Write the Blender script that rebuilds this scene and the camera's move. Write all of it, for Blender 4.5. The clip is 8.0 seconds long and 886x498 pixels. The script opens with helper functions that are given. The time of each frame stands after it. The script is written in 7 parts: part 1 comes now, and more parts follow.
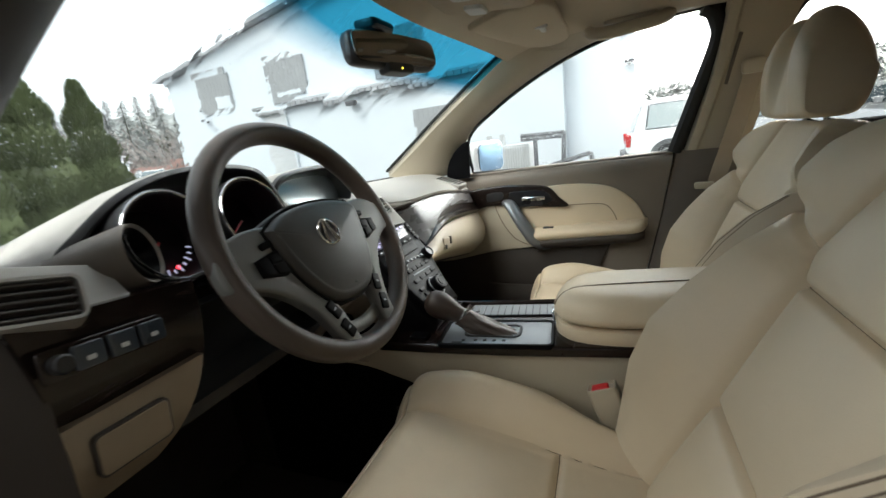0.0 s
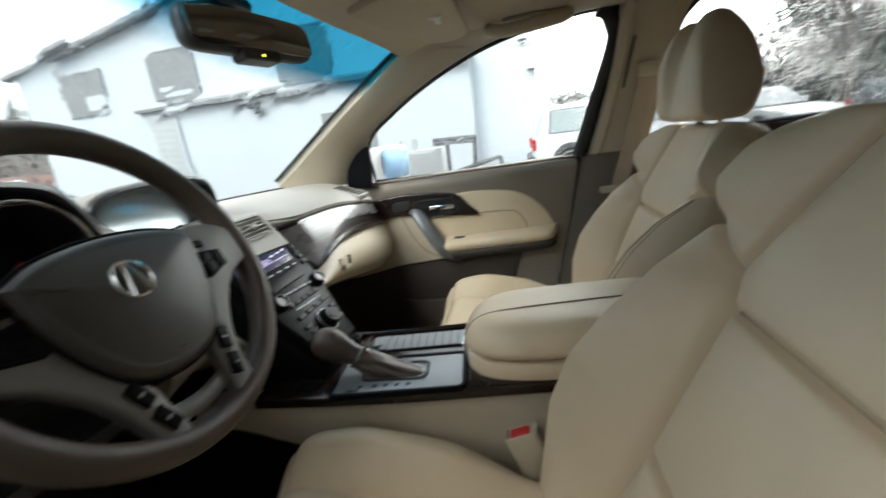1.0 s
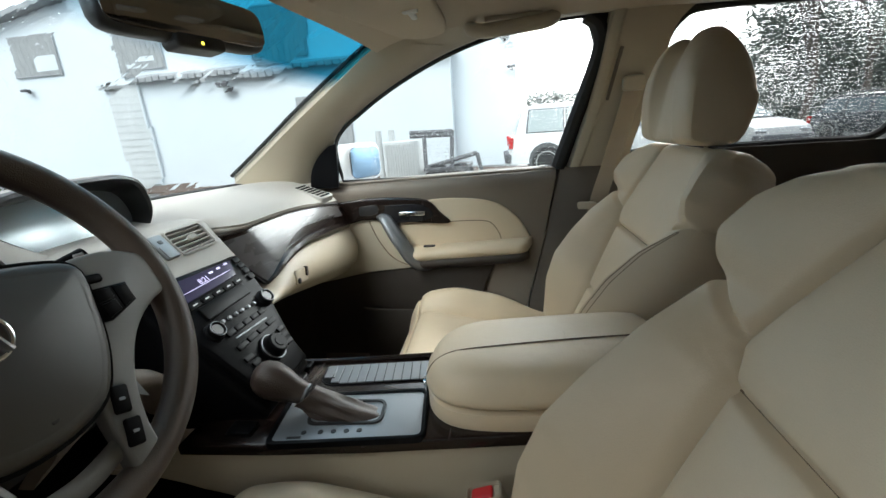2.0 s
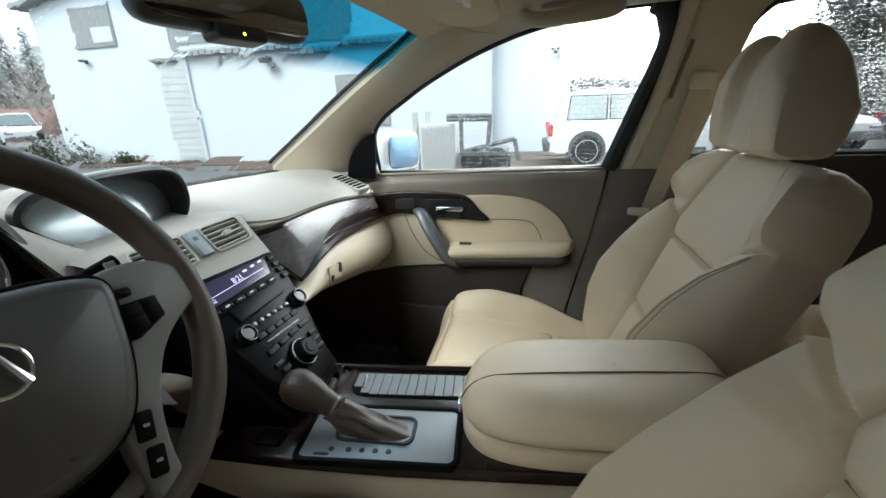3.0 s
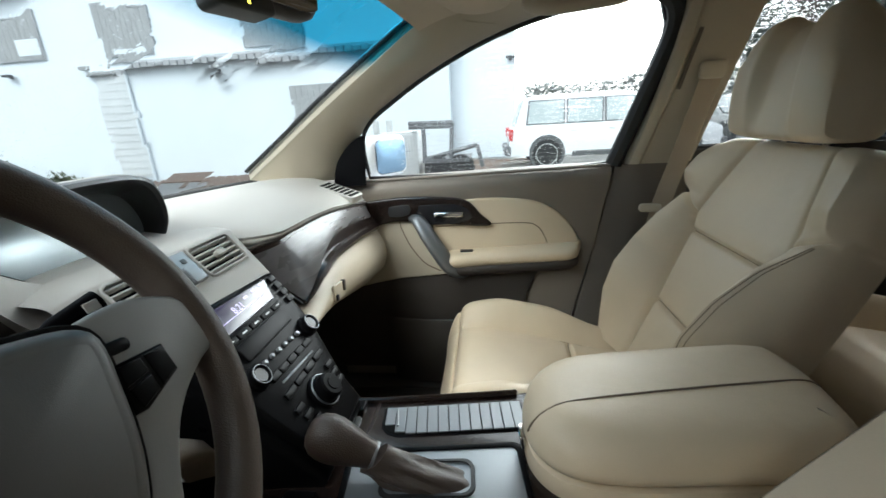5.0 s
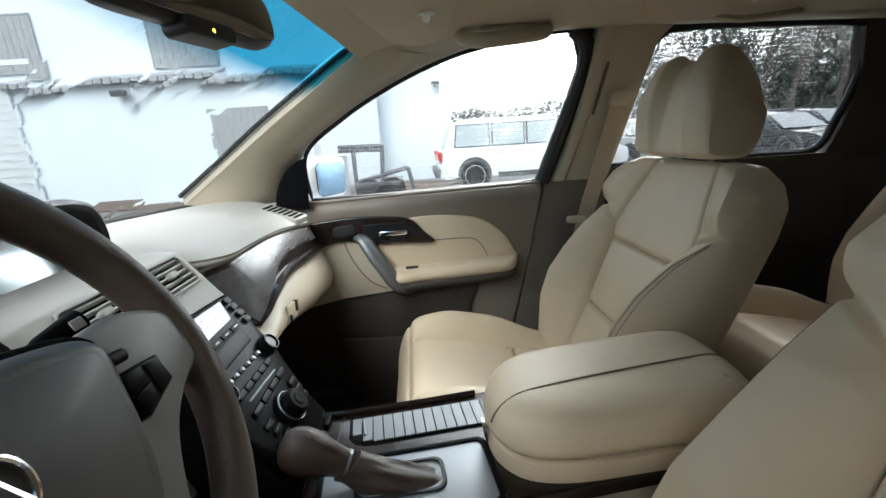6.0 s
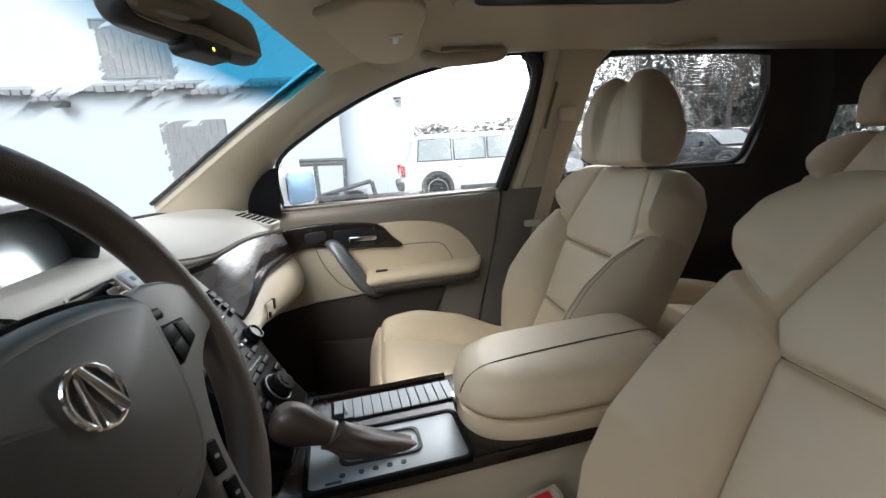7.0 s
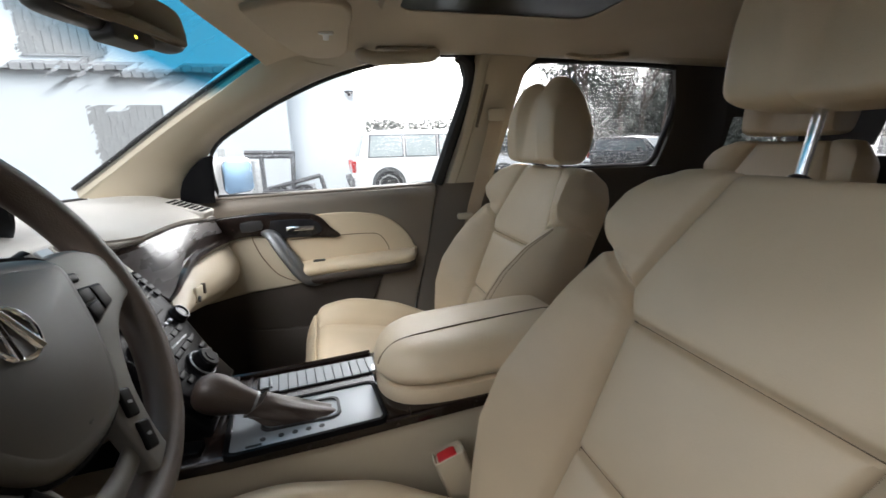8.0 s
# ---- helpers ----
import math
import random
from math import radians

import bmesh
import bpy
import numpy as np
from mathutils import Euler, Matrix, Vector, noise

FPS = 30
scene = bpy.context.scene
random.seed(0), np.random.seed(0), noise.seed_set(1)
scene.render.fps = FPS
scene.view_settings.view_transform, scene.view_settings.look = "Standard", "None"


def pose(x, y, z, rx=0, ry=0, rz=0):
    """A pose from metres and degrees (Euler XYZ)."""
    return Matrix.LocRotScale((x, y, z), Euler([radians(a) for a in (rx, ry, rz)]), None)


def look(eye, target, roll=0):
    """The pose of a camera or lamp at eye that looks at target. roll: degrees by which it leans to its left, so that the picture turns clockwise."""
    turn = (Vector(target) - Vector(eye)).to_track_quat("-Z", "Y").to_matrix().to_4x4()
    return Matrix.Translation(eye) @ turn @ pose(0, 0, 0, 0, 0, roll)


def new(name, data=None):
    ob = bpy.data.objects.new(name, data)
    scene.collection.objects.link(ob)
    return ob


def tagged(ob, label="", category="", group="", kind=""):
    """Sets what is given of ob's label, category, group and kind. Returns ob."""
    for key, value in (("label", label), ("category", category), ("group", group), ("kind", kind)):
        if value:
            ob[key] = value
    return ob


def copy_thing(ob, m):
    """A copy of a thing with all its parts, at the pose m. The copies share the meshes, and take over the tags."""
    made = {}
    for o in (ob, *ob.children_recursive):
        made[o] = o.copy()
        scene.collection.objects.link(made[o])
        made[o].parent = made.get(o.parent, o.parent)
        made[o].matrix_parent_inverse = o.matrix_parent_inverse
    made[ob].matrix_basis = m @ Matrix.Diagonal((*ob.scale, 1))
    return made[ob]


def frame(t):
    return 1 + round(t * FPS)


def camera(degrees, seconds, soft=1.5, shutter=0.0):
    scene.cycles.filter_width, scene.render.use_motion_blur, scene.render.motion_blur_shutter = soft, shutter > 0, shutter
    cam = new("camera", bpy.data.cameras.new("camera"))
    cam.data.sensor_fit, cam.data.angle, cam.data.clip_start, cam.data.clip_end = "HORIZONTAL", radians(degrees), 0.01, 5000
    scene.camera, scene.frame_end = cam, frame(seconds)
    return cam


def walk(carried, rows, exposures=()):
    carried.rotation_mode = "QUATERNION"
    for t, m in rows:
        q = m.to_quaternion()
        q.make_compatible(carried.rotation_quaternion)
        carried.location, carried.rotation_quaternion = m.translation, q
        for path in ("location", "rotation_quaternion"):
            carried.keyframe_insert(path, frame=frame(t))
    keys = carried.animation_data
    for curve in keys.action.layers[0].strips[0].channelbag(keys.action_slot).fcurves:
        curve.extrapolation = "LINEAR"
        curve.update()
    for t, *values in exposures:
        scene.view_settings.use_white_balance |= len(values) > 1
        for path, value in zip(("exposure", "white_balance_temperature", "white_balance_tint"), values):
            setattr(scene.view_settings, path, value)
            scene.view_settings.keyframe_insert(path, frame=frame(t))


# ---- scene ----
cam = camera(93.2, 8.0, shutter=0.4)
PATH = [
    (0, (-0.894, -0.4, 1.283), (0.894, 0.355, 0.801), -7.2),
    (0.5, (-0.808, -0.393, 1.262), (1.009, 0.276, 0.761), -7.8),
    (1, (-0.741, -0.404, 1.277), (1.153, -0.012, 0.768), -7.5),
    (1.2, (-0.71, -0.388, 1.28), (1.221, -0.179, 0.804), -4.7),
    (2.3, (-0.631, -0.409, 1.326), (1.258, -0.105, 0.742), -3.0),
    (2.5, (-0.62, -0.4, 1.335), (1.261, -0.072, 0.741), -1.9),
    (3, (-0.588, -0.376, 1.342), (1.268, 0.028, 0.716), -2.0),
    (3.5, (-0.55, -0.345, 1.338), (1.287, 0.132, 0.709), -2.7),
    (4, (-0.517, -0.308, 1.343), (1.324, 0.208, 0.756), -3.3),
    (4.5, (-0.509, -0.274, 1.332), (1.358, 0.131, 0.739), -3.5),
    (5, (-0.514, -0.246, 1.319), (1.381, -0.015, 0.722), -3.5),
    (5.2, (-0.529, -0.253, 1.328), (1.372, -0.095, 0.728), -2.8),
    (6.3, (-0.581, -0.199, 1.315), (1.351, -0.372, 0.828), -3.9),
    (6.5, (-0.601, -0.197, 1.314), (1.329, -0.419, 0.836), -3.6),
    (7, (-0.65, -0.193, 1.307), (1.278, -0.458, 0.845), -3.4),
    (7.5, (-0.697, -0.214, 1.306), (1.215, -0.579, 0.847), -2.7),
    (8, (-0.731, -0.237, 1.298), (1.149, -0.718, 0.816), -1.4),
]
walk(cam, [(t, look(eye, target, roll)) for t, eye, target, roll in PATH], exposures=[(0.0, 2.03, 6350, 4), (1.5, 2.05, 6150, 3), (4.0, 2.07, 5950, 1), (6.0, 2.06, 6000, 5), (8.0, 2.12, 6300, 11)])

# ---- world and daylight: a bright overcast day ----
world = bpy.data.worlds.new("overcast_sky")
scene.world = world
world.use_nodes = True
wn = world.node_tree
sky = wn.nodes.new("ShaderNodeTexSky")
sky.sky_type = "NISHITA"
sky.sun_disc = False
sky.sun_elevation = radians(38)
sky.sun_rotation = radians(120)
sky.dust_density = 4.0
pale = wn.nodes.new("ShaderNodeHueSaturation")
pale.inputs["Saturation"].default_value = 0.22
wn.links.new(sky.outputs[0], pale.inputs["Color"])
wn.links.new(pale.outputs[0], wn.nodes["Background"].inputs["Color"])
wn.nodes["Background"].inputs["Strength"].default_value = 0.13
sun_data = bpy.data.lights.new("sun", "SUN")
sun_data.energy = 0.75
sun_data.angle = radians(40)
sun_data.color = (1.0, 0.97, 0.93)
sun = new("sun", sun_data)
sun.matrix_world = look((-20, 9, 22), (0, 0, 0))


# ---- materials ----
def node(nt, kind, **values):
    n = nt.nodes.new(kind)
    for k, v in values.items():
        n.inputs[k.replace("_", " ")].default_value = v
    return n


def material(name, color, rough=0.5, metal=0.0, grain=0.0, grain_scale=300.0, vary=0.12, vary_scale=6.0, coat=0.0, stretch=(1, 1, 1), cells=False, tone=None, piece=0.0, spec=0.5, dents=0.0, thin=0.0):
    """A surface with large and small variation of colour and gloss, and a fine relief."""
    m = bpy.data.materials.new(name)
    m.use_nodes = True
    nt = m.node_tree
    b = nt.nodes["Principled BSDF"]
    co = nt.nodes.new("ShaderNodeTexCoord")
    mp = nt.nodes.new("ShaderNodeMapping")
    mp.inputs["Scale"].default_value = stretch
    nt.links.new(co.outputs["Object"], mp.inputs["Vector"])
    big = node(nt, "ShaderNodeTexNoise", Scale=vary_scale, Detail=4.0)
    small = node(nt, "ShaderNodeTexNoise", Scale=grain_scale, Detail=3.0)
    nt.links.new(mp.outputs[0], big.inputs["Vector"])
    nt.links.new(mp.outputs[0], small.inputs["Vector"])
    mix = nt.nodes.new("ShaderNodeMix")
    mix.data_type = "RGBA"
    dark = tone or tuple(c * (1 - 2 * vary) for c in color)
    lite = tuple(min(1, c * (1 + vary)) for c in color)
    mix.inputs["A"].default_value = (*dark, 1)
    mix.inputs["B"].default_value = (*lite, 1)
    add = nt.nodes.new("ShaderNodeMath")
    add.operation = "MULTIPLY_ADD"
    add.inputs[1].default_value = 0.35
    ramp = nt.nodes.new("ShaderNodeMath")
    ramp.operation = "MULTIPLY"
    ramp.inputs[1].default_value = 0.75
    nt.links.new(big.outputs["Fac"], ramp.inputs[0])
    nt.links.new(small.outputs["Fac"], add.inputs[0])
    nt.links.new(ramp.outputs[0], add.inputs[2])
    last = add.outputs[0]
    if piece:
        info = nt.nodes.new("ShaderNodeObjectInfo")
        more = nt.nodes.new("ShaderNodeMath")
        more.operation = "MULTIPLY_ADD"
        more.inputs[1].default_value = piece
        nt.links.new(info.outputs["Random"], more.inputs[0])
        nt.links.new(last, more.inputs[2])
        last = more.outputs[0]
    nt.links.new(last, mix.inputs["Factor"])
    nt.links.new(mix.outputs["Result"], b.inputs["Base Color"])
    b.inputs["Metallic"].default_value = metal
    b.inputs["Coat Weight"].default_value = coat
    b.inputs["Coat Roughness"].default_value = 0.08
    b.inputs["Specular IOR Level"].default_value = spec
    rr = nt.nodes.new("ShaderNodeMapRange")
    rr.inputs["To Min"].default_value = max(0.02, rough - 0.1)
    rr.inputs["To Max"].default_value = min(1.0, rough + 0.1)
    nt.links.new(big.outputs["Fac"], rr.inputs["Value"])
    nt.links.new(rr.outputs[0], b.inputs["Roughness"])
    if grain:
        bump = nt.nodes.new("ShaderNodeBump")
        bump.inputs["Strength"].default_value = grain
        bump.inputs["Distance"].default_value = 0.001 if grain_scale > 60 else 0.02
        if cells:
            vor = node(nt, "ShaderNodeTexVoronoi", Scale=grain_scale)
            nt.links.new(mp.outputs[0], vor.inputs["Vector"])
            nt.links.new(vor.outputs["Distance"], bump.inputs["Height"])
        else:
            nt.links.new(small.outputs["Fac"], bump.inputs["Height"])
        if dents:
            soft_noise = node(nt, "ShaderNodeTexNoise", Scale=26.0, Detail=3.0, Distortion=0.8)
            nt.links.new(mp.outputs[0], soft_noise.inputs["Vector"])
            wave = nt.nodes.new("ShaderNodeBump")
            wave.inputs["Strength"].default_value = dents
            wave.inputs["Distance"].default_value = 0.006
            nt.links.new(soft_noise.outputs["Fac"], wave.inputs["Height"])
            nt.links.new(wave.outputs[0], bump.inputs["Normal"])
        nt.links.new(bump.outputs[0], b.inputs["Normal"])
    if thin:
        through_leaf = nt.nodes.new("ShaderNodeBsdfTranslucent")
        nt.links.new(mix.outputs["Result"], through_leaf.inputs["Color"])
        both = nt.nodes.new("ShaderNodeMixShader")
        both.inputs[0].default_value = thin
        nt.links.new(b.outputs[0], both.inputs[1])
        nt.links.new(through_leaf.outputs[0], both.inputs[2])
        nt.links.new(both.outputs[0], nt.nodes["Material Output"].inputs["Surface"])
    return m


def glowing(name, color, strength, rough=0.5):
    m = bpy.data.materials.new(name)
    m.use_nodes = True
    b = m.node_tree.nodes["Principled BSDF"]
    b.inputs["Base Color"].default_value = (*color, 1)
    b.inputs["Roughness"].default_value = rough
    b.inputs["Emission Color"].default_value = (*color, 1)
    b.inputs["Emission Strength"].default_value = strength
    return m


def clear_glass(name):
    m = bpy.data.materials.new(name)
    m.use_nodes = True
    nt = m.node_tree
    nt.nodes.clear()
    out = nt.nodes.new("ShaderNodeOutputMaterial")
    t = nt.nodes.new("ShaderNodeBsdfTransparent")
    nt.links.new(t.outputs[0], out.inputs["Surface"])
    return m


def wet_glass(name, drop_scale, cover, tint=(0.96, 0.98, 0.98), band=None, bend=1.2, wavy=False):
    """Clear pane with rain drops that bend the view; band: a tinted strip between two heights; wavy: a film of running water."""
    m = bpy.data.materials.new(name)
    m.use_nodes = True
    nt = m.node_tree
    nt.nodes.clear()
    out = nt.nodes.new("ShaderNodeOutputMaterial")
    co = nt.nodes.new("ShaderNodeTexCoord")
    clear = nt.nodes.new("ShaderNodeBsdfTransparent")
    clear.inputs["Color"].default_value = (*tint, 1)
    gloss = nt.nodes.new("ShaderNodeBsdfGlossy")
    gloss.inputs["Roughness"].default_value = 0.02
    facing = nt.nodes.new("ShaderNodeLayerWeight")
    facing.inputs["Blend"].default_value = 0.12
    fres = nt.nodes.new("ShaderNodeMath")
    fres.operation = "MULTIPLY"
    fres.inputs[1].default_value = 0.10
    nt.links.new(facing.outputs["Facing"], fres.inputs[0])
    pane = nt.nodes.new("ShaderNodeMixShader")
    nt.links.new(fres.outputs[0], pane.inputs[0])
    nt.links.new(clear.outputs[0], pane.inputs[1])
    nt.links.new(gloss.outputs[0], pane.inputs[2])
    if band:
        sep = nt.nodes.new("ShaderNodeSeparateXYZ")
        nt.links.new(co.outputs["Object"], sep.inputs[0])
        rng = nt.nodes.new("ShaderNodeMapRange")
        rng.inputs["From Min"].default_value, rng.inputs["From Max"].default_value = band
        tone = nt.nodes.new("ShaderNodeMix")
        tone.data_type = "RGBA"
        tone.inputs["A"].default_value = (*tint, 1)
        tone.inputs["B"].default_value = (0.040, 0.295, 0.46, 1)
        slope = nt.nodes.new("ShaderNodeMath")
        slope.operation = "MULTIPLY_ADD"
        slope.inputs[1].default_value = 0.06
        nt.links.new(sep.outputs["X"], slope.inputs[0])
        nt.links.new(sep.outputs["Z"], slope.inputs[2])
        nt.links.new(slope.outputs[0], rng.inputs["Value"])
        nt.links.new(rng.outputs[0], tone.inputs["Factor"])
        nt.links.new(tone.outputs["Result"], clear.inputs["Color"])
    if wavy:
        # running water: long soft ripples that shift the view a little
        film_ = nt.nodes.new("ShaderNodeBsdfRefraction")
        film_.inputs["IOR"].default_value = 1.006
        film_.inputs["Roughness"].default_value = 0.0
        if band:
            nt.links.new(tone.outputs["Result"], film_.inputs["Color"])
        mp2 = nt.nodes.new("ShaderNodeMapping")
        mp2.inputs["Rotation"].default_value = (0.3, 0.2, 0.9)
        mp2.inputs["Scale"].default_value = (1.0, 0.35, 0.35)
        nt.links.new(co.outputs["Object"], mp2.inputs["Vector"])
        rip = node(nt, "ShaderNodeTexNoise", Scale=52.0, Detail=4.0)
        nt.links.new(mp2.outputs[0], rip.inputs["Vector"])
        b2 = nt.nodes.new("ShaderNodeBump")
        b2.inputs["Strength"].default_value = 1.0
        b2.inputs["Distance"].default_value = 0.0026
        nt.links.new(rip.outputs["Fac"], b2.inputs["Height"])
        nt.links.new(b2.outputs[0], film_.inputs["Normal"])
        run = node(nt, "ShaderNodeTexNoise", Scale=9.0, Detail=6.0, Roughness=0.62)
        nt.links.new(mp2.outputs[0], run.inputs["Vector"])
        wet = nt.nodes.new("ShaderNodeMath")
        wet.operation = "GREATER_THAN"
        wet.inputs[1].default_value = 0.48
        nt.links.new(run.outputs["Fac"], wet.inputs[0])
        mixed = nt.nodes.new("ShaderNodeMixShader")
        nt.links.new(wet.outputs[0], mixed.inputs[0])
        nt.links.new(clear.outputs[0], mixed.inputs[1])
        nt.links.new(film_.outputs[0], mixed.inputs[2])
        nt.links.new(mixed.outputs[0], pane.inputs[1])
    water = nt.nodes.new("ShaderNodeBsdfRefraction")
    water.inputs["IOR"].default_value = bend
    water.inputs["Roughness"].default_value = 0.0
    if band:
        nt.links.new(tone.outputs["Result"], water.inputs["Color"])
    bump = nt.nodes.new("ShaderNodeBump")
    bump.inputs["Strength"].default_value = 1.0
    vor = node(nt, "ShaderNodeTexVoronoi", Scale=drop_scale)
    nt.links.new(co.outputs["Object"], vor.inputs["Vector"])
    size = nt.nodes.new("ShaderNodeSeparateColor")
    nt.links.new(vor.outputs["Color"], size.inputs[0])
    lim = nt.nodes.new("ShaderNodeMath")
    lim.operation = "MULTIPLY"
    lim.inputs[1].default_value = cover
    patch = node(nt, "ShaderNodeTexNoise", Scale=7.0, Detail=2.0)
    nt.links.new(co.outputs["Object"], patch.inputs["Vector"])
    lim2 = nt.nodes.new("ShaderNodeMath")
    lim2.operation = "MULTIPLY"
    nt.links.new(size.outputs[0], lim.inputs[0])
    nt.links.new(lim.outputs[0], lim2.inputs[0])
    nt.links.new(patch.outputs["Fac"], lim2.inputs[1])
    less = nt.nodes.new("ShaderNodeMath")
    less.operation = "LESS_THAN"
    nt.links.new(vor.outputs["Distance"], less.inputs[0])
    nt.links.new(lim2.outputs[0], less.inputs[1])
    neg = nt.nodes.new("ShaderNodeMath")
    neg.operation = "MULTIPLY"
    neg.inputs[1].default_value = -1.0
    nt.links.new(vor.outputs["Distance"], neg.inputs[0])
    nt.links.new(neg.outputs[0], bump.inputs["Height"])
    bump.inputs["Distance"].default_value = 0.8 / drop_scale
    nt.links.new(bump.outputs[0], water.inputs["Normal"])
    mix = nt.nodes.new("ShaderNodeMixShader")
    nt.links.new(less.outputs[0], mix.inputs[0])
    nt.links.new(pane.outputs[0], mix.inputs[1])
    nt.links.new(water.outputs[0], mix.inputs[2])
    nt.links.new(mix.outputs[0], out.inputs["Surface"])
    return m


LEATHER = material("beige_leather", (0.625, 0.512, 0.358), 0.42, grain=0.22, grain_scale=900, cells=True, vary=0.08, vary_scale=9, dents=0.14)
LEATHER_SHIFT = material("brown_leather", (0.050, 0.035, 0.027), 0.42, grain=0.3, grain_scale=600, cells=True, vary=0.15)
SEAM = material("seam_thread", (0.17, 0.125, 0.085), 0.7, grain=0.4, grain_scale=900)
DASH = material("soft_dash_vinyl", (0.335, 0.320, 0.288), 0.62, grain=0.35, grain_scale=900, cells=True, vary=0.05)
BEIGE = material("beige_moulded_plastic", (0.44, 0.385, 0.29), 0.5, grain=0.2, grain_scale=800, cells=True, vary=0.05)
LINER = material("headliner_cloth", (0.52, 0.445, 0.335), 0.9, grain=0.4, grain_scale=1200, vary=0.06)
DOOR_VINYL = material("taupe_door_vinyl", (0.205, 0.172, 0.135), 0.5, grain=0.35, grain_scale=900, cells=True, vary=0.08)
TAUPE = material("taupe_vinyl", (0.135, 0.113, 0.090), 0.5, grain=0.35, grain_scale=900, cells=True, vary=0.08)
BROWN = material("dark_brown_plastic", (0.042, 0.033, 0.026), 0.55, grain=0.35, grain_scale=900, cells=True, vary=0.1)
WOOD = material("dark_gloss_wood", (0.016, 0.010, 0.008), 0.24, coat=0.28, spec=0.3, vary=0.45, vary_scale=18, grain_scale=90, stretch=(0.25, 3, 3))
SILVER = material("brushed_silver", (0.21, 0.22, 0.23), 0.48, metal=0.8, vary=0.05, grain=0.15, grain_scale=900, stretch=(0.1, 1, 1))
PLATE = material("pale_satin_plate", (0.285, 0.303, 0.317), 0.42, metal=0.55, vary=0.06, grain=0.1, grain_scale=700)
CHROME = material("chrome", (0.80, 0.81, 0.82), 0.10, metal=1.0, vary=0.03)
BLACK = material("black_plastic", (0.018, 0.018, 0.019), 0.4, grain=0.15, grain_scale=700, vary=0.15)
GLOSS = material("gloss_black", (0.012, 0.012, 0.014), 0.25, vary=0.1, spec=0.4)
PANEL = material("satin_black_panel", (0.0035, 0.0035, 0.004), 0.30, vary=0.1, spec=0.05)
CAVITY = material("dark_cavity", (0.006, 0.006, 0.006), 0.9, vary=0.1, spec=0.1)
RUBBER = material("black_rubber", (0.02, 0.02, 0.02), 0.75, grain=0.3, grain_scale=300)
CARPET = material("dark_carpet", (0.062, 0.054, 0.046), 0.95, grain=0.9, grain_scale=900, vary=0.25, spec=0.1)
# Darker, warmer copy of the beige plastic for the shaded knee panel.
KNEE_SHADED = material("beige_plastic_shaded", (0.26, 0.20, 0.13), 0.5, grain=0.2, grain_scale=800, cells=True, vary=0.06)
WHEEL_LEATHER = material("taupe_wheel_leather", (0.075, 0.056, 0.044), 0.42, grain=0.25, grain_scale=800, cells=True, vary=0.1)
PAD = material("grey_taupe_plastic", (0.040, 0.037, 0.032), 0.46, spec=0.7, grain=0.12, grain_scale=1600, cells=True, vary=0.06)
SPOKE = material("silver_grey_plastic", (0.170, 0.170, 0.163), 0.45, metal=0.2, grain=0.15, grain_scale=900, vary=0.05)
SWITCH = material("blue_grey_switch", (0.036, 0.046, 0.056), 0.25, vary=0.1, coat=0.4)
INLAY = material("grey_brown_gloss_inlay", (0.075, 0.070, 0.070), 0.28, coat=0.14, spec=0.5, vary=0.3, vary_scale=14, grain_scale=90, stretch=(0.3, 3, 3))
BELT = material("tan_webbing", (0.37, 0.30, 0.22), 0.8, grain=0.5, grain_scale=500, stretch=(1, 1, 3))
RED = material("red_plastic", (0.55, 0.02, 0.025), 0.35, vary=0.05)
SCREEN = material("reflecting_screen", (0.30, 0.345, 0.365), 0.20, metal=0.55, vary=0.04, coat=0.6)
BUTTON = material("button_black", (0.0045, 0.0045, 0.005), 0.34, vary=0.1, spec=0.06)
WHITE_MARK = material("white_print", (0.72, 0.72, 0.70), 0.5, vary=0.04)
LCD = glowing("lcd_violet", (0.022, 0.019, 0.040), 0.22, 0.16)
LCD_TEXT = glowing("lcd_text", (0.45, 0.40, 0.62), 0.35)
GAUGE_GLOW = glowing("gauge_glow", (0.50, 0.50, 0.70), 0.16)
RED_GLOW = glowing("red_warning_lamp", (0.9, 0.03, 0.05), 1.2)
AMBER = glowing("amber_dot", (0.9, 0.75, 0.05), 1.5)
MIRROR = material("mirror_glass", (0.32, 0.30, 0.28), 0.03, metal=1.0, vary=0.01)
BLUE_MIRROR = material("blue_mirror_glass", (0.34, 0.50, 0.69), 0.06, metal=1.0, vary=0.30, vary_scale=160, grain=1.0, grain_scale=190)
CAR_WHITE = material("white_car_paint", (0.78, 0.79, 0.80), 0.25, coat=0.6, vary=0.02)
CLEAR = clear_glass("clear_glass")
SIDE_GLASS = wet_glass("wet_side_glass", 340.0, 0.95, bend=1.18)
REAR_GLASS = wet_glass("wet_rear_glass", 400.0, 0.95, tint=(0.52, 0.53, 0.54), bend=1.16)
# For unseen left and tailgate panes, tinted dark to dim the back row.
DIMMING_GLASS = wet_glass("dimming_glass", 280.0, 0.95, tint=(0.18, 0.185, 0.19), bend=1.035)
WINDSHIELD = wet_glass("wet_windshield", 210.0, 0.42, band=(1.464, 1.500), bend=1.11, wavy=True)
SIDING = material("white_metal_siding", (0.68, 0.73, 0.76), 0.6, grain=0.05, grain_scale=4, vary=0.05, vary_scale=0.8)
SHINGLE = material("grey_roof_edge", (0.40, 0.41, 0.42), 0.8, grain=0.5, grain_scale=20, vary=0.25, vary_scale=3)
FRAME_GREY = material("weathered_grey_boards", (0.36, 0.37, 0.37), 0.8, vary=0.25, vary_scale=5, stretch=(1, 6, 0.6))
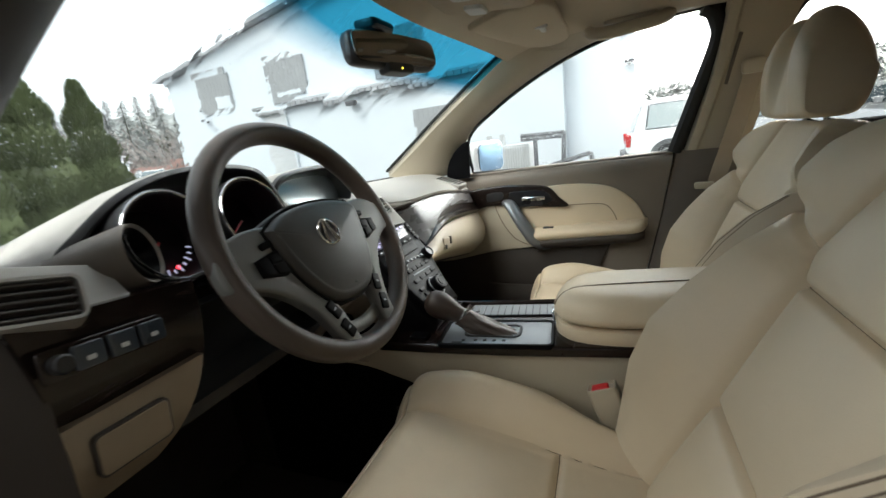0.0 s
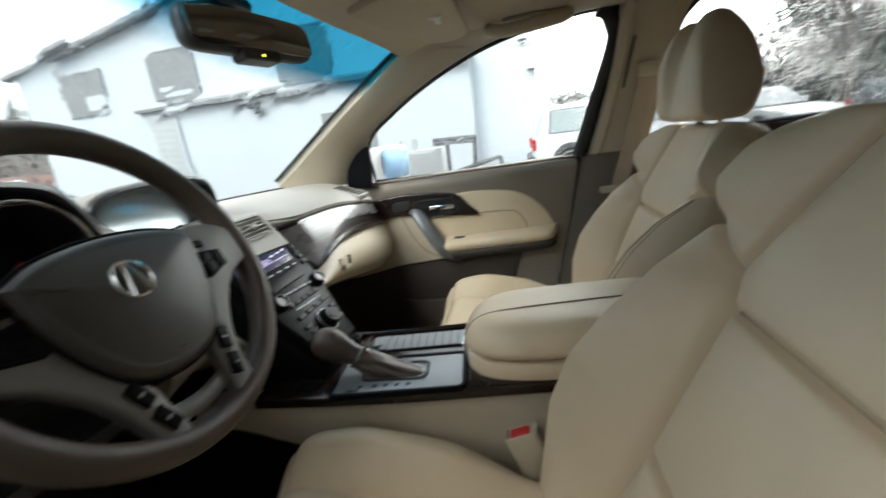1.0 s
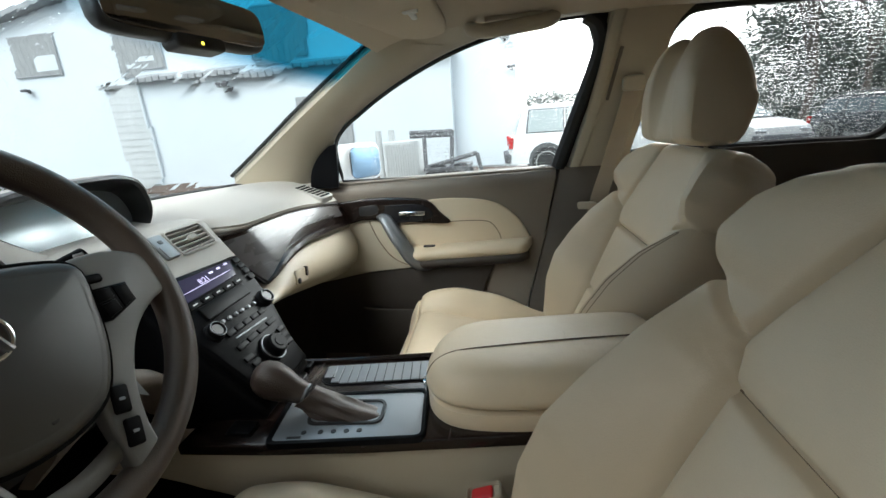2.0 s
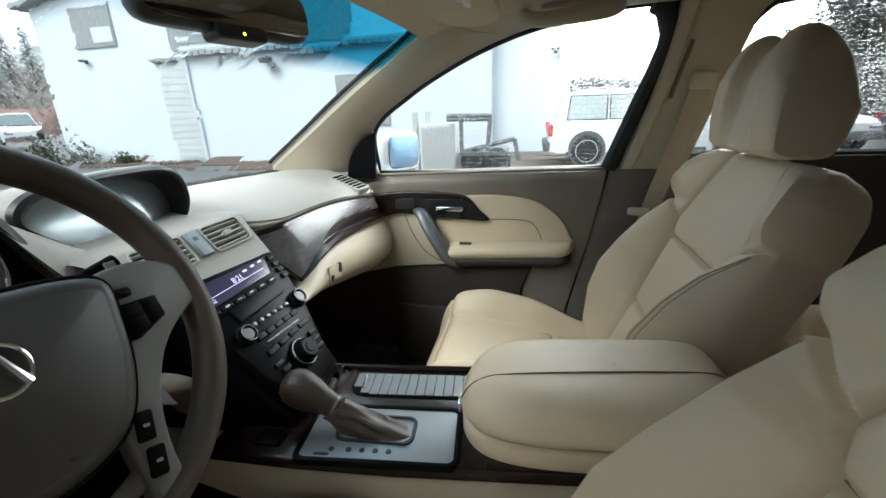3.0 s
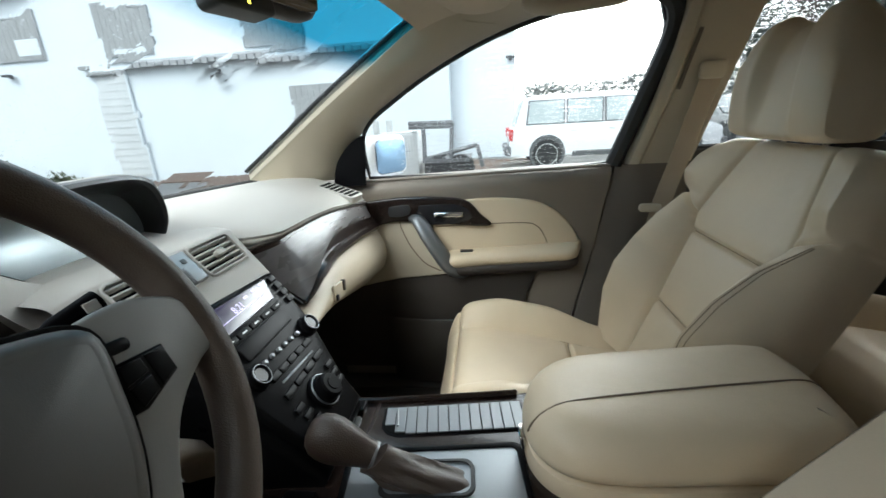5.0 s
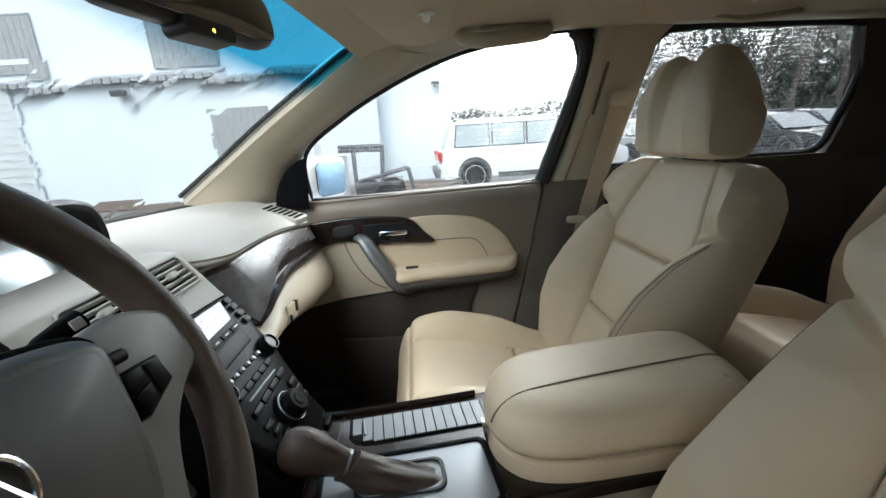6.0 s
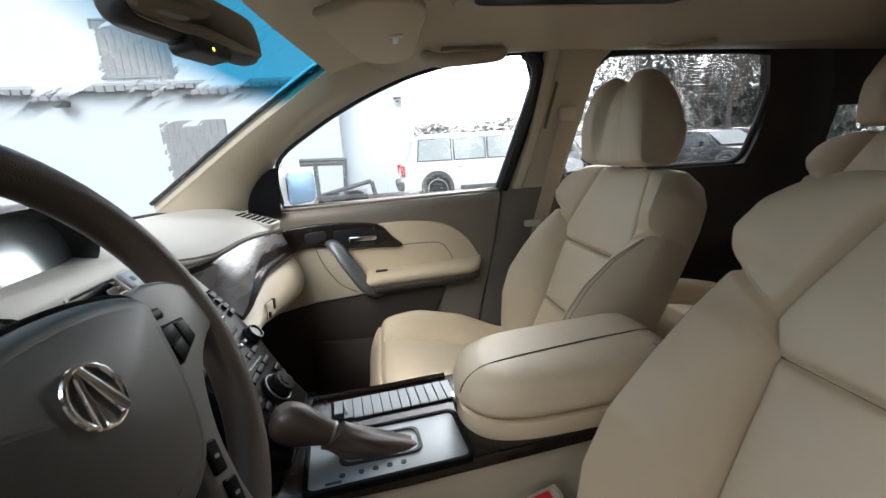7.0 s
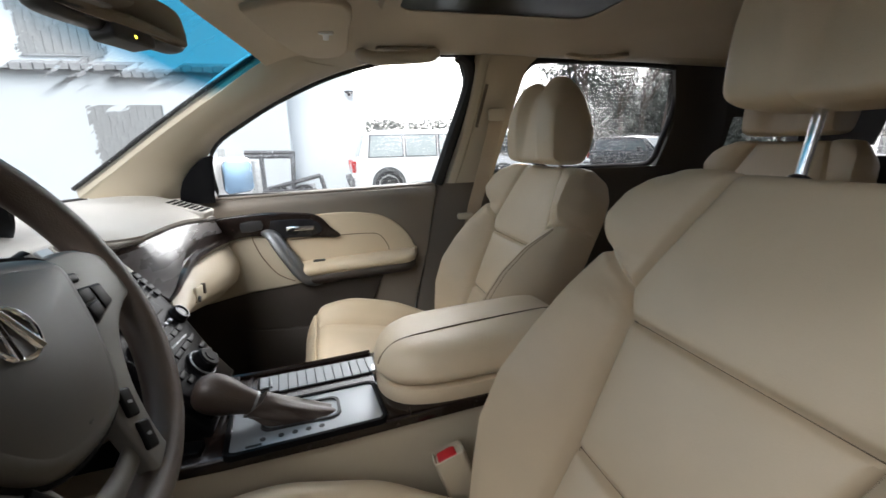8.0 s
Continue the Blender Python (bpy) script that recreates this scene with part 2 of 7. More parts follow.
ROLLER = material("pale_roller_door", (0.62, 0.64, 0.64), 0.6, vary=0.1, vary_scale=3)
GROUND = material("wet_asphalt", (0.075, 0.074, 0.073), 0.35, grain=0.5, grain_scale=25, vary=0.35, vary_scale=0.6)
DIRT = material("brown_wet_dirt", (0.13, 0.085, 0.06), 0.75, grain=0.9, grain_scale=18, vary=0.35, vary_scale=2)
GRASS = material("winter_grass", (0.10, 0.13, 0.05), 0.9, grain=0.9, grain_scale=30, vary=0.4, vary_scale=3)
# Needle green greyed and lightened so the colour holds the rain haze.
NEEDLES = material("hazed_conifer_needles", (0.140, 0.155, 0.135), 0.8, vary=0.25, vary_scale=1.5, piece=0.2, thin=0.4, spec=0.1)
CEDAR = material("cedar_green", (0.120, 0.145, 0.072), 0.85, vary=0.25, vary_scale=2.0, thin=0.35, spec=0.1)
BARK = material("grey_bark", (0.12, 0.10, 0.085), 0.9, grain=0.8, grain_scale=15, vary=0.3)
TYRE = material("tyre_rubber", (0.025, 0.025, 0.026), 0.8, grain=0.4, grain_scale=60)
CAR_GLASS = material("dark_car_glass", (0.10, 0.13, 0.14), 0.08, vary=0.1, coat=0.5)
TAIL_RED = material("tail_lamp_red", (0.55, 0.03, 0.03), 0.2, coat=0.5, vary=0.1)
GREY_METAL = material("grey_enamel", (0.50, 0.51, 0.50), 0.5, vary=0.08)
DARK_METAL = material("dark_painted_steel", (0.11, 0.112, 0.118), 0.55, vary=0.2)
CAR_DARK = material("dark_car_paint", (0.035, 0.037, 0.042), 0.25, coat=0.6, vary=0.1)
# Red greyed and paled to carry the haze of the distance.
BRICK_RED = material("haze_dulled_red", (0.33, 0.21, 0.18), 0.8, vary=0.2)


# ---- shape helpers: each gives (vertices, faces) ----
def joined(*pieces):
    v, f = [], []
    for pv, pf in pieces:
        k = len(v)
        v += [tuple(p) for p in pv]
        f += [tuple(i + k for i in q) for q in pf]
    return v, f


def moved(piece, m):
    return [tuple(m @ Vector(p)) for p in piece[0]], piece[1]


def loft(rows, closed=True, caps=True):
    n = len(rows[0])
    v = [tuple(p) for r in rows for p in r]
    f = []
    for i in range(len(rows) - 1):
        for j in range(n if closed else n - 1):
            k = (j + 1) % n
            f.append((i * n + j, i * n + k, (i + 1) * n + k, (i + 1) * n + j))
    if caps:
        f.append(tuple(range(n - 1, -1, -1)))
        f.append(tuple((len(rows) - 1) * n + j for j in range(n)))
    return v, f


def shell(fn, nu, nv, thick):
    """A curved sheet fn(u, v), u and v from 0 to 1, with thickness along the vector thick."""
    t = Vector(thick)
    a = [[Vector(fn(i / nu, j / nv)) for i in range(nu + 1)] for j in range(nv + 1)]
    w = nu + 1
    v = [tuple(p) for r in a for p in r] + [tuple(p + t) for r in a for p in r]
    o = w * (nv + 1)
    f = []
    for j in range(nv):
        for i in range(nu):
            q = j * w + i
            f.append((q, q + 1, q + w + 1, q + w))
            f.append((o + q, o + q + w, o + q + w + 1, o + q + 1))
    edge = [i for i in range(nu)] + [j * w + nu for j in range(nv)] + [nv * w + i for i in range(nu, 0, -1)] + [j * w for j in range(nv, 0, -1)]
    for a_, b_ in zip(edge, edge[1:] + edge[:1]):
        f.append((a_, a_ + o, b_ + o, b_))
    return v, f


def roundrect(w, h, r, n=5):
    pts = []
    for cx, cy, a in ((w / 2 - r, h / 2 - r, 0), (-w / 2 + r, h / 2 - r, 90), (-w / 2 + r, -h / 2 + r, 180), (w / 2 - r, -h / 2 + r, 270)):
        for k in range(n + 1):
            q = radians(a + 90 * k / n)
            pts.append((cx + r * math.cos(q), cy + r * math.sin(q)))
    return pts


def inset(pts, d):
    out = []
    n = len(pts)
    for i in range(n):
        p, q, r = Vector(pts[i - 1]), Vector(pts[i]), Vector(pts[(i + 1) % n])
        e1, e2 = (q - p), (r - q)
        if e1.length < 1e-9 or e2.length < 1e-9:
            out.append(tuple(q))
            continue
        n1, n2 = Vector((-e1.y, e1.x)).normalized(), Vector((-e2.y, e2.x)).normalized()
        m = n1 + n2
        m = m / max(0.35, m.length_squared / 2) if m.length > 1e-6 else n1
        out.append((q.x + m.x * d, q.y + m.y * d))
    return out


def slab(pts, z0, z1, r=0.003, seg=3, low=True):
    """A plate of the outline pts (anticlockwise) from z0 to z1 with rounded edges."""
    rows = []
    if low:
        for k in range(seg, 0, -1):
            a = math.pi / 2 * k / seg
            rows.append([(x, y, z0 + r - r * math.sin(a)) for x, y in inset(pts, r * (1 - math.cos(a)))])
    else:
        rows.append([(x, y, z0) for x, y in pts])
    for k in range(seg + 1):
        a = math.pi / 2 * k / seg
        rows.append([(x, y, z1 - r + r * math.sin(a)) for x, y in inset(pts, r * (1 - math.cos(a)))])
    return loft(rows)


def box(x0, x1, y0, y1, z0, z1, r=0.004, seg=2):
    v, f = slab(roundrect(x1 - x0, y1 - y0, min(r * 1.5, (x1 - x0) * 0.45, (y1 - y0) * 0.45), 3), z0, z1, min(r, (z1 - z0) * 0.45), seg)
    return [((x0 + x1) / 2 + p[0], (y0 + y1) / 2 + p[1], p[2]) for p in v], f


def tube(path, r, n=10, closed=False, flat=1.0):
    """A round bar along a path; r: a radius or one for each point; flat: its height over its width."""
    p = [Vector(q) for q in path]
    m = len(p)
    rs = r if isinstance(r, (list, tuple)) else [r] * m
    rows = []
    up = Vector((0, 0, 1))
    side = None
    for i in range(m):
        a = p[i - 1] if (i or closed) else p[i]
        b = p[(i + 1) % m] if (i < m - 1 or closed) else p[i]
        d = (b - a).normalized()
        if side is None:
            side = d.cross(up)
            if side.length < 0.1:
                side = d.cross(Vector((1, 0, 0)))
        side = (side - d * side.dot(d)).normalized()
        w = side.cross(d)
        rows.append([p[i] + (side * math.cos(2 * math.pi * k / n) + w * flat * math.sin(2 * math.pi * k / n)) * rs[i] for k in range(n)])
    if closed:
        rows.append(rows[0])
    return loft(rows, caps=not closed)


def lathe(profile, n=24):
    return loft([[(r * math.cos(2 * math.pi * k / n), r * math.sin(2 * math.pi * k / n), z) for k in range(n)] for r, z in profile])


def curve(pts, n=8):
    """Smooth points through the given ones."""
    p = [Vector(q) for q in pts]
    out = []
    for i in range(len(p) - 1):
        a, b, c, d = p[max(i - 1, 0)], p[i], p[i + 1], p[min(i + 2, len(p) - 1)]
        for k in range(n):
            t = k / n
            out.append(0.5 * (2 * b + (c - a) * t + (2 * a - 5 * b + 4 * c - d) * t * t + (3 * b - a - 3 * c + d) * t ** 3))
    return out + [p[-1]]


def along(table, x):
    """Piecewise straight value of a table of (x, value)."""
    if x <= table[0][0]:
        return table[0][1]
    for (a, u), (b, w) in zip(table, table[1:]):
        if x <= b:
            return u + (w - u) * (x - a) / (b - a)
    return table[-1][1]


def soft_along(table, x, r=0.012):
    return (along(table, x - r) + along(table, x - r / 2) + 2 * along(table, x) + along(table, x + r / 2) + along(table, x + r)) / 6


def ease(a, b, x):
    t = min(1.0, max(0.0, (x - a) / (b - a)))
    return t * t * (3 - 2 * t)


def thing(name, label, category, at=(0, 0, 0), group="", kind=""):
    ob = new(name)
    ob.matrix_basis = Matrix.Translation(at)
    return tagged(ob, label, category, group, kind)


def part(name, shape, mat, parent=None, label="", sharp=38):
    me = bpy.data.meshes.new(name)
    me.from_pydata([tuple(p) for p in shape[0]], [], shape[1])
    me.validate()
    bm = bmesh.new()
    bm.from_mesh(me)
    bmesh.ops.recalc_face_normals(bm, faces=bm.faces)
    bm.to_mesh(me)
    bm.free()
    me.shade_smooth()
    me.set_sharp_from_angle(angle=radians(sharp))
    me.materials.append(mat)
    ob = new(name, me)
    if parent:
        ob.parent = parent
        if parent.type == "EMPTY":
            ob.matrix_parent_inverse = parent.matrix_basis.inverted()
    if label:
        ob["label"] = label
    return ob


def whole(name, shape, mat, label, category="", kind="", group="", sharp=38):
    return tagged(part(name, shape, mat, sharp=sharp), label, category, group, kind)


def words(name, text, size, m, mat, parent):
    """Raised lettering as a mesh, at the pose m."""
    cu = bpy.data.curves.new(name, "FONT")
    cu.body, cu.size, cu.align_x, cu.align_y, cu.extrude = text, size, "CENTER", "CENTER", 0.0002
    tmp = bpy.data.objects.new(name, cu)
    scene.collection.objects.link(tmp)
    me = bpy.data.meshes.new_from_object(tmp.evaluated_get(bpy.context.evaluated_depsgraph_get()))
    bpy.data.objects.remove(tmp)
    me.transform(m)
    me.materials.clear()
    me.materials.append(mat)
    ob = new(name, me)
    ob.parent = parent
    if parent.type == "EMPTY":
        ob.matrix_parent_inverse = parent.matrix_basis.inverted()
    return ob


CX = -0.022   # the car's middle


def mirrored(piece):
    return [(2 * CX - p[0], p[1], p[2]) for p in piece[0]], piece[1]


# ---- the car's shell ----
def side_x(z):
    """How far the side glass stands from the middle at a height."""
    return 0.787 - 0.24 * (z - 1.16)


FRONT_WINDOW = [(0.125, 1.152), (0.118, 1.29), (0.0, 1.382), (-0.15, 1.462), (-0.30, 1.520), (-0.45, 1.555), (-0.60, 1.574), (-0.69, 1.566), (-0.705, 1.50), (-0.655, 1.33), (-0.60, 1.168)]
REAR_WINDOW = [(-0.79, 1.195), (-0.835, 1.37), (-0.870, 1.490), (-0.905, 1.548), (-0.965, 1.570), (-1.20, 1.570), (-1.48, 1.560), (-1.525, 1.535), (-1.545, 1.42), (-1.530, 1.30), (-1.49, 1.205), (-1.30, 1.198)]
QUARTER_WINDOW = [(-1.85, 1.25), (-1.83, 1.35), (-1.87, 1.40), (-2.15, 1.39), (-2.25, 1.28)]


def side_ring(yz, off=0.0):
    return [Vector((CX + side_x(z) + off, y, z)) for y, z in yz]


def on_side(yz, off, thick):
    """A plate that follows the side's slope, outline yz."""
    pts = [(p.y, p.z) for p in curve([(0, y, z) for y, z in yz] + [(0, *yz[0])], 4)][:-1]
    a = [Vector((CX + side_x(z) + off, y, z)) for y, z in pts]
    b = [p + Vector((thick, 0, 0)) for p in a]
    return loft([a, b])


def glazed(name, shape, mat, parent, label):
    """A pane whose inner face carries the wet look; inner faces lie at smaller distance from the car's middle."""
    ob = part(name, shape, mat, parent, label)
    ob.data.materials.append(CLEAR)
    ob.visible_shadow = mat is REAR_GLASS
    mid = Vector((CX, -0.6, 1.1))
    for p in ob.data.polygons:
        p.material_index = 0 if p.normal.dot(p.center - mid) < 0 else 1
    return ob


floor = whole("floor", box(-0.80, 0.76, -2.75, 0.75, 0.40, 0.45), CARPET, "dark carpeted floor of the car", "floor", "structure")
whole("firewall", box(-0.86, 0.82, 0.62, 0.70, 0.40, 1.15), CARPET, "dark lining ahead of the footwells", "wall", "structure")
whole("transmission_tunnel", box(-0.16, 0.12, 0.10, 0.62, 0.45, 0.86), CARPET, "dark carpeted tunnel below the dashboard", "floor", "structure")
whole("kick_panel", box(0.735, 0.80, 0.28, 0.64, 0.42, 1.13), CARPET, "dark kick panel beside the footwell", "wall", "structure")
whole("kick_panel", box(-0.86, -0.80, 0.28, 0.64, 0.42, 1.13), CARPET, "dark kick panel beside the footwell", "wall", "structure")


def liner_point(u, v):
    u = 2 * u - 1
    y0 = -0.085 + 0.085 * (1 - u * u)
    y = y0 + (-2.75 - y0) * v
    z = 1.600 - 0.030 * abs(u) ** 4 - 0.050 * math.exp((y - y0) / 0.10)
    return CX + u * 0.612, y, z


ceiling = whole("ceiling", shell(liner_point, 28, 70, (0, 0, 0.03)), LINER, "beige cloth headliner", "ceiling", "structure")
whole("roof_panel", shell(lambda u, v: (CX + (2 * u - 1) * 0.66, 0.06 - 2.85 * v, 1.70 - 0.05 * (2 * u - 1) ** 4), 12, 12, (0, 0, 0.012)), CAR_WHITE, "white painted steel roof panel", "roof", "structure")


def pillar_trim(sign):
    outer = curve([(0.765, 0.21, 1.155), (0.757, 0.135, 1.285), (0.735, 0.0, 1.388), (0.715, -0.15, 1.468), (0.70, -0.30, 1.526), (0.69, -0.45, 1.561), (0.685, -0.60, 1.580), (0.682, -0.80, 1.585), (0.682, -1.2, 1.580), (0.682, -1.60, 1.57), (0.68, -2.2, 1.55), (0.66, -2.7, 1.52)], 6)
    inner = curve([(0.632, 0.44, 1.180), (0.628, 0.33, 1.258), (0.618, 0.20, 1.350), (0.600, 0.05, 1.448), (0.586, -0.09, 1.535), (0.576, -0.24, 1.570), (0.570, -0.45, 1.578), (0.570, -0.65, 1.580), (0.572, -0.90, 1.578), (0.572, -1.25, 1.576), (0.572, -1.70, 1.576), (0.572, -2.3, 1.57)], 6)
    n = len(outer)
    rows = []
    for i in range(n):
        a, b = outer[i], inner[i]
        c = (a + b) / 2
        swell = Vector((-0.016, -0.018, -0.006)) if i < 26 else Vector((-0.008, 0, -0.012))
        ring = []
        for k in range(9):
            t = k / 8
            ring.append(a.lerp(b, t) + swell * math.sin(math.pi * t) * 1.0)
        for k in range(5):
            t = 1 - k / 4
            ring.append(a.lerp(b, t) + Vector((0.02, 0.012, 0.022)) + Vector((0.01, 0.01, 0.01)) * math.sin(math.pi * t))
        rows.append(ring)
    piece = loft(rows)
    return piece if sign > 0 else moved(mirrored(piece), Matrix.Translation((0.015, -0.02, 0)))


for sign, side in ((1, "right"), (-1, "left")):
    flip = (lambda p: p) if sign > 0 else mirrored
    # Driver's side trim takes dark brown in place of beige for shade.
    whole("pillar_trim", pillar_trim(sign), BEIGE if sign > 0 else BROWN, "beige moulded trim of windscreen pillar and roof rail" if sign > 0 else "windscreen pillar trim, its shade put in as dark brown", "pillar", "structure")
    # centre pillar, pale above the belt and dark below it
    def upper(u, v):
        z = 1.165 + 0.445 * v
        y0 = -0.628 - 0.090 * v - 0.012 * math.sin(math.pi * v)
        y1 = -0.80 - 0.10 * v - 0.06 * ease(0.78, 1.0, v) ** 1.5
        bow = 0.026 * math.sin(math.pi * (0.12 + 0.76 * u))
        return CX + side_x(z) - 0.022 - bow - 0.012 * v, y0 + (y1 - y0) * u, z
    def lower(u, v):
        z = 0.46 + 0.705 * v
        y0 = -0.46 - 0.145 * v
        y1 = -0.82
        bow = 0.03 * math.sin(math.pi * (0.1 + 0.8 * u))
        return CX + 0.80 - 0.022 - bow, y0 + (y1 - y0) * u, z
    b_pillar = thing("centre_pillar", "centre pillar with beige upper and brown lower trim", "pillar", (CX + sign * 0.75, -0.7, 0.45), kind="structure")
    part("upper_trim", flip(shell(upper, 16, 20, (0.03, 0, 0))), BEIGE, b_pillar, "beige upper trim")
    strip_path = [Vector(upper(0.10, k / 14)) + Vector((-0.004, 0, 0)) for k in range(15)]
    part("front_strip", flip(loft([[p + Vector(q) for q in ((0.012, 0.018, 0), (-0.006, 0.014, 0), (-0.011, 0.004, 0), (-0.012, -0.010, 0), (-0.006, -0.018, 0), (0.016, -0.018, 0))] for p in strip_path])), BEIGE, b_pillar, "pale beige edge strip")
    part("lower_trim", flip(shell(lower, 16, 16, (0.03, 0, 0))), TAUPE, b_pillar, "dark taupe lower trim")
    part("slide_slot", flip(moved(box(-0.004, 0.004, -0.005, 0.005, -0.07, 0.07, 0.002), Matrix.Translation((CX + side_x(1.42) - 0.052, -0.735, 1.42)) @ pose(0, 0, 0, 11, -13, 0))), TAUPE, b_pillar)
    # rear door, rear pillar, rear quarter
    def rear_panel(u, v):
        z = 0.46 + 0.735 * v
        return CX + 0.775 - 0.045 * math.sin(math.pi * min(1, v * 1.25)) * 0.6 - 0.02 * ease(0.55, 0.6, v), -0.80 - 0.80 * u, z
    whole("rear_door_panel", flip(shell(rear_panel, 14, 24, (0.05, 0, 0))), BROWN, "dark brown rear door panel below its window", "door", "structure")
    whole("rear_pillar", flip(shell(lambda u, v: (CX + side_x(1.17 + 0.41 * v) - 0.015 - 0.02 * math.sin(math.pi * u), -1.495 - 0.055 * math.sin(math.pi * min(1, 0.1 + v)) + (-0.28 + 0.04 * v) * u, 1.17 + 0.43 * v), 10, 12, (0.04, 0, 0))), BROWN, "dark brown pillar behind the rear door", "pillar", "structure")
    whole("rear_side_panel", flip(shell(lambda u, v: (CX + 0.775, -1.60 - 1.15 * u, 0.46 + 0.80 * v), 6, 6, (0.05, 0, 0))), BROWN, "dark brown side panel of the luggage space", "wall", "structure")
    whole("rear_quarter_trim", flip(joined(shell(lambda u, v: (CX + side_x(1.38 + 0.22 * v) - 0.012, -1.70 - 0.58 * u, 1.38 + 0.22 * v), 6, 6, (0.04, 0, 0)), shell(lambda u, v: (CX + side_x(1.18 + 0.26 * v) - 0.014, -1.70 - 0.14 * u, 1.18 + 0.26 * v), 4, 6, (0.04, 0, 0)))), BROWN, "dark brown trim round the rear quarter window", "wall", "structure")
    whole("rear_corner_panel", flip(shell(lambda u, v: (CX + side_x(1.25 + 0.33 * v) - 0.01, -2.24 - 0.5 * u, 1.25 + 0.33 * v), 6, 6, (0.05, 0, 0))), BROWN, "dark brown rear corner trim", "wall", "structure")
    ring = curve([tuple(p) for p in side_ring(FRONT_WINDOW, 0.0)] + [tuple(side_ring(FRONT_WINDOW)[0])], 5)
    if sign > 0:
        win = thing("window_1", "front passenger window with rain drops and black rubber seal", "window", (CX + 0.78, -0.3, 1.15), kind="structure")
        part("seal", flip(tube(ring[:-1], 0.006, 8, closed=True)), RUBBER, win, "black rubber seal")
        glazed("pane", on_side(FRONT_WINDOW, 0.004, 0.004), SIDE_GLASS, win, "rain-spotted glass")
        part("rear_channel", tube(curve([side_ring([(-0.655, 1.572)], -0.02)[0], side_ring([(-0.690, 1.545)], -0.02)[0], side_ring([(-0.697, 1.48)], -0.02)[0], side_ring([(-0.650, 1.33)], -0.02)[0], side_ring([(-0.597, 1.165)], -0.02)[0]], 5), 0.022, 8), RUBBER, win, "black window channel")
    gap_front = [(1.05, -0.565), (1.15, -0.580), (1.33, -0.640), (1.50, -0.690), (1.57, -0.665), (1.62, -0.58)]
    gap_rear = [(1.05, -0.80), (1.19, -0.80), (1.37, -0.845), (1.49, -0.880), (1.55, -0.915), (1.60, -0.975)]

    def gap_point(u, v):
        z = 1.05 + 0.58 * v
        return CX + side_x(z) + 0.016, along(gap_front, z) + (along(gap_rear, z) - along(gap_front, z)) * u, z
    if sign > 0:
        part("outer_cover", shell(gap_point, 6, 24, (0.01, 0, 0)), BLACK, b_pillar, "black outer cover")
    rwin = thing("window_2" if sign > 0 else "window_3", "rear door window with rain drops and dark frame", "window", (CX + sign * 0.76, -1.2, 1.2), kind="structure")
    rring = curve([tuple(p) for p in side_ring(REAR_WINDOW)] + [tuple(side_ring(REAR_WINDOW)[0])], 5)
    part("seal", flip(tube(rring[:-1], 0.012, 8, closed=True)), RUBBER, rwin, "black rubber seal")
    glazed("pane", flip(on_side(REAR_WINDOW, 0.004, 0.004)), REAR_GLASS if sign > 0 else DIMMING_GLASS, rwin, "rain-spotted tinted glass")
    qwin = thing("window_4" if sign > 0 else "window_5", "rear quarter window with rain drops", "window", (CX + sign * 0.76, -2.0, 1.25), kind="structure")
    glazed("pane", flip(on_side(QUARTER_WINDOW, 0.004, 0.004)), REAR_GLASS if sign > 0 else DIMMING_GLASS, qwin, "rain-spotted tinted glass")
    whole("sill", flip(box(CX + 0.70, CX + 0.86, -2.7, 0.7, 0.36, 0.46, 0.02)), BROWN, "dark door sill of the car", "sill", "structure")

rear_win = thing("window_6", "unseen tailgate window, tinted dark to dim the back row", "window", (CX, -2.77, 1.2), kind="structure")
glazed("pane", box(-0.78, 0.74, -2.777, -2.773, 1.205, 1.515, 0.001, 1), DIMMING_GLASS, rear_win, "rain-spotted tinted glass")
tailgate = whole("tailgate", joined(box(-0.80, 0.76, -2.80, -2.75, 0.45, 1.20), box(-0.80, 0.76, -2.80, -2.75, 1.52, 1.62)), BROWN, "dark tailgate trim closing the luggage space", "door", "structure")


def windscreen_point(u, v):
    a = 2 * u - 1
    x = CX + a * (0.672 - 0.060 * v)
    y = 0.435 + 0.17 * (1 - a * a) + v * (-0.115 + 0.09 * (1 - a * a) - 0.435 - 0.17 * (1 - a * a))
    z = 1.170 + v * (0.385 + 0.012 * (1 - a * a)) + 0.012 * math.sin(math.pi * v)
    return x, y, z


windscreen = thing("windshield", "wet windscreen with a blue tinted strip along its top", "window", (CX, 0.5, 1.17), kind="structure")
glazed("pane", shell(windscreen_point, 36, 24, (0, 0.004, 0.004)), WINDSHIELD, windscreen, "rain-wet glass with blue top strip")
edge_in = curve([(0.632, 0.44, 1.180), (0.628, 0.33, 1.258), (0.618, 0.20, 1.350), (0.600, 0.05, 1.448), (0.586, -0.09, 1.535)], 6)
part("border", tube([p + Vector((0.010, 0.014, 0.024)) for p in edge_in], 0.006, 8), RUBBER, windscreen, "black border")
part("border", mirrored(tube([p + Vector((-0.005, -0.006, 0.024)) for p in edge_in], 0.006, 8)), RUBBER, windscreen, "black border")
part("border", tube([windscreen_point(k / 24, 0) for k in range(25)], 0.010, 8), RUBBER, windscreen, "black border")
cowl = whole("cowl", shell(lambda u, v: (CX + (2 * u - 1) * 0.72, 0.44 + 0.17 * (1 - (2 * u - 1) ** 2) + 0.20 * v, 1.155 - 0.07 * v), 20, 4, (0, 0, -0.02)), BLACK, "black plastic cowl below the windscreen", "cowl", "structure")

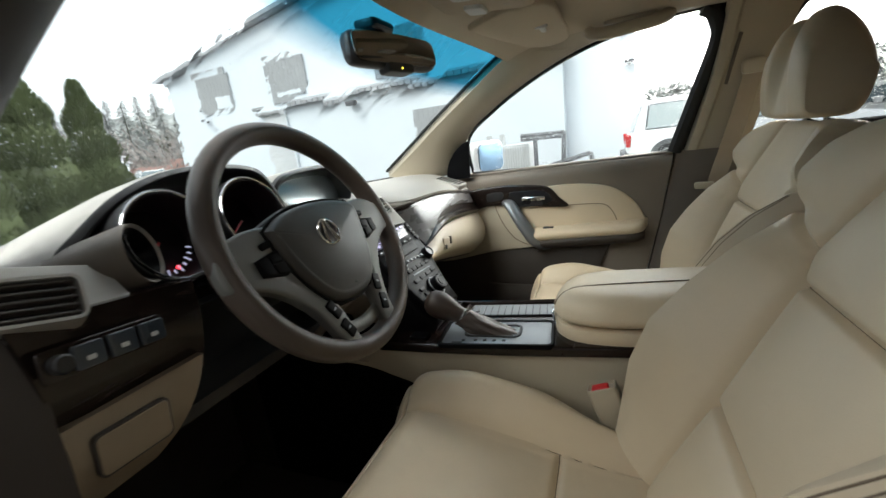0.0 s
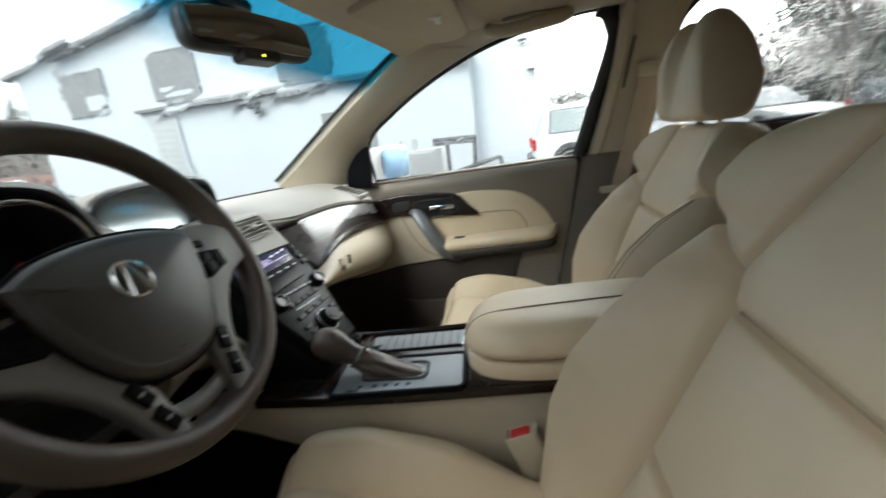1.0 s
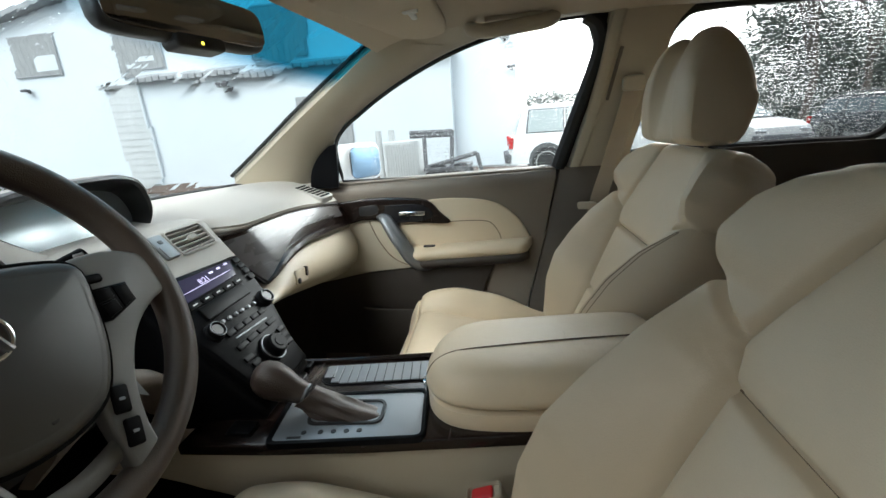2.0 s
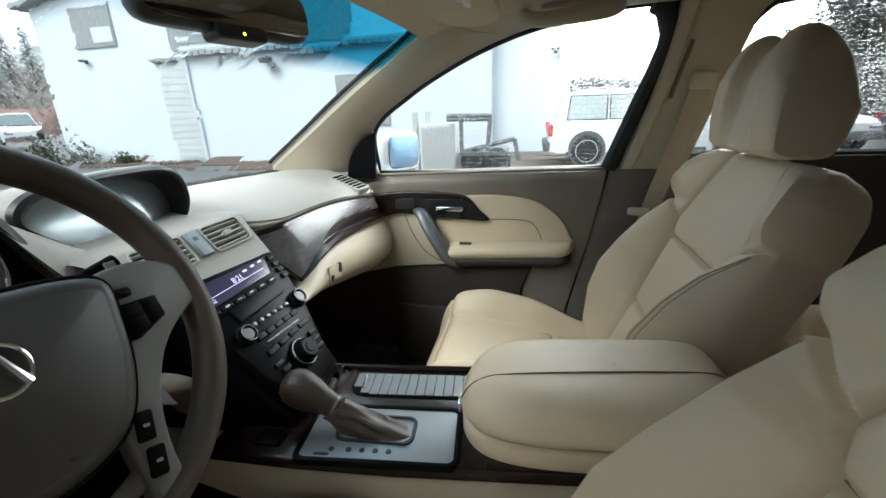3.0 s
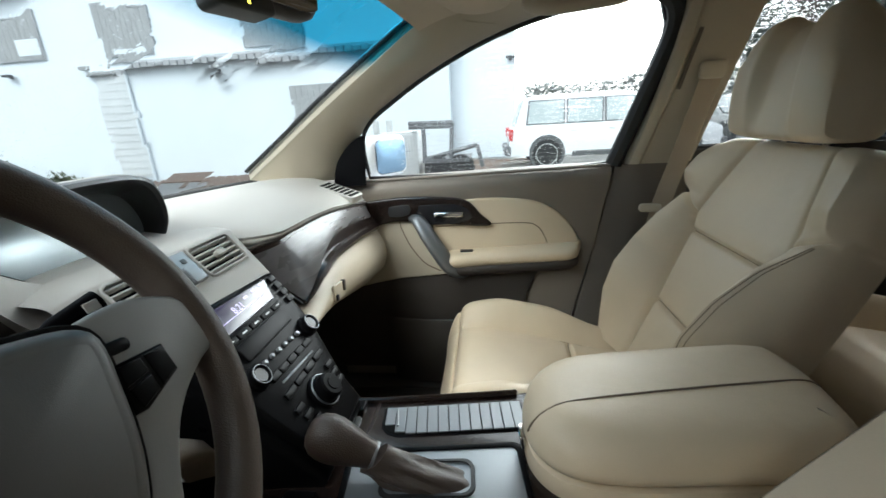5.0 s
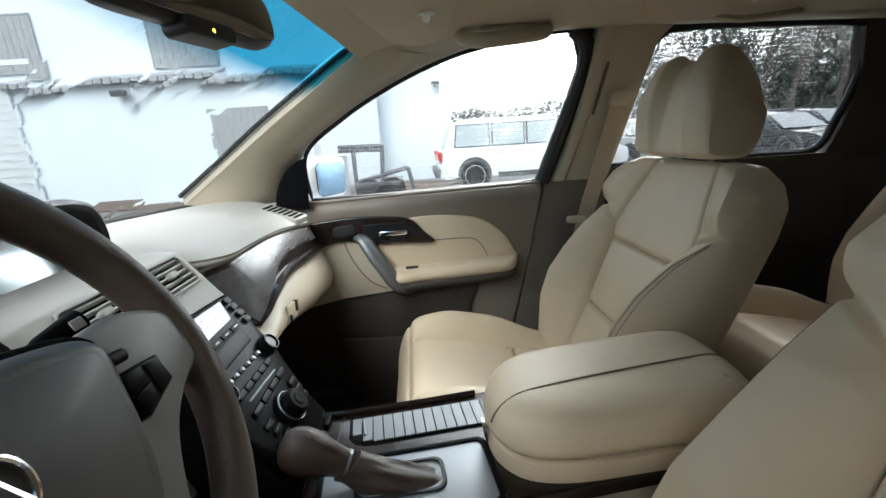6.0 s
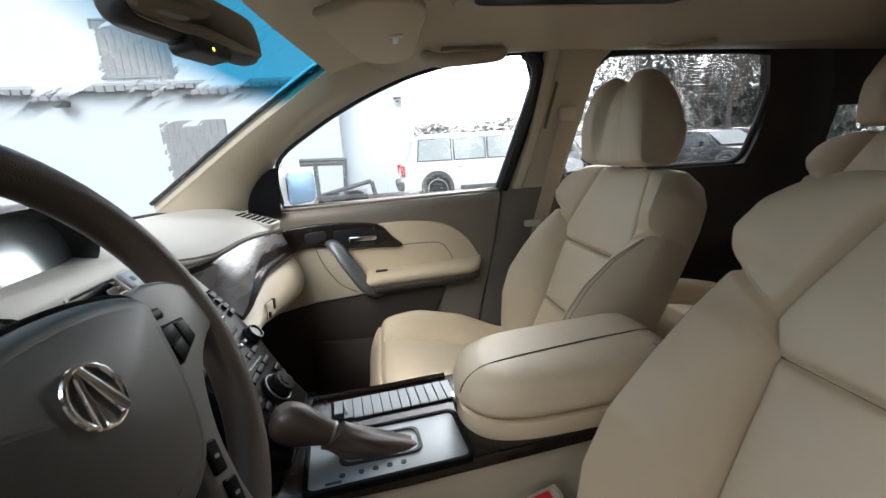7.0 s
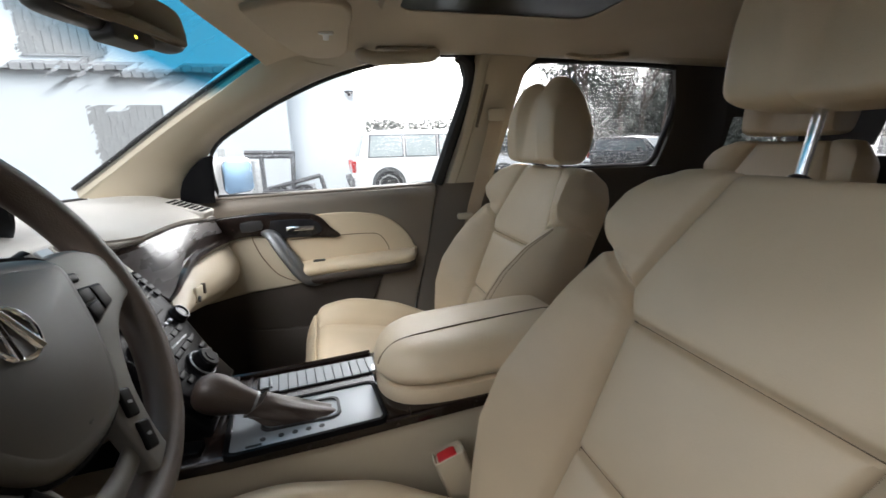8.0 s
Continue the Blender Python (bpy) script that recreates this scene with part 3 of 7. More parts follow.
# ---- the car's outside, white ----
car_body = thing("car_body", "white painted outer body of the parked car with bonnet and wheels", "car body", (CX, -0.9, 0.0), kind="structure")


def bonnet_point(u, v):
    a = 2 * u - 1
    y = 0.66 + 0.12 * (1 - a * a) + (0.98 - 0.10 * a * a) * v
    return CX + a * (0.84 - 0.05 * v), y, 1.06 - 0.06 * abs(a) ** 3 - 0.16 * v ** 1.8


part("bonnet", shell(bonnet_point, 20, 14, (0, 0, -0.02)), CAR_WHITE, car_body, "white bonnet")
part("front_bumper", loft([[(CX + a * 0.90, 1.62 - 0.16 * a * a + d, z) for d, z in ((0, 0.84), (0.10, 0.74), (0.12, 0.50), (0.06, 0.28), (-0.04, 0.28), (-0.04, 0.84))] for a in [k / 8 - 1 for k in range(17)]]), CAR_WHITE, car_body, "white front bumper")
for sign in (-1, 1):
    sx = lambda d: CX + sign * d
    part("front_wing", loft([[(sx(0.86 + bulge), y, z) for bulge, z in ((-0.02, 1.04 - 0.14 * ease(0.6, 1.6, y)), (0.03, 0.90), (0.05, 0.70), (0.03, 0.60))] + [(sx(0.80), y, 0.60), (sx(0.78), y, 1.00 - 0.14 * ease(0.6, 1.6, y))] for y in [0.44 + 1.12 * k / 14 for k in range(15)]]), CAR_WHITE, car_body, "white front wing")
    part("rear_side", loft([[(sx(0.84), y, 1.17), (sx(0.88), y, 1.00), (sx(0.90), y, 0.75), (sx(0.87), y, 0.40), (sx(0.85), y, 0.40), (sx(0.835), y, 1.16)] for y in [-0.70 - 2.08 * k / 16 for k in range(17)]]), CAR_WHITE, car_body, "white rear side")
    part("roof_rail_skin", tube(curve([(sx(0.70), 0.12, 1.42), (sx(0.70), -0.10, 1.56), (sx(0.69), -0.45, 1.635), (sx(0.69), -1.3, 1.655), (sx(0.67), -2.3, 1.63), (sx(0.66), -2.78, 1.58)], 5), 0.035, 8), CAR_WHITE, car_body, "white roof edge")
    for y in (1.02, -1.78):
        wheel_ob = part("wheel", moved(lathe([(0.0, -0.10), (0.26, -0.11), (0.35, -0.09), (0.37, -0.03), (0.37, 0.06), (0.35, 0.10), (0.26, 0.11), (0.24, 0.06), (0.0, 0.06)], 32), Matrix.Translation((sx(0.80), y, 0.37)) @ pose(0, 0, 0, 0, 90 * sign, 0)), TYRE, car_body, "black tyre")
        part("rim", moved(joined(lathe([(0.0, 0.075), (0.06, 0.10), (0.235, 0.075), (0.25, 0.11), (0.25, 0.04)], 32), *[moved(box(-0.025, 0.025, 0.05, 0.24, 0.08, 0.11, 0.006, 1), pose(0, 0, 0, 0, 0, 72 * k)) for k in range(5)]), Matrix.Translation((sx(0.80), y, 0.37)) @ pose(0, 0, 0, 0, 90 * sign, 0)), SILVER, wheel_ob, "alloy rim")

# ---- passenger door ----
door = thing("passenger_door", "closed passenger door with beige leather inset, armrest and silver pull handle", "car door", (0.76, -0.25, 0.45))


def door_x(y, z):
    """The inner face of the door panel."""
    return 0.752 - 0.010 * ease(1.02, 1.14, z) * (1 - ease(1.14, 1.17, z)) + 0.012 * ease(0.95, 0.7, z)


def door_rear(z):
    return along([(0.45, -0.44), (0.69, -0.50), (0.94, -0.56), (1.175, -0.60)], z)


def door_belt(y):
    return 1.150 + (0.13 - y) * 0.022


def door_face(u, v):
    z = 0.46 + (door_belt(0.5) - 0.46) * v
    y = 0.36 + (door_rear(z) - 0.36) * u
    z = 0.46 + (door_belt(y) - 0.46) * v
    roll = 0.03 * ease(0.955, 1.0, v) ** 2
    return door_x(y, z) + roll - 0.012, y, z


part("panel", shell(door_face, 30, 44, (0.05, 0, 0)), DOOR_VINYL, door, "taupe vinyl upper panel")
part("outer_skin", box(0.815, 0.835, -0.68, 0.40, 0.40, 1.14, 0.01), CAR_WHITE, door, "white outer skin")


def on_door(yz, proud, thick, r=0.004, smooth=5):
    """A raised field on the door with the outline yz in its plane."""
    loop = [(p.x, p.y) for p in curve([(y, z, 0) for y, z in yz] + [(*yz[0], 0)], smooth)][:-1]
    area = sum(a[0] * b[1] - b[0] * a[1] for a, b in zip(loop, loop[1:] + loop[:1]))
    if area < 0:
        loop.reverse()
    v, f = slab(loop, 0, thick, r, 4)
    return [(0.752 - proud + (thick - p[2]) - thick, p[0], p[1]) for p in v], f


part("belt_edge", tube([(door_x(y, door_belt(y)) - 0.004, y, door_belt(y) - 0.003) for y in [0.13 - 0.72 * k / 20 for k in range(21)]], 0.005, 8), DOOR_VINYL, door, "paler edge below the window")
part("lower_panel", on_door([(0.30, 0.50), (0.30, 0.86), (0.05, 0.835), (-0.12, 0.845), (-0.30, 0.862), (-0.405, 0.872), (-0.375, 0.82), (-0.352, 0.77), (-0.345, 0.70), (-0.345, 0.50)], 0.006, 0.012, 0.004, 1), BROWN, door, "dark brown lower panel")
def pocket_ring(t):
    """Section of the map pocket along the door: a thin upright lip on a swelling pouch."""
    y = 0.09 - 0.42 * t
    swell = math.sin(math.pi * min(1, max(0.0, 0.06 + 0.88 * t))) ** 0.35
    return [(0.742, y, 0.46), (0.738 - 0.050 * swell, y, 0.47), (0.742 - 0.060 * swell, y, 0.56), (0.742 - 0.056 * swell, y, 0.69), (0.744 - 0.055 * swell, y, 0.698), (0.748 - 0.052 * swell, y, 0.700), (0.750 - 0.049 * swell, y, 0.697), (0.752 - 0.046 * swell, y, 0.60), (0.744, y, 0.58)]


part("map_pocket", loft([pocket_ring(k / 24) for k in range(25)]), BROWN, door, "dark moulded map pocket")
part("inset", on_door([(-0.10, 1.075), (-0.24, 1.084), (-0.36, 1.073), (-0.425, 1.046), (-0.474, 1.002), (-0.500, 0.958), (-0.507, 0.936), (-0.485, 0.922), (-0.40, 0.914), (-0.12, 0.90), (-0.06, 0.96)], 0.012, 0.014, 0.006), LEATHER, door, "beige leather inset")
part("inset_fold", tube(curve([(0.7262, -0.078, 1.001), (0.7262, -0.211, 1.005), (0.7262, -0.343, 1.005), (0.7262, -0.382, 0.994), (0.7262, -0.405, 0.962), (0.7262, -0.412, 0.94)], 5), 0.0016, 6), SEAM, door, "fold line in the leather")
part("front_panel", on_door([(0.34, 1.03), (0.10, 1.03), (-0.02, 1.01), (-0.06, 0.94), (-0.115, 0.865), (-0.10, 0.845), (0.06, 0.83), (0.34, 0.80)], 0.014, 0.014, 0.006), BEIGE, door, "beige lower front panel")
part("panel_crease", tube(curve([(0.7242, 0.034, 1.02), (0.7242, 0.029, 0.996), (0.7242, 0.005, 0.940), (0.7242, -0.035, 0.885), (0.7242, -0.085, 0.857)], 5), 0.0020, 6), SEAM, door, "curved joint in the panel")


def arm_ring(t):
    y = -0.115 - 0.40 * t
    top = 0.925 + 0.018 * t
    end = math.sqrt(max(0.0, 1 - max(0.0, (t - 0.86) / 0.14) ** 2))
    dep = 0.068 * (0.12 + 0.88 * end) + 0.01 * ease(0.25, 0, t)
    h = 0.052 * (0.55 + 0.45 * end)
    pts = []
    for k in range(14):
        a = math.pi * k / 13
        pts.append((0.745 - dep * max(0.0, math.sin(a)) ** 0.6, y, top - h / 2 + h / 2 * math.cos(a) * (1.0 if k < 7 else 1.15)))
    return pts


part("armrest", loft([arm_ring(k / 24) for k in range(25)]), LEATHER, door, "beige padded armrest")
part("armrest_base", loft([[(p[0] + 0.006, p[1], p[2] - 0.03) for p in arm_ring(k / 20 * 0.97)] for k in range(21)]), BROWN, door, "brown underside of the armrest")
part("window_switch", box(0.700, 0.716, -0.19, -0.15, 0.921, 0.930, 0.003), BLACK, door, "black window switch")
# dark wood bezel with the inner handle
part("bezel", on_door([(0.16, 1.085), (0.02, 1.098), (-0.10, 1.094), (-0.175, 1.081), (-0.215, 1.040), (-0.245, 1.003), (-0.14, 1.008), (-0.02, 1.020), (0.06, 1.022), (0.16, 1.0)], 0.026, 0.016, 0.006), WOOD, door, "gloss dark wood bezel")
part("handle_cup", on_door([(-0.03, 1.072), (-0.15, 1.070), (-0.190, 1.035), (-0.15, 1.014), (-0.03, 1.018)], 0.038, 0.006, 0.002), GLOSS, door, "black handle recess")
part("lock_switch", on_door([(0.06, 1.07), (0.0, 1.075), (0.0, 1.045), (0.06, 1.04)], 0.038, 0.008, 0.002, 2), BLACK, door, "black lock switch")
part("inner_handle", box(0.698, 0.709, -0.165, -0.075, 1.034, 1.050, 0.004), CHROME, door, "chrome door release")
pull = curve([(0.722, -0.010, 1.032), (0.700, -0.030, 1.027), (0.685, -0.056, 0.988), (0.680, -0.084, 0.942), (0.682, -0.114, 0.892), (0.700, -0.145, 0.864), (0.730, -0.175, 0.860)], 6)
part("pull_handle", tube(pull, [0.019 + 0.009 * math.sin(math.pi * i / (len(pull) - 1)) for i in range(len(pull))], 14, flat=0.62), SILVER, door, "satin silver pull handle")
part("tweeter_grille", box(0.728, 0.742, 0.02, 0.075, 0.90, 0.955, 0.006), BEIGE, door)
part("mirror_sail", loft([[(x, y + 0.3 * (x - 0.705), z) for y, z in ((0.219, 1.140), (0.121, 1.140), (0.110, 1.284), (0.137, 1.276), (0.160, 1.260), (0.178, 1.243), (0.194, 1.222), (0.204, 1.206), (0.213, 1.180))] for x in (0.705, 0.768)]), PANEL, door, "black mirror base panel")
m = pose(0.944, 0.096, 1.203, 90, 0, -31)
side_mirror = part("side_mirror", moved(slab(roundrect(0.178, 0.142, 0.036), -0.13, 0.004, 0.020, 5), m), CAR_WHITE, door, "white side mirror housing")
part("glass_rim", moved(slab(roundrect(0.149, 0.117, 0.028), 0.002, 0.0055, 0.002), m), DARK_METAL, side_mirror, "thin dark rim")
part("mirror_glass", moved(slab(roundrect(0.145, 0.113, 0.026), 0.004, 0.0075, 0.002), m), BLUE_MIRROR, side_mirror, "bluish rain-spotted mirror glass")

# ---- driver's door opening ----
whole("door_jamb", joined(box(-0.865, -0.745, 0.135, 0.42, 0.45, 1.165, 0.015), box(-0.745, -0.728, 0.16, 0.40, 0.50, 1.15, 0.006)), BROWN, "dark brown trim at the foot of the windscreen pillar", "pillar", "structure")
open_door = thing("driver_door", "driver door standing wide open, brown inside and white outside", "car door", (-0.87, 0.33, 0.45))
DM = Matrix.Translation((-0.885, 0.33, 0)) @ pose(0, 0, 0, 0, 0, 72)
part("panel", moved(box(-1.05, -0.02, -0.01, 0.05, 0.47, 1.15, 0.02), DM), DOOR_VINYL, open_door, "taupe inner panel")
part("outer_skin", moved(box(-1.08, 0.0, 0.055, 0.075, 0.42, 1.13, 0.015), DM), CAR_WHITE, open_door, "white outer skin")
part("armrest", moved(box(-0.75, -0.25, -0.06, 0.0, 0.89, 0.95, 0.02), DM), LEATHER, open_door, "beige armrest")
part("window_frame", moved(tube(curve([(-0.12, 0.03, 1.15), (-0.30, 0.03, 1.32), (-0.60, 0.03, 1.50), (-0.95, 0.03, 1.56), (-1.03, 0.03, 1.50), (-1.03, 0.03, 1.15)], 5), 0.018, 8), DM), RUBBER, open_door, "black window frame")
# Unseen wall added to keep daylight from the rear left off the dash.
whole("light_block_wall", box(-1.66, -1.56, -7.0, 0.22, 0.0, 3.1, 0.02), BROWN, "unseen dark wall added to block light from the left", "wall", "structure")

# ---- dashboard ----
dash = thing("dashboard", "beige vinyl dashboard with dark wood trim, vents and gauge hood", "dashboard", (CX, 0.3, 0.86))


def lip_y(x):
    return soft_along([(-0.74, 0.14), (-0.645, 0.135), (-0.615, 0.42), (-0.24, 0.42), (-0.19, 0.32), (-0.15, 0.25), (-0.12, 0.208), (0.105, 0.205), (0.135, 0.150), (0.17, 0.122), (0.40, 0.120), (0.66, 0.125), (0.70, 0.13)], x, 0.02)


def lip_z(x):
    return soft_along([(-0.74, 1.175), (-0.62, 1.19), (-0.2, 1.182), (-0.16, 1.170), (0.07, 1.166), (0.10, 1.158), (0.135, 1.153), (0.19, 1.154), (0.30, 1.152), (0.42, 1.145), (0.52, 1.131), (0.70, 1.108)], x, 0.04)


def pad_point(u, v):
    x = -0.735 + 1.43 * u
    a = (x - CX) / 0.70
    yf = 0.445 + 0.165 * (1 - a * a)
    zf = 1.168
    yl, zl = lip_y(x), lip_z(x)
    crown = 0.022 * math.sin(math.pi * min(1.0, v * 1.02)) * (1.0 if x > 0.1 else 0.35 + 0.65 * ease(0.03, 0.1, x))
    y = yf + (yl - yf) * v
    z = zf + (zl - zf) * v ** 1.6 + crown
    if v > 0.9:
        k = (v - 0.9) / 0.1
        z -= 0.010 * k * k
    return x, y, z


part("dash_pad", shell(pad_point, 90, 30, (0, 0.01, -0.02)), DASH, dash, "beige grained top pad")


def trim_band(u, v):
    x = 0.096 + 0.05 * v ** 1.3 * (1 - u) + 0.594 * u
    zt = soft_along([(0.08, 1.118), (0.19, 1.131), (0.35, 1.129), (0.52, 1.112), (0.70, 1.085)], x, 0.06)
    zb = soft_along([(0.10, 1.000), (0.14, 1.005), (0.20, 1.036), (0.27, 1.050), (0.34, 1.051), (0.52, 1.035), (0.70, 1.012)], x, 0.05)
    yt, yb = 0.128, 0.083 + 0.02 * u
    z = zt + (zb - zt) * v
    curl = 0.034 * (1 - v) * (1 - ease(0.0, 0.14, u)) + 0.006 * (1 - ease(0.0, 0.06, u))
    return x, yt + (yb - yt) * v - 0.004 * math.sin(math.pi * v) + curl, z


def fascia_point(u, v):
    """The pad rolls over its edge and tucks in behind the wood."""
    x = 0.060 + 0.630 * u
    a = Vector((x, lip_y(x) + 0.006, lip_z(x) - 0.012))
    tucked = Vector(trim_band(max(0.0, (x - 0.096) / 0.594), 0.0)) + Vector((0, 0.012, -0.004))
    b = Vector((x, max(tucked.y, a.y + 0.004), min(tucked.z, a.z - 0.004)))
    p = a.lerp(b, v)
    return p.x, p.y - 0.010 * math.sin(math.pi * min(1, 1.3 * v)) * (1 - 0.5 * v), p.z


part("pad_edge", shell(fascia_point, 60, 8, (0, 0.012, 0)), DASH, dash, "rolled edge of the top pad")
part("wood_trim", shell(trim_band, 40, 10, (0, 0.012, 0)), WOOD, dash, "gloss dark wood trim")
part("trim_inlay", shell(lambda u, v: tuple(Vector(trim_band(0.008 + 0.952 * u, 0.05 + (0.90 - 0.43 * ease(0, 0.5, u)) * v)) + Vector((0, -0.004, 0.001))), 36, 8, (0, 0.003, -0.001)), INLAY, dash, "gloss grey-brown inlay")
# Brown tube stands in for the shadow between pad edge and wood.
part("trim_shadow_strip", tube([tuple(Vector(trim_band(k / 30, 0.0)) + Vector((0, 0.004, 0.004))) for k in range(31)], [0.002 + 0.006 * min(1, k / 8) for k in range(31)], 8), BROWN, dash, "dark brown strip drawn for the shadow over the trim")
part("trim_lip", tube([tuple(Vector(trim_band(k / 30, 1.0)) + Vector((0, 0.0, 0.004))) for k in range(31)], [0.004 + 0.008 * min(1, k / 5) for k in range(31)], 8), WOOD, dash, "dark wood lower lip")


def glove_point(u, v):
    x = 0.10 + 0.60 * u
    zt = soft_along([(0.10, 0.996), (0.14, 1.001), (0.20, 1.032), (0.27, 1.046), (0.34, 1.047), (0.52, 1.031), (0.70, 1.008)], x, 0.05)
    zb = soft_along([(0.08, 0.975), (0.14, 0.955), (0.30, 0.925), (0.62, 0.855), (0.72, 0.84)], x, 0.05)
    z = zt + (zb - zt) * v
    y = 0.094 + 0.012 * u - 0.028 * math.sin(math.pi * min(1, v * 1.1)) + 0.18 * max(0.0, v - 0.75) ** 1.3
    return x, y, z


glove = part("glovebox", shell(glove_point, 40, 16, (0, 0.03, 0)), BEIGE, dash, "beige glovebox front")
part("latch", moved(slab(roundrect(0.060, 0.034, 0.006), 0, 0.006, 0.002), Matrix.Translation((0.255, 0.072, 0.992)) @ pose(0, 0, 0, 90, 8, 0)), BEIGE, glove, "beige latch")
part("latch_slot", moved(slab(roundrect(0.010, 0.024, 0.004), 0, 0.009, 0.002), Matrix.Translation((0.278, 0.071, 0.996)) @ pose(0, 0, 0, 90, 8, 0)), BROWN, glove)
part("keyhole", moved(slab(roundrect(0.011, 0.014, 0.005), 0, 0.009, 0.002), Matrix.Translation((0.236, 0.071, 0.985)) @ pose(0, 0, 0, 90, 8, 0)), BLACK, glove)
part("under_dash", shell(lambda u, v: (-0.70 + 1.40 * u, 0.16 + 0.45 * v, along([(-0.7, 0.95), (0.1, 0.94), (0.3, 0.91), (0.7, 0.83)], -0.70 + 1.40 * u)), 20, 6, (0, 0, 0.02)), BLACK, dash, "black underside")


def vent(w, h, m, slats, grip=True, border=0.003, proud=0.0, blade_mat=DASH):
    """An air outlet: dark cup, rim and slats."""
    v = part("air_vent", moved(slab(roundrect(w, h, 0.006), -0.035, -0.020, 0.002), m), CAVITY, dash, "black air vent with slats")
    ring_a, ring_b = roundrect(w, h, 0.007), roundrect(w + 2 * border, h + 2 * border, 0.007 + border)
    n = len(ring_a)
    part("rim", moved(loft([[(*p, -0.022) for p in ring_a], [(*p, 0.0012) for p in ring_a], [(*p, 0.0014) for p in inset(ring_b, min(0.004, 0.4 * border))], [(*p, -proud) for p in ring_b]], caps=False), m), DASH, v)
    for k in range(slats):
        q = (k + 0.5) / slats - 0.5
        s = moved(box(-w / 2 + 0.002, w / 2 - 0.002, -0.0045, 0.0045, -0.0017, 0.0017, 0.0010, 1), Matrix.Translation((0, q * h, -0.005)) @ pose(0, 0, 0, 78, 0, 0))
        part("slat", moved(s, m), blade_mat, v)
    if grip:
        part("knob", moved(slab(roundrect(0.020, 0.010, 0.004), -0.004, 0.006, 0.002), m), DASH, v)
    return v


# centre stack: a plane that leans 40 degrees; a to the right, b down it
DOWN = Vector((0, -0.65, -0.76)).normalized()
OUT = Vector((0, -0.76, 0.65)).normalized()
STACK = Matrix(((1, 0, 0, CX), (0, -DOWN.y, OUT.y, 0.185), (0, -DOWN.z, OUT.z, 1.175), (0, 0, 0, 1)))


def on_stack(a, b, n=0.0):
    return STACK @ Matrix.Translation((a, -b, n))


def surround_point(a, k):
    """From the pad (k 0 to 1) over a soft roll and down the plane of the vents (k beyond 1 counts metres down it)."""
    end = max(0.0, (a - 0.116) / 0.030, (-0.128 - a) / 0.030)
    b = 0.010 if k <= 1 else k - 1
    aa = a - 0.20 * max(0.0, a - 0.112) * max(0.0, b / 0.05)
    low = on_stack(aa, b, -0.0015 - 0.010 * end * end).translation
    if k > 1:
        return low
    x = CX + a
    far = 0.445 + 0.165 * (1 - ((x - CX) / 0.70) ** 2)
    v = min(0.97, (far - 0.255) / (far - lip_y(x)))
    top = Vector(pad_point((x + 0.735) / 1.43, v)) - Vector((0, 0, 0.0015 + 0.004 * end))
    mid = low - DOWN * max(0.008, (top.z + 0.003 - low.z) / 0.76)
    return top * (1 - k) ** 2 + mid * (2 * k * (1 - k)) + low * k * k


def surround_shape():
    cols = [-0.160, -0.152, -0.142, -0.130, -0.116, -0.100, -0.085, -0.070, -0.055, -0.040, -0.024, -0.010, 0.006, 0.020, 0.035, 0.050, 0.066, 0.082, 0.097, 0.112, 0.121, 0.130, 0.139, 0.148]
    rows = [k / 10 for k in range(11)] + [1.014, 1.064, 1.078, 2.0]
    verts, faces = [], []
    for k in rows:
        for a in cols:
            verts.append(tuple(surround_point(a, 1.097 + 0.07 * a if k == 2.0 else k)))
    n = len(cols)
    for j in range(len(rows) - 1):
        for i in range(n - 1):
            if rows[j] == 1.014 and (-0.116 <= cols[i] < -0.024 or 0.020 <= cols[i] < 0.112):
                continue
            faces.append((j * n + i, (j + 1) * n + i, (j + 1) * n + i + 1, j * n + i + 1))
    return verts, faces


part("centre_surround", surround_shape(), DASH, dash, "beige surround of the centre vents")
vent(0.090, 0.048, on_stack(0.066, 0.039, 0.0005), 5, border=0.004)
vent(0.090, 0.048, on_stack(-0.070, 0.039, 0.0005), 5, border=0.004)
hazard = part("hazard_switch", moved(slab(roundrect(0.030, 0.050, 0.004), -0.004, 0.004, 0.002), on_stack(-0.002, 0.038, -0.001)), SILVER, dash, "grey hazard switch")
part("switch_slot", moved(slab(roundrect(0.010, 0.008, 0.002), 0.003, 0.0045, 0.001), on_stack(-0.001, 0.028, -0.001)), BLACK, hazard)
part("switch_button", moved(slab(roundrect(0.024, 0.026, 0.003), 0.003, 0.006, 0.001), on_stack(-0.002, 0.049, -0.001)), SILVER, hazard)

radio_outline = [(-0.100, -0.088), (0.122, -0.106), (0.114, -0.150), (0.098, -0.215), (0.055, -0.300), (0.045, -0.345), (-0.085, -0.345), (-0.095, -0.28), (-0.104, -0.20)]
radio = part("radio_console", moved(slab(list(reversed(radio_outline)), -0.07, 0.0, 0.006, 3), STACK), PANEL, dash, "black audio and climate panel")
part("stack_housing", moved(slab([(0.050, -0.36), (-0.098, -0.36), (-0.118, -0.20), (-0.118, -0.08), (0.130, -0.10), (0.112, -0.20)][::-1], -0.30, -0.012, 0.012, 3), STACK), PANEL, radio, "dark sides of the stack")
lcd = part("display", moved(slab([(-0.088, -0.142), (0.074, -0.142), (0.092, -0.110), (-0.084, -0.100)], 0.0, 0.0015, 0.0008, 1), STACK), LCD, radio, "lit violet display")
words("clock_digits", "8:21", 0.015, on_stack(0.005, 0.121, 0.0018), LCD_TEXT, lcd)
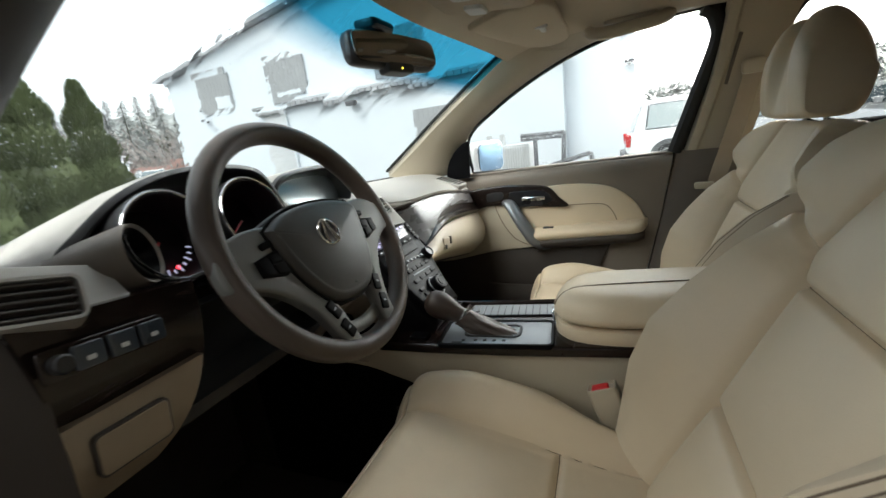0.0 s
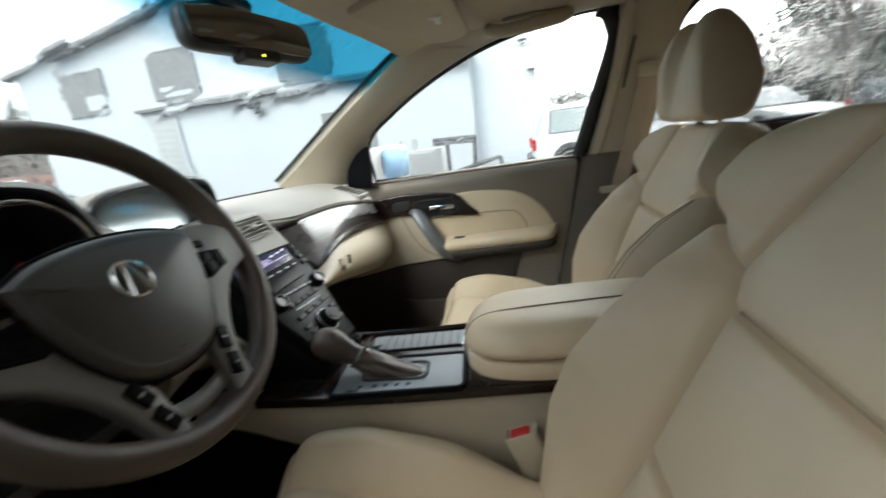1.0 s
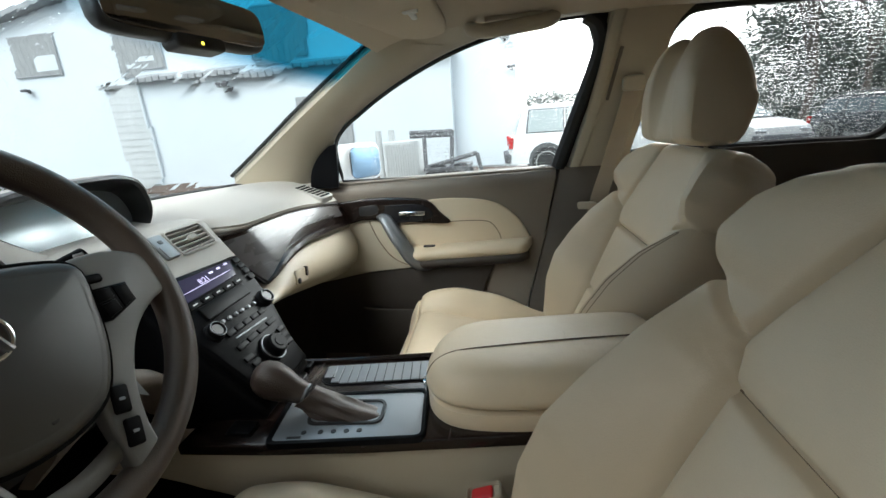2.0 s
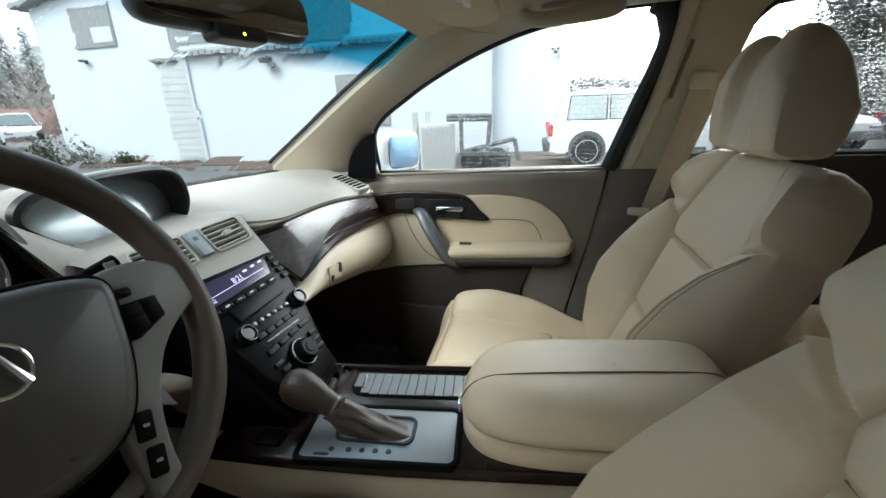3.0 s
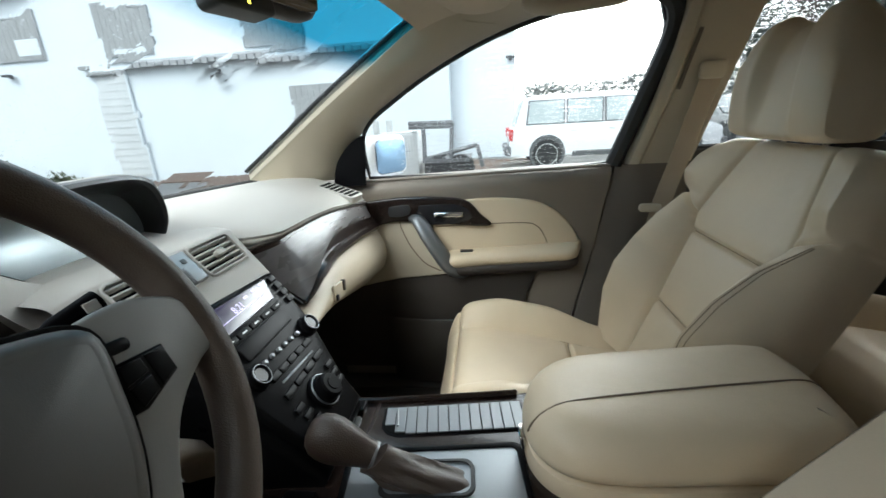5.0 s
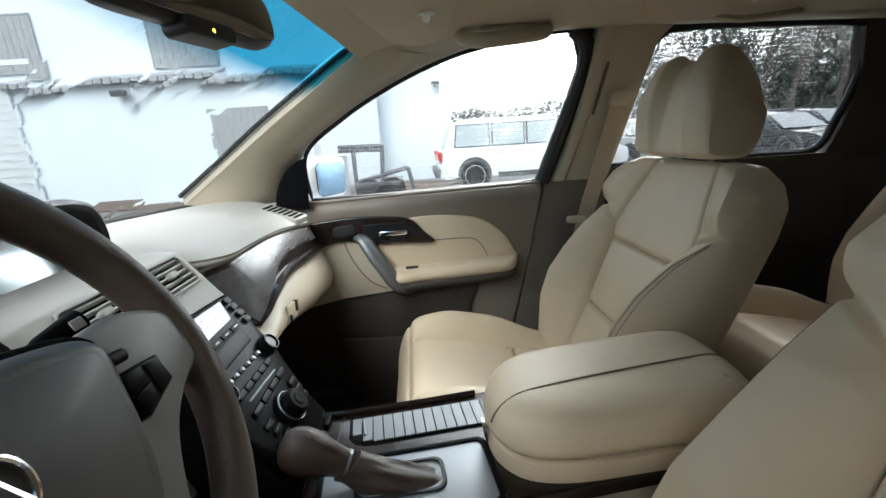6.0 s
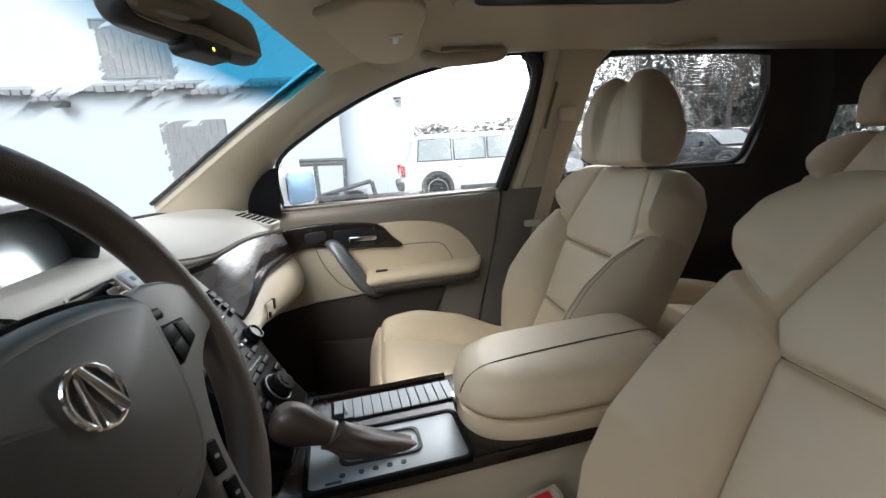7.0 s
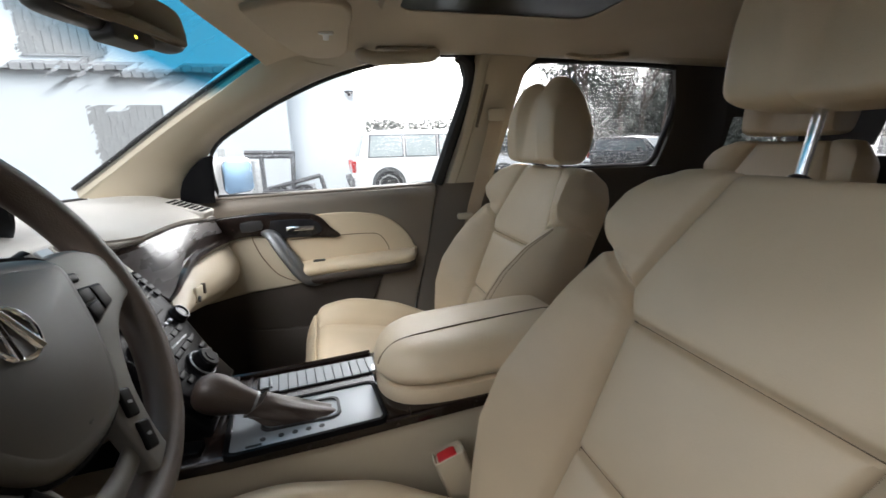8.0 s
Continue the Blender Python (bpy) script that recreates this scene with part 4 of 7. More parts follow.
words("band_text", "FM2", 0.010, on_stack(-0.068, 0.134, 0.0018), LCD_TEXT, lcd)
part("display_line", moved(slab(roundrect(0.150, 0.0012, 0.0005, 2), 0, 0.0008, 0.0003, 1), on_stack(-0.004, 0.1275, 0.0018)), LCD_TEXT, lcd)
for k in range(3):
    part("display_bar", moved(slab(roundrect(0.010, 0.004, 0.001, 2), 0, 0.0006, 0.0002, 1), on_stack(0.03 + 0.022 * k, 0.115 - 0.001 * k, 0.0018)), LCD_TEXT, lcd)
for k in range(6):
    part("key", moved(slab(roundrect(0.026, 0.009, 0.002), 0.0, 0.004, 0.001), on_stack(-0.082 + 0.029 * k, 0.1505 + 0.0006 * k, 0)), BUTTON, radio)
    part("key_mark", moved(slab(roundrect(0.010, 0.002, 0.0008, 2), 0.0, 0.0006, 0.0002, 1), on_stack(-0.082 + 0.029 * k, 0.1505 + 0.0006 * k, 0.004)), WHITE_MARK, radio)
part("disc_door", moved(slab(roundrect(0.120, 0.026, 0.004), 0.0, 0.004, 0.0015), on_stack(0.004, 0.172, 0)), BUTTON, radio, "black disc slot door")
for k in range(4):
    part("side_key", moved(slab(roundrect(0.016, 0.011, 0.002), 0.0, 0.004, 0.001), on_stack(0.104 - 0.001 * k, 0.116 + 0.014 * k, 0)), BUTTON, radio)
for k in range(6):
    part("round_key", moved(lathe([(0.0, 0), (0.0036, 0), (0.0036, 0.004), (0.0028, 0.005), (0.0, 0.005)], 12), on_stack(-0.038 + 0.0172 * k, 0.199 + 0.0012 * k, 0)), SILVER, radio, "small silver key")
for a, b, r in ((-0.067, 0.205, 0.0150), (0.079, 0.209, 0.0150)):
    knob = part("knob", moved(lathe([(0.0, 0), (r + 0.002, 0), (r + 0.002, 0.004), (r, 0.006), (r, 0.012), (r - 0.003, 0.014), (r - 0.005, 0.010), (0.0, 0.010)], 28), on_stack(a, b, 0)), BUTTON, radio, "black rotary knob with chrome edge")
    part("knob_edge", moved(tube([((r - 0.002) * math.cos(2 * math.pi * k / 28), (r - 0.002) * math.sin(2 * math.pi * k / 28), 0.0135) for k in range(28)], 0.0007, 6, closed=True), on_stack(a, b, 0)), SILVER, knob, "silver edge")
    part("knob_face", moved(lathe([(0, 0.009), (r - 0.0055, 0.009), (r - 0.0055, 0.0115), (0, 0.0115)], 24), on_stack(a, b, 0)), BLACK, knob)
for k in range(5):
    part("key", moved(slab(roundrect(0.020, 0.010, 0.002), 0.0, 0.004, 0.001), on_stack(-0.044 + 0.0225 * k, 0.221 + 0.001 * k, 0)), BUTTON, radio)
part("chrome_strip", moved(slab(roundrect(0.088, 0.003, 0.001, 3), 0.0, 0.002, 0.0008, 1), on_stack(0.0, 0.237, 0) @ pose(0, 0, 0, 0, 0, -4)), SILVER, radio, "silver strip")
for k in range(4):
    part("key", moved(slab(roundrect(0.026, 0.010, 0.002), 0.0, 0.004, 0.001), on_stack(-0.047 + 0.030 * k, 0.250, 0)), BUTTON, radio)
dial = part("dial", moved(lathe([(0.0, 0), (0.026, 0), (0.026, 0.004), (0.020, 0.008), (0.019, 0.019), (0.016, 0.022), (0.0, 0.022)], 32), on_stack(-0.004, 0.287, 0)), BUTTON, radio, "large black control dial")
part("dial_ring", moved(tube([(0.0235 * math.cos(2 * math.pi * k / 32), 0.0235 * math.sin(2 * math.pi * k / 32), 0.006) for k in range(32)], 0.0013, 6, closed=True), on_stack(-0.004, 0.287, 0)), SILVER, dial, "silver ring")
part("dial_cap", moved(lathe([(0, 0.021), (0.010, 0.021), (0.009, 0.0235), (0, 0.0235)], 20), on_stack(-0.004, 0.287, 0)), BUTTON, dial)
for sx in (-1, 1):
    for k in range(3):
        part("key", moved(slab(roundrect(0.020, 0.009, 0.002), 0.0, 0.004, 0.001), on_stack(-0.006 + sx * 0.052 - sx * 0.004 * k, 0.272 + 0.014 * k, 0)), BUTTON, radio)

# screen hood and gauge hood
def hood(line, y0, y1, back, drop, lip):
    """A hood whose front edge follows the line (x, z); it narrows by back and sinks by drop towards the windscreen."""
    ring = curve([(x, 0, z) for x, z in line], 5)
    mx, low = sum(p.x for p in ring) / len(ring), min(p.z for p in ring)
    top_z = max(p.z for p in ring)

    def at(y, grow, k=0.0):
        out = []
        for p in ring:
            q = (p.z - low) / (top_z - low)
            out.append(Vector((mx + (p.x - mx) * (1 + grow / 0.13) * (1 - back * k), y, p.z + grow * q - drop * k * q)))
        return out
    skin = [at(y1, 0.012, 1.0), at(y0 + 0.08, 0.012, 0.25), at(y0 + 0.022, 0.010, 0.05), at(y0 + lip, 0.007)]
    lining = [at(y0 + lip, 0.007), at(y0 + 0.003, 0.005), at(y0, 0.0), at(y0 + 0.004, -0.005), at(y0 + 0.05, -0.010, 0.2), at(y1, -0.012, 1.0)]
    return loft(skin, closed=False, caps=False), loft(lining, closed=False, caps=False)


top, inside = hood([(-0.090, 1.140), (-0.150, 1.185), (-0.188, 1.222), (-0.165, 1.250), (-0.10, 1.261), (0.0, 1.263), (0.052, 1.258), (0.078, 1.240), (0.087, 1.200), (0.070, 1.168), (0.022, 1.142)], 0.262, 0.46, 0.10, 0.045, 0.012)
nav = part("screen_hood", top, DASH, dash, "beige hood over the centre screen")
part("hood_lining", inside, BLACK, nav, "black hood lining")
part("screen", moved(slab(roundrect(0.268, 0.116, 0.008), 0, 0.006, 0.002), Matrix.Translation((-0.048, 0.296, 1.194)) @ pose(0, 0, 0, 76, 0, 6)), SCREEN, nav, "pale reflecting grey screen")
top, inside = hood([(-0.622, 1.135), (-0.608, 1.195), (-0.576, 1.226), (-0.515, 1.266), (-0.44, 1.288), (-0.35, 1.290), (-0.272, 1.276), (-0.238, 1.240), (-0.214, 1.192), (-0.188, 1.140)], 0.225, 0.48, 0.0, 0.06, 0.006)
cluster = part("gauge_hood", top, DASH, dash, "beige hood over the gauges")
part("hood_lining", inside, BLACK, cluster, "black hood lining")
part("gauge_panel", moved(slab(roundrect(0.30, 0.16, 0.06), 0, 0.008, 0.003), Matrix.Translation((-0.408, 0.262, 1.178)) @ pose(0, 0, 0, 72, 0, 0)), GLOSS, cluster, "black gauge panel")
for gx in (-0.492, -0.338):
    g = part("gauge", moved(lathe([(0.060, -0.01), (0.070, -0.01), (0.070, 0.055), (0.066, 0.058), (0.062, 0.055), (0.060, -0.01)], 36), Matrix.Translation((gx, 0.232, 1.188)) @ pose(0, 0, 0, 72, 0, 0)), BLACK, cluster, "deep round gauge")
    part("gauge_rim", moved(tube([(0.066 * math.cos(2 * math.pi * k / 36), 0.066 * math.sin(2 * math.pi * k / 36), 0.057) for k in range(36)], 0.0022, 6, closed=True), Matrix.Translation((gx, 0.232, 1.188)) @ pose(0, 0, 0, 72, 0, 0)), CHROME, g, "thin chrome rim")
    for k in range(17):
        a = radians(140 + 200 * k / 16)
        part("tick", moved(slab(roundrect(0.012 if k % 2 == 0 else 0.007, 0.003, 0.001, 2), 0.004, 0.006, 0.0005, 1), Matrix.Translation((gx, 0.232, 1.188)) @ pose(0, 0, 0, 72, 0, 0) @ Matrix.Translation((0.046 * math.cos(a), 0.046 * math.sin(a), 0.006)) @ pose(0, 0, 0, 0, 0, math.degrees(a))), GAUGE_GLOW, g)
    part("needle", moved(slab([(-0.004, -0.002), (0.044, -0.0006), (0.044, 0.0006), (-0.004, 0.002)], 0.006, 0.008, 0.0005, 1), Matrix.Translation((gx, 0.232, 1.188)) @ pose(0, 0, 0, 72, 0, 0) @ pose(0, 0, 0.006, 0, 0, 215)), RED, g)
for x, y, z in ((-0.470, 0.222, 1.150), (-0.352, 0.218, 1.146)):
    part("warning_lamp", moved(lathe([(0, 0), (0.0035, 0), (0.003, 0.002), (0, 0.0022)], 10), Matrix.Translation((x, y, z)) @ pose(0, 0, 0, 72, 0, 0)), RED_GLOW, cluster, "lit red warning lamp")
POD = Matrix.Translation((-0.560, 0.190, 1.188)) @ pose(0, 0, 0, 78, 0, 34)
pod = part("side_pod", moved(lathe([(0.028, -0.07), (0.038, -0.07), (0.043, 0.020), (0.041, 0.027), (0.037, 0.024), (0.030, -0.05)], 32), POD), TAUPE, dash, "taupe round pod beside the gauges")
part("pod_lining", moved(lathe([(0.0, -0.04), (0.0365, -0.04), (0.0372, 0.0235), (0.0355, 0.0235), (0.0, -0.035)], 28), POD), PANEL, pod, "black pod lining")
# driver's end of the dash
vent(0.146, 0.044, Matrix.Translation((-0.722, 0.126, 1.193)) @ pose(0, 0, 0, 60, 12, -10), 5, grip=False, border=0.006, proud=0.030, blade_mat=BROWN)
part("end_shelf", shell(lambda u, v: (-0.745 + 0.155 * u, 0.130 + 0.045 * v + 0.01 * u, 1.172 - 0.022 * u + (0.062 - 0.02 * u) * v), 8, 6, (0, 0.03, 0)), DASH, dash, "beige vent surround")
part("side_wood", shell(lambda u, v: (-0.718 + 0.016 * v + (0.203 - 0.016 * v) * u, 0.118 - 0.010 * math.sin(math.pi * v) + 0.02 * u + 0.02 * v, 1.168 - 0.120 * v - 0.022 * u), 12, 8, (0, 0.03, 0)), WOOD, dash, "dark wood switch panel")
SP = Matrix.Translation((-0.648, 0.112, 1.116)) @ pose(0, 0, 0, 84, 6, 4)
strip = part("switch_strip", moved(slab(roundrect(0.124, 0.034, 0.005), 0.0, 0.004, 0.002), SP), WOOD, dash, "dark gloss switch strip")
for k in range(3):
    part("dash_switch", moved(slab(roundrect(0.030, 0.026, 0.004), 0.004, 0.010, 0.002), SP @ Matrix.Translation((-0.005 + 0.034 * k - 0.015, 0, 0))), SWITCH, strip, "blue-grey dash switch")
    part("switch_mark", moved(slab(roundrect(0.009, 0.005, 0.001, 2), 0.010, 0.0105, 0.0002, 1), SP @ Matrix.Translation((-0.005 + 0.034 * k - 0.015, -0.003, 0))), WHITE_MARK, strip)
part("dash_knob", moved(lathe([(0.0, 0), (0.010, 0), (0.010, 0.010), (0.008, 0.012), (0, 0.012)], 18), SP @ Matrix.Translation((-0.046, 0.0, 0.004))), BLACK, strip, "small black knob")
part("knee_panel", shell(lambda u, v: (-0.704 + (0.177 - 0.07 * v) * u, 0.128 + 0.05 * v * v - 0.010 * math.sin(math.pi * v) + 0.01 * u, 1.045 - 0.125 * v - 0.004 * u), 12, 10, (0, 0.03, 0)), KNEE_SHADED, dash, "beige knee panel, shade in its tan colour")
part("end_cap", shell(lambda u, v: (-0.790 + 0.090 * u - 0.010 * (1 - v), 0.200 - 0.076 * math.sin(math.pi / 2 * u) ** 0.7, 0.86 + 0.31 * v), 10, 8, (0, 0.02, 0)), BROWN, dash, "dark brown end cap")
COIN = Matrix.Translation((-0.642, 0.1225, 0.998)) @ pose(0, 0, 0, 94, 3, 3)
part("pocket_gap", moved(slab(roundrect(0.088, 0.052, 0.008), -0.006, 0.0012, 0.0005, 1), COIN), BROWN, dash, "dark gap round the pocket lid")
part("coin_pocket", moved(slab(roundrect(0.083, 0.047, 0.007), -0.004, 0.0026, 0.0015), COIN), KNEE_SHADED, dash, "beige pocket lid, shade in its tan colour")
mid_up = curve([(-0.262, 0.300, 1.262), (-0.225, 0.285, 1.245), (-0.186, 0.270, 1.215), (-0.145, 0.255, 1.178), (-0.105, 0.232, 1.148), (-0.085, 0.212, 1.118)], 6)
mid_low = curve([(-0.262, 0.228, 1.270), (-0.240, 0.226, 1.238), (-0.214, 0.222, 1.192), (-0.188, 0.214, 1.146), (-0.160, 0.200, 1.110), (-0.120, 0.190, 1.080)], 6)
part("middle_panel", shell(lambda u, v: tuple(mid_up[round(u * 30)].lerp(mid_low[round(u * 30)], v) + Vector((0, -0.006, 0.006)) * math.sin(math.pi * v)), 30, 10, (0, 0.02, -0.01)), DASH, dash, "beige panel between gauges and screen")
part("column_lower", shell(lambda u, v: (-0.52 + 0.34 * u, 0.16 + 0.14 * v, 1.10 - 0.20 * v), 8, 8, (0, 0.03, 0)), BLACK, dash, "black panel under the gauges")
def bolster_point(u, v):
    x = -0.335 + 0.212 * u
    top = along([(-0.335, 1.062), (-0.24, 1.050), (-0.185, 1.014), (-0.152, 0.981), (-0.123, 0.915)], x)
    return x, 0.062 + 0.030 * u - 0.014 * math.sin(math.pi * min(1, v * 1.2)) + 0.05 * v * v, top - (0.105 - 0.065 * u) * v


# Beige panel given taupe vinyl to make it dim as in shade.
part("knee_bolster", shell(bolster_point, 20, 10, (0, 0.02, 0)), TAUPE, dash, "knee bolster beside the column, taupe for its shade")
part("triangular_tab", loft([[(-0.251, 0.046, 1.058), (-0.231, 0.046, 1.006), (-0.256, 0.046, 1.027)], [(-0.251, 0.050, 1.058), (-0.231, 0.050, 1.006), (-0.256, 0.050, 1.027)]]), PLATE, dash, "pale triangular tab")
VX = Vector((-0.36, -0.91, -0.24)).normalized()   # the vent runs back along the door side of the dash
VN = Vector((-0.16, -0.14, 0.95))
VN = (VN - VX * VN.dot(VX)).normalized()
VY = VN.cross(VX)
VENT = Matrix(((VX.x, VY.x, VN.x, 0.604), (VX.y, VY.y, VN.y, 0.168), (VX.z, VY.z, VN.z, 1.1425), (0, 0, 0, 1)))
part("corner_vent_frame", moved(slab(roundrect(0.130, 0.050, 0.012), -0.012, 0.005, 0.003), VENT), DASH, dash, "demister vent frame")
for k in range(7):
    part("demister_slot", moved(slab(roundrect(0.0115, 0.040, 0.002, 2), 0.002, 0.0056, 0.0002, 1), VENT @ Matrix.Translation((-0.0495 + 0.0165 * k, 0, 0))), CAVITY, dash)

# ---- steering wheel ----
WC = Matrix.Translation((-0.402, 0.000, 1.178)) @ pose(0, 0, 0, 66, 0, 0)   # local z towards the driver, y up the wheel
wheel = thing("steering_wheel", "taupe leather steering wheel with grey hub and buttons", "steering wheel", (-0.402, 0.10, 1.14))
R = 0.1745
rim_pts = [(R * math.cos(2 * math.pi * k / 72), R * math.sin(2 * math.pi * k / 72), 0) for k in range(72)]
part("rim", moved(tube(rim_pts, 0.0162, 16, closed=True, flat=1.10), WC @ Matrix.Translation((0.0095, -0.003, -0.010))), WHEEL_LEATHER, wheel, "taupe leather rim")


def closed_loop(pts, n=5):
    loop = [(p.x, p.y) for p in curve([(*q, 0) for q in pts] + [(*pts[0], 0)], n)][:-1] if n > 1 else list(pts)
    if sum(a[0] * b[1] - b[0] * a[1] for a, b in zip(loop, loop[1:] + loop[:1])) < 0:
        loop.reverse()
    return loop


hub_line = [(-0.098, 0.026), (-0.060, 0.042), (0.0, 0.048), (0.060, 0.042), (0.098, 0.026), (0.092, -0.015), (0.074, -0.062), (0.046, -0.096), (0.0, -0.106), (-0.046, -0.096), (-0.074, -0.062), (-0.092, -0.015)]
top_ring = inset(closed_loop(hub_line), 0.012)
dome = loft([[(x * q, -0.02 + (y + 0.02) * q, 0.0138 + 0.010 * (1 - q * q)) for x, y in top_ring] for q in (1.0, 0.85, 0.65, 0.4, 0.15)])
part("airbag_cover", moved(joined(slab(closed_loop(hub_line), -0.035, 0.014, 0.012, 6), dome), WC), PAD, wheel, "grey-brown airbag cover")
part("cover_gap", moved(slab(inset(closed_loop(hub_line), -0.0035), -0.03, 0.0046, 0.001, 1), WC), CAVITY, wheel, "dark gap round the airbag cover")
part("column", moved(lathe([(0.055, -0.20), (0.062, -0.06), (0.060, -0.02), (0.0, -0.02)], 24), WC), BLACK, wheel, "black steering column")
part("bottom_plug", moved(slab(roundrect(0.008, 0.012, 0.003), 0.0, 0.016, 0.001), WC @ Matrix.Translation((0.0, -0.082, 0.0))), BLACK, wheel)
for s in (-1, 1):
    arm_line = [(s * 0.076, 0.032), (s * 0.110, 0.036), (s * 0.145, 0.032), (s * 0.178, 0.012), (s * 0.180, -0.026), (s * 0.158, -0.034), (s * 0.136, -0.043), (s * 0.114, -0.058), (s * 0.095, -0.080), (s * 0.080, -0.105), (s * 0.068, -0.140), (s * 0.062, -0.172), (s * 0.034, -0.176), (s * 0.036, -0.140), (s * 0.042, -0.100), (s * 0.060, -0.058), (s * 0.078, -0.012)]
    part("spoke", moved(slab(closed_loop(arm_line, 3), -0.016, 0.003, 0.005, 3), WC), SPOKE, wheel, "silver-grey spoke")
    pod = part("button_pod", moved(slab(closed_loop([(s * 0.093, 0.001), (s * 0.134, -0.005), (s * 0.133, -0.027), (s * 0.098, -0.036), (s * 0.090, -0.034)], 1), -0.002, 0.0065, 0.003), WC), BUTTON, wheel, "black button pod")
    part("button", moved(slab(closed_loop([(s * 0.096, -0.002), (s * 0.113, -0.0045), (s * 0.112, -0.0155), (s * 0.094, -0.016)], 1), 0.004, 0.0078, 0.0012), WC), BUTTON, pod)
    part("button", moved(slab(closed_loop([(s * 0.094, -0.018), (s * 0.112, -0.0175), (s * 0.111, -0.030), (s * 0.095, -0.033)], 1), 0.004, 0.0078, 0.0012), WC), BUTTON, pod)
    part("button", moved(slab(closed_loop([(s * 0.116, -0.0045), (s * 0.131, -0.007), (s * 0.131, -0.025), (s * 0.115, -0.029)], 1), 0.004, 0.0076, 0.0012), WC), BUTTON, pod)
    part("button", moved(slab(roundrect(0.025, 0.0095, 0.004), -0.002, 0.006, 0.002), WC @ Matrix.Translation((s * 0.1035, 0.010, 0.0)) @ pose(0, 0, 0, 0, 0, -s * 8)), BUTTON, wheel)
    for x, y in ((0.0575, -0.104), (0.0500, -0.136)):
        b = part("button", moved(slab(roundrect(0.016, 0.027, 0.003), -0.002, 0.006, 0.002), WC @ Matrix.Translation((s * x, y, 0.0)) @ pose(0, 0, 0, 0, 0, -s * 22)), BUTTON, wheel, "black wheel button")
        part("button_mark", moved(slab(roundrect(0.006, 0.003, 0.001, 2), 0.006, 0.0064, 0.0002, 1), WC @ Matrix.Translation((s * x, y, 0.0)) @ pose(0, 0, 0, 0, 0, -s * 22)), PLATE, b)
part("crossbar", moved(tube(curve([(-0.052, -0.138, -0.008), (0.0, -0.146, -0.008), (0.052, -0.138, -0.008)], 6), 0.010, 10, flat=0.5), WC), SPOKE, wheel, "silver-grey lower bar")
EM = WC @ Matrix.Translation((-0.009, 0.002, 0))
ring = part("emblem_ring", moved(tube([(0.0190 * math.cos(2 * math.pi * k / 32), 0.0190 * math.sin(2 * math.pi * k / 32) - 0.007, 0.0235) for k in range(32)], 0.0020, 8, closed=True), EM), CHROME, wheel, "chrome round badge")
part("emblem_bar", moved(joined(tube([(-0.011, -0.0235, 0.0235), (-0.002, 0.011, 0.0235)], [0.0034, 0.0016], 8), tube([(0.011, -0.0235, 0.0235), (0.002, 0.011, 0.0235)], [0.0042, 0.0022], 8)), EM), CHROME, ring, "plain chrome bars")
for s in (-1, 1):
    stalk = part("stalk", moved(tube([(s * 0.04, 0.016, -0.060), (s * 0.090, 0.030, -0.052), (s * 0.115, 0.037, -0.048), (s * 0.120, 0.038, -0.047), (s * 0.155, 0.043, -0.043)], [0.0055, 0.006, 0.007, 0.0085, 0.0095], 12, flat=0.62), WC), PANEL, wheel, "black control stalk")
    part("stalk_mark", moved(slab(roundrect(0.012, 0.008, 0.001, 2), 0.0, 0.001, 0.0004, 1), WC @ Matrix.Translation((s * 0.140, 0.041, -0.033))), WHITE_MARK, stalk)

# ---- centre console ----
console = thing("centre_console", "centre console with dark wood top, silver shift plate and beige sides", "console", (CX, -0.25, 0.45))


def console_right(y):
    """Passenger side edge of the wood top."""
    return along([(-0.8, 0.113), (-0.5, 0.110), (-0.35, 0.090), (-0.275, 0.076), (-0.17, 0.063), (-0.06, 0.051), (0.09, 0.046)], y)


TAM = Matrix.Translation((0.0075, -0.178, 0)) @ pose(0, 0, 0, 0, 0, 6.5)   # the sliding cover follows that edge
rows, low_rows = [], []
for k in range(31):
    y = 0.200 - 0.895 * k / 30
    w = along([(-0.8, 0.082), (-0.45, 0.108), (-0.27, 0.131), (-0.13, 0.144), (0.0, 0.152), (0.05, 0.160), (0.2, 0.164)], y)
    r = console_right(y)
    zt = 0.868
    zl = 0.70 + 0.13 * ease(-0.25, 0.16, y)
    rows.append([(CX - w - 0.003, y, zl), (CX - w - 0.004, y, max(0.76, zl + 0.01)), (CX - w, y, zt - 0.03), (CX - w + 0.006, y, zt), (r - 0.012, y, zt), (r - 0.006, y, zt - 0.03), (r - 0.002, y, max(0.76, zl + 0.01)), (r - 0.003, y, zl)])
    low_rows.append([(CX - w + 0.012, y, 0.46), (CX - w + 0.008, y, 0.72), (r - 0.014, y, 0.72), (r - 0.018, y, 0.46)])
part("body", loft(rows), BEIGE, console, "beige side panels")
part("lower_body", loft(low_rows), CARPET, console, "dark carpeted lower sides")
part("front_cover", box(CX - 0.158, CX + 0.158, 0.050, 0.50, 0.46, 0.866, 0.02), PANEL, console, "black cover running under the dash")


def console_half(y):
    return along([(-0.72, 0.092), (-0.45, 0.114), (-0.27, 0.137), (-0.13, 0.150), (0.0, 0.158), (0.12, 0.160)], y)


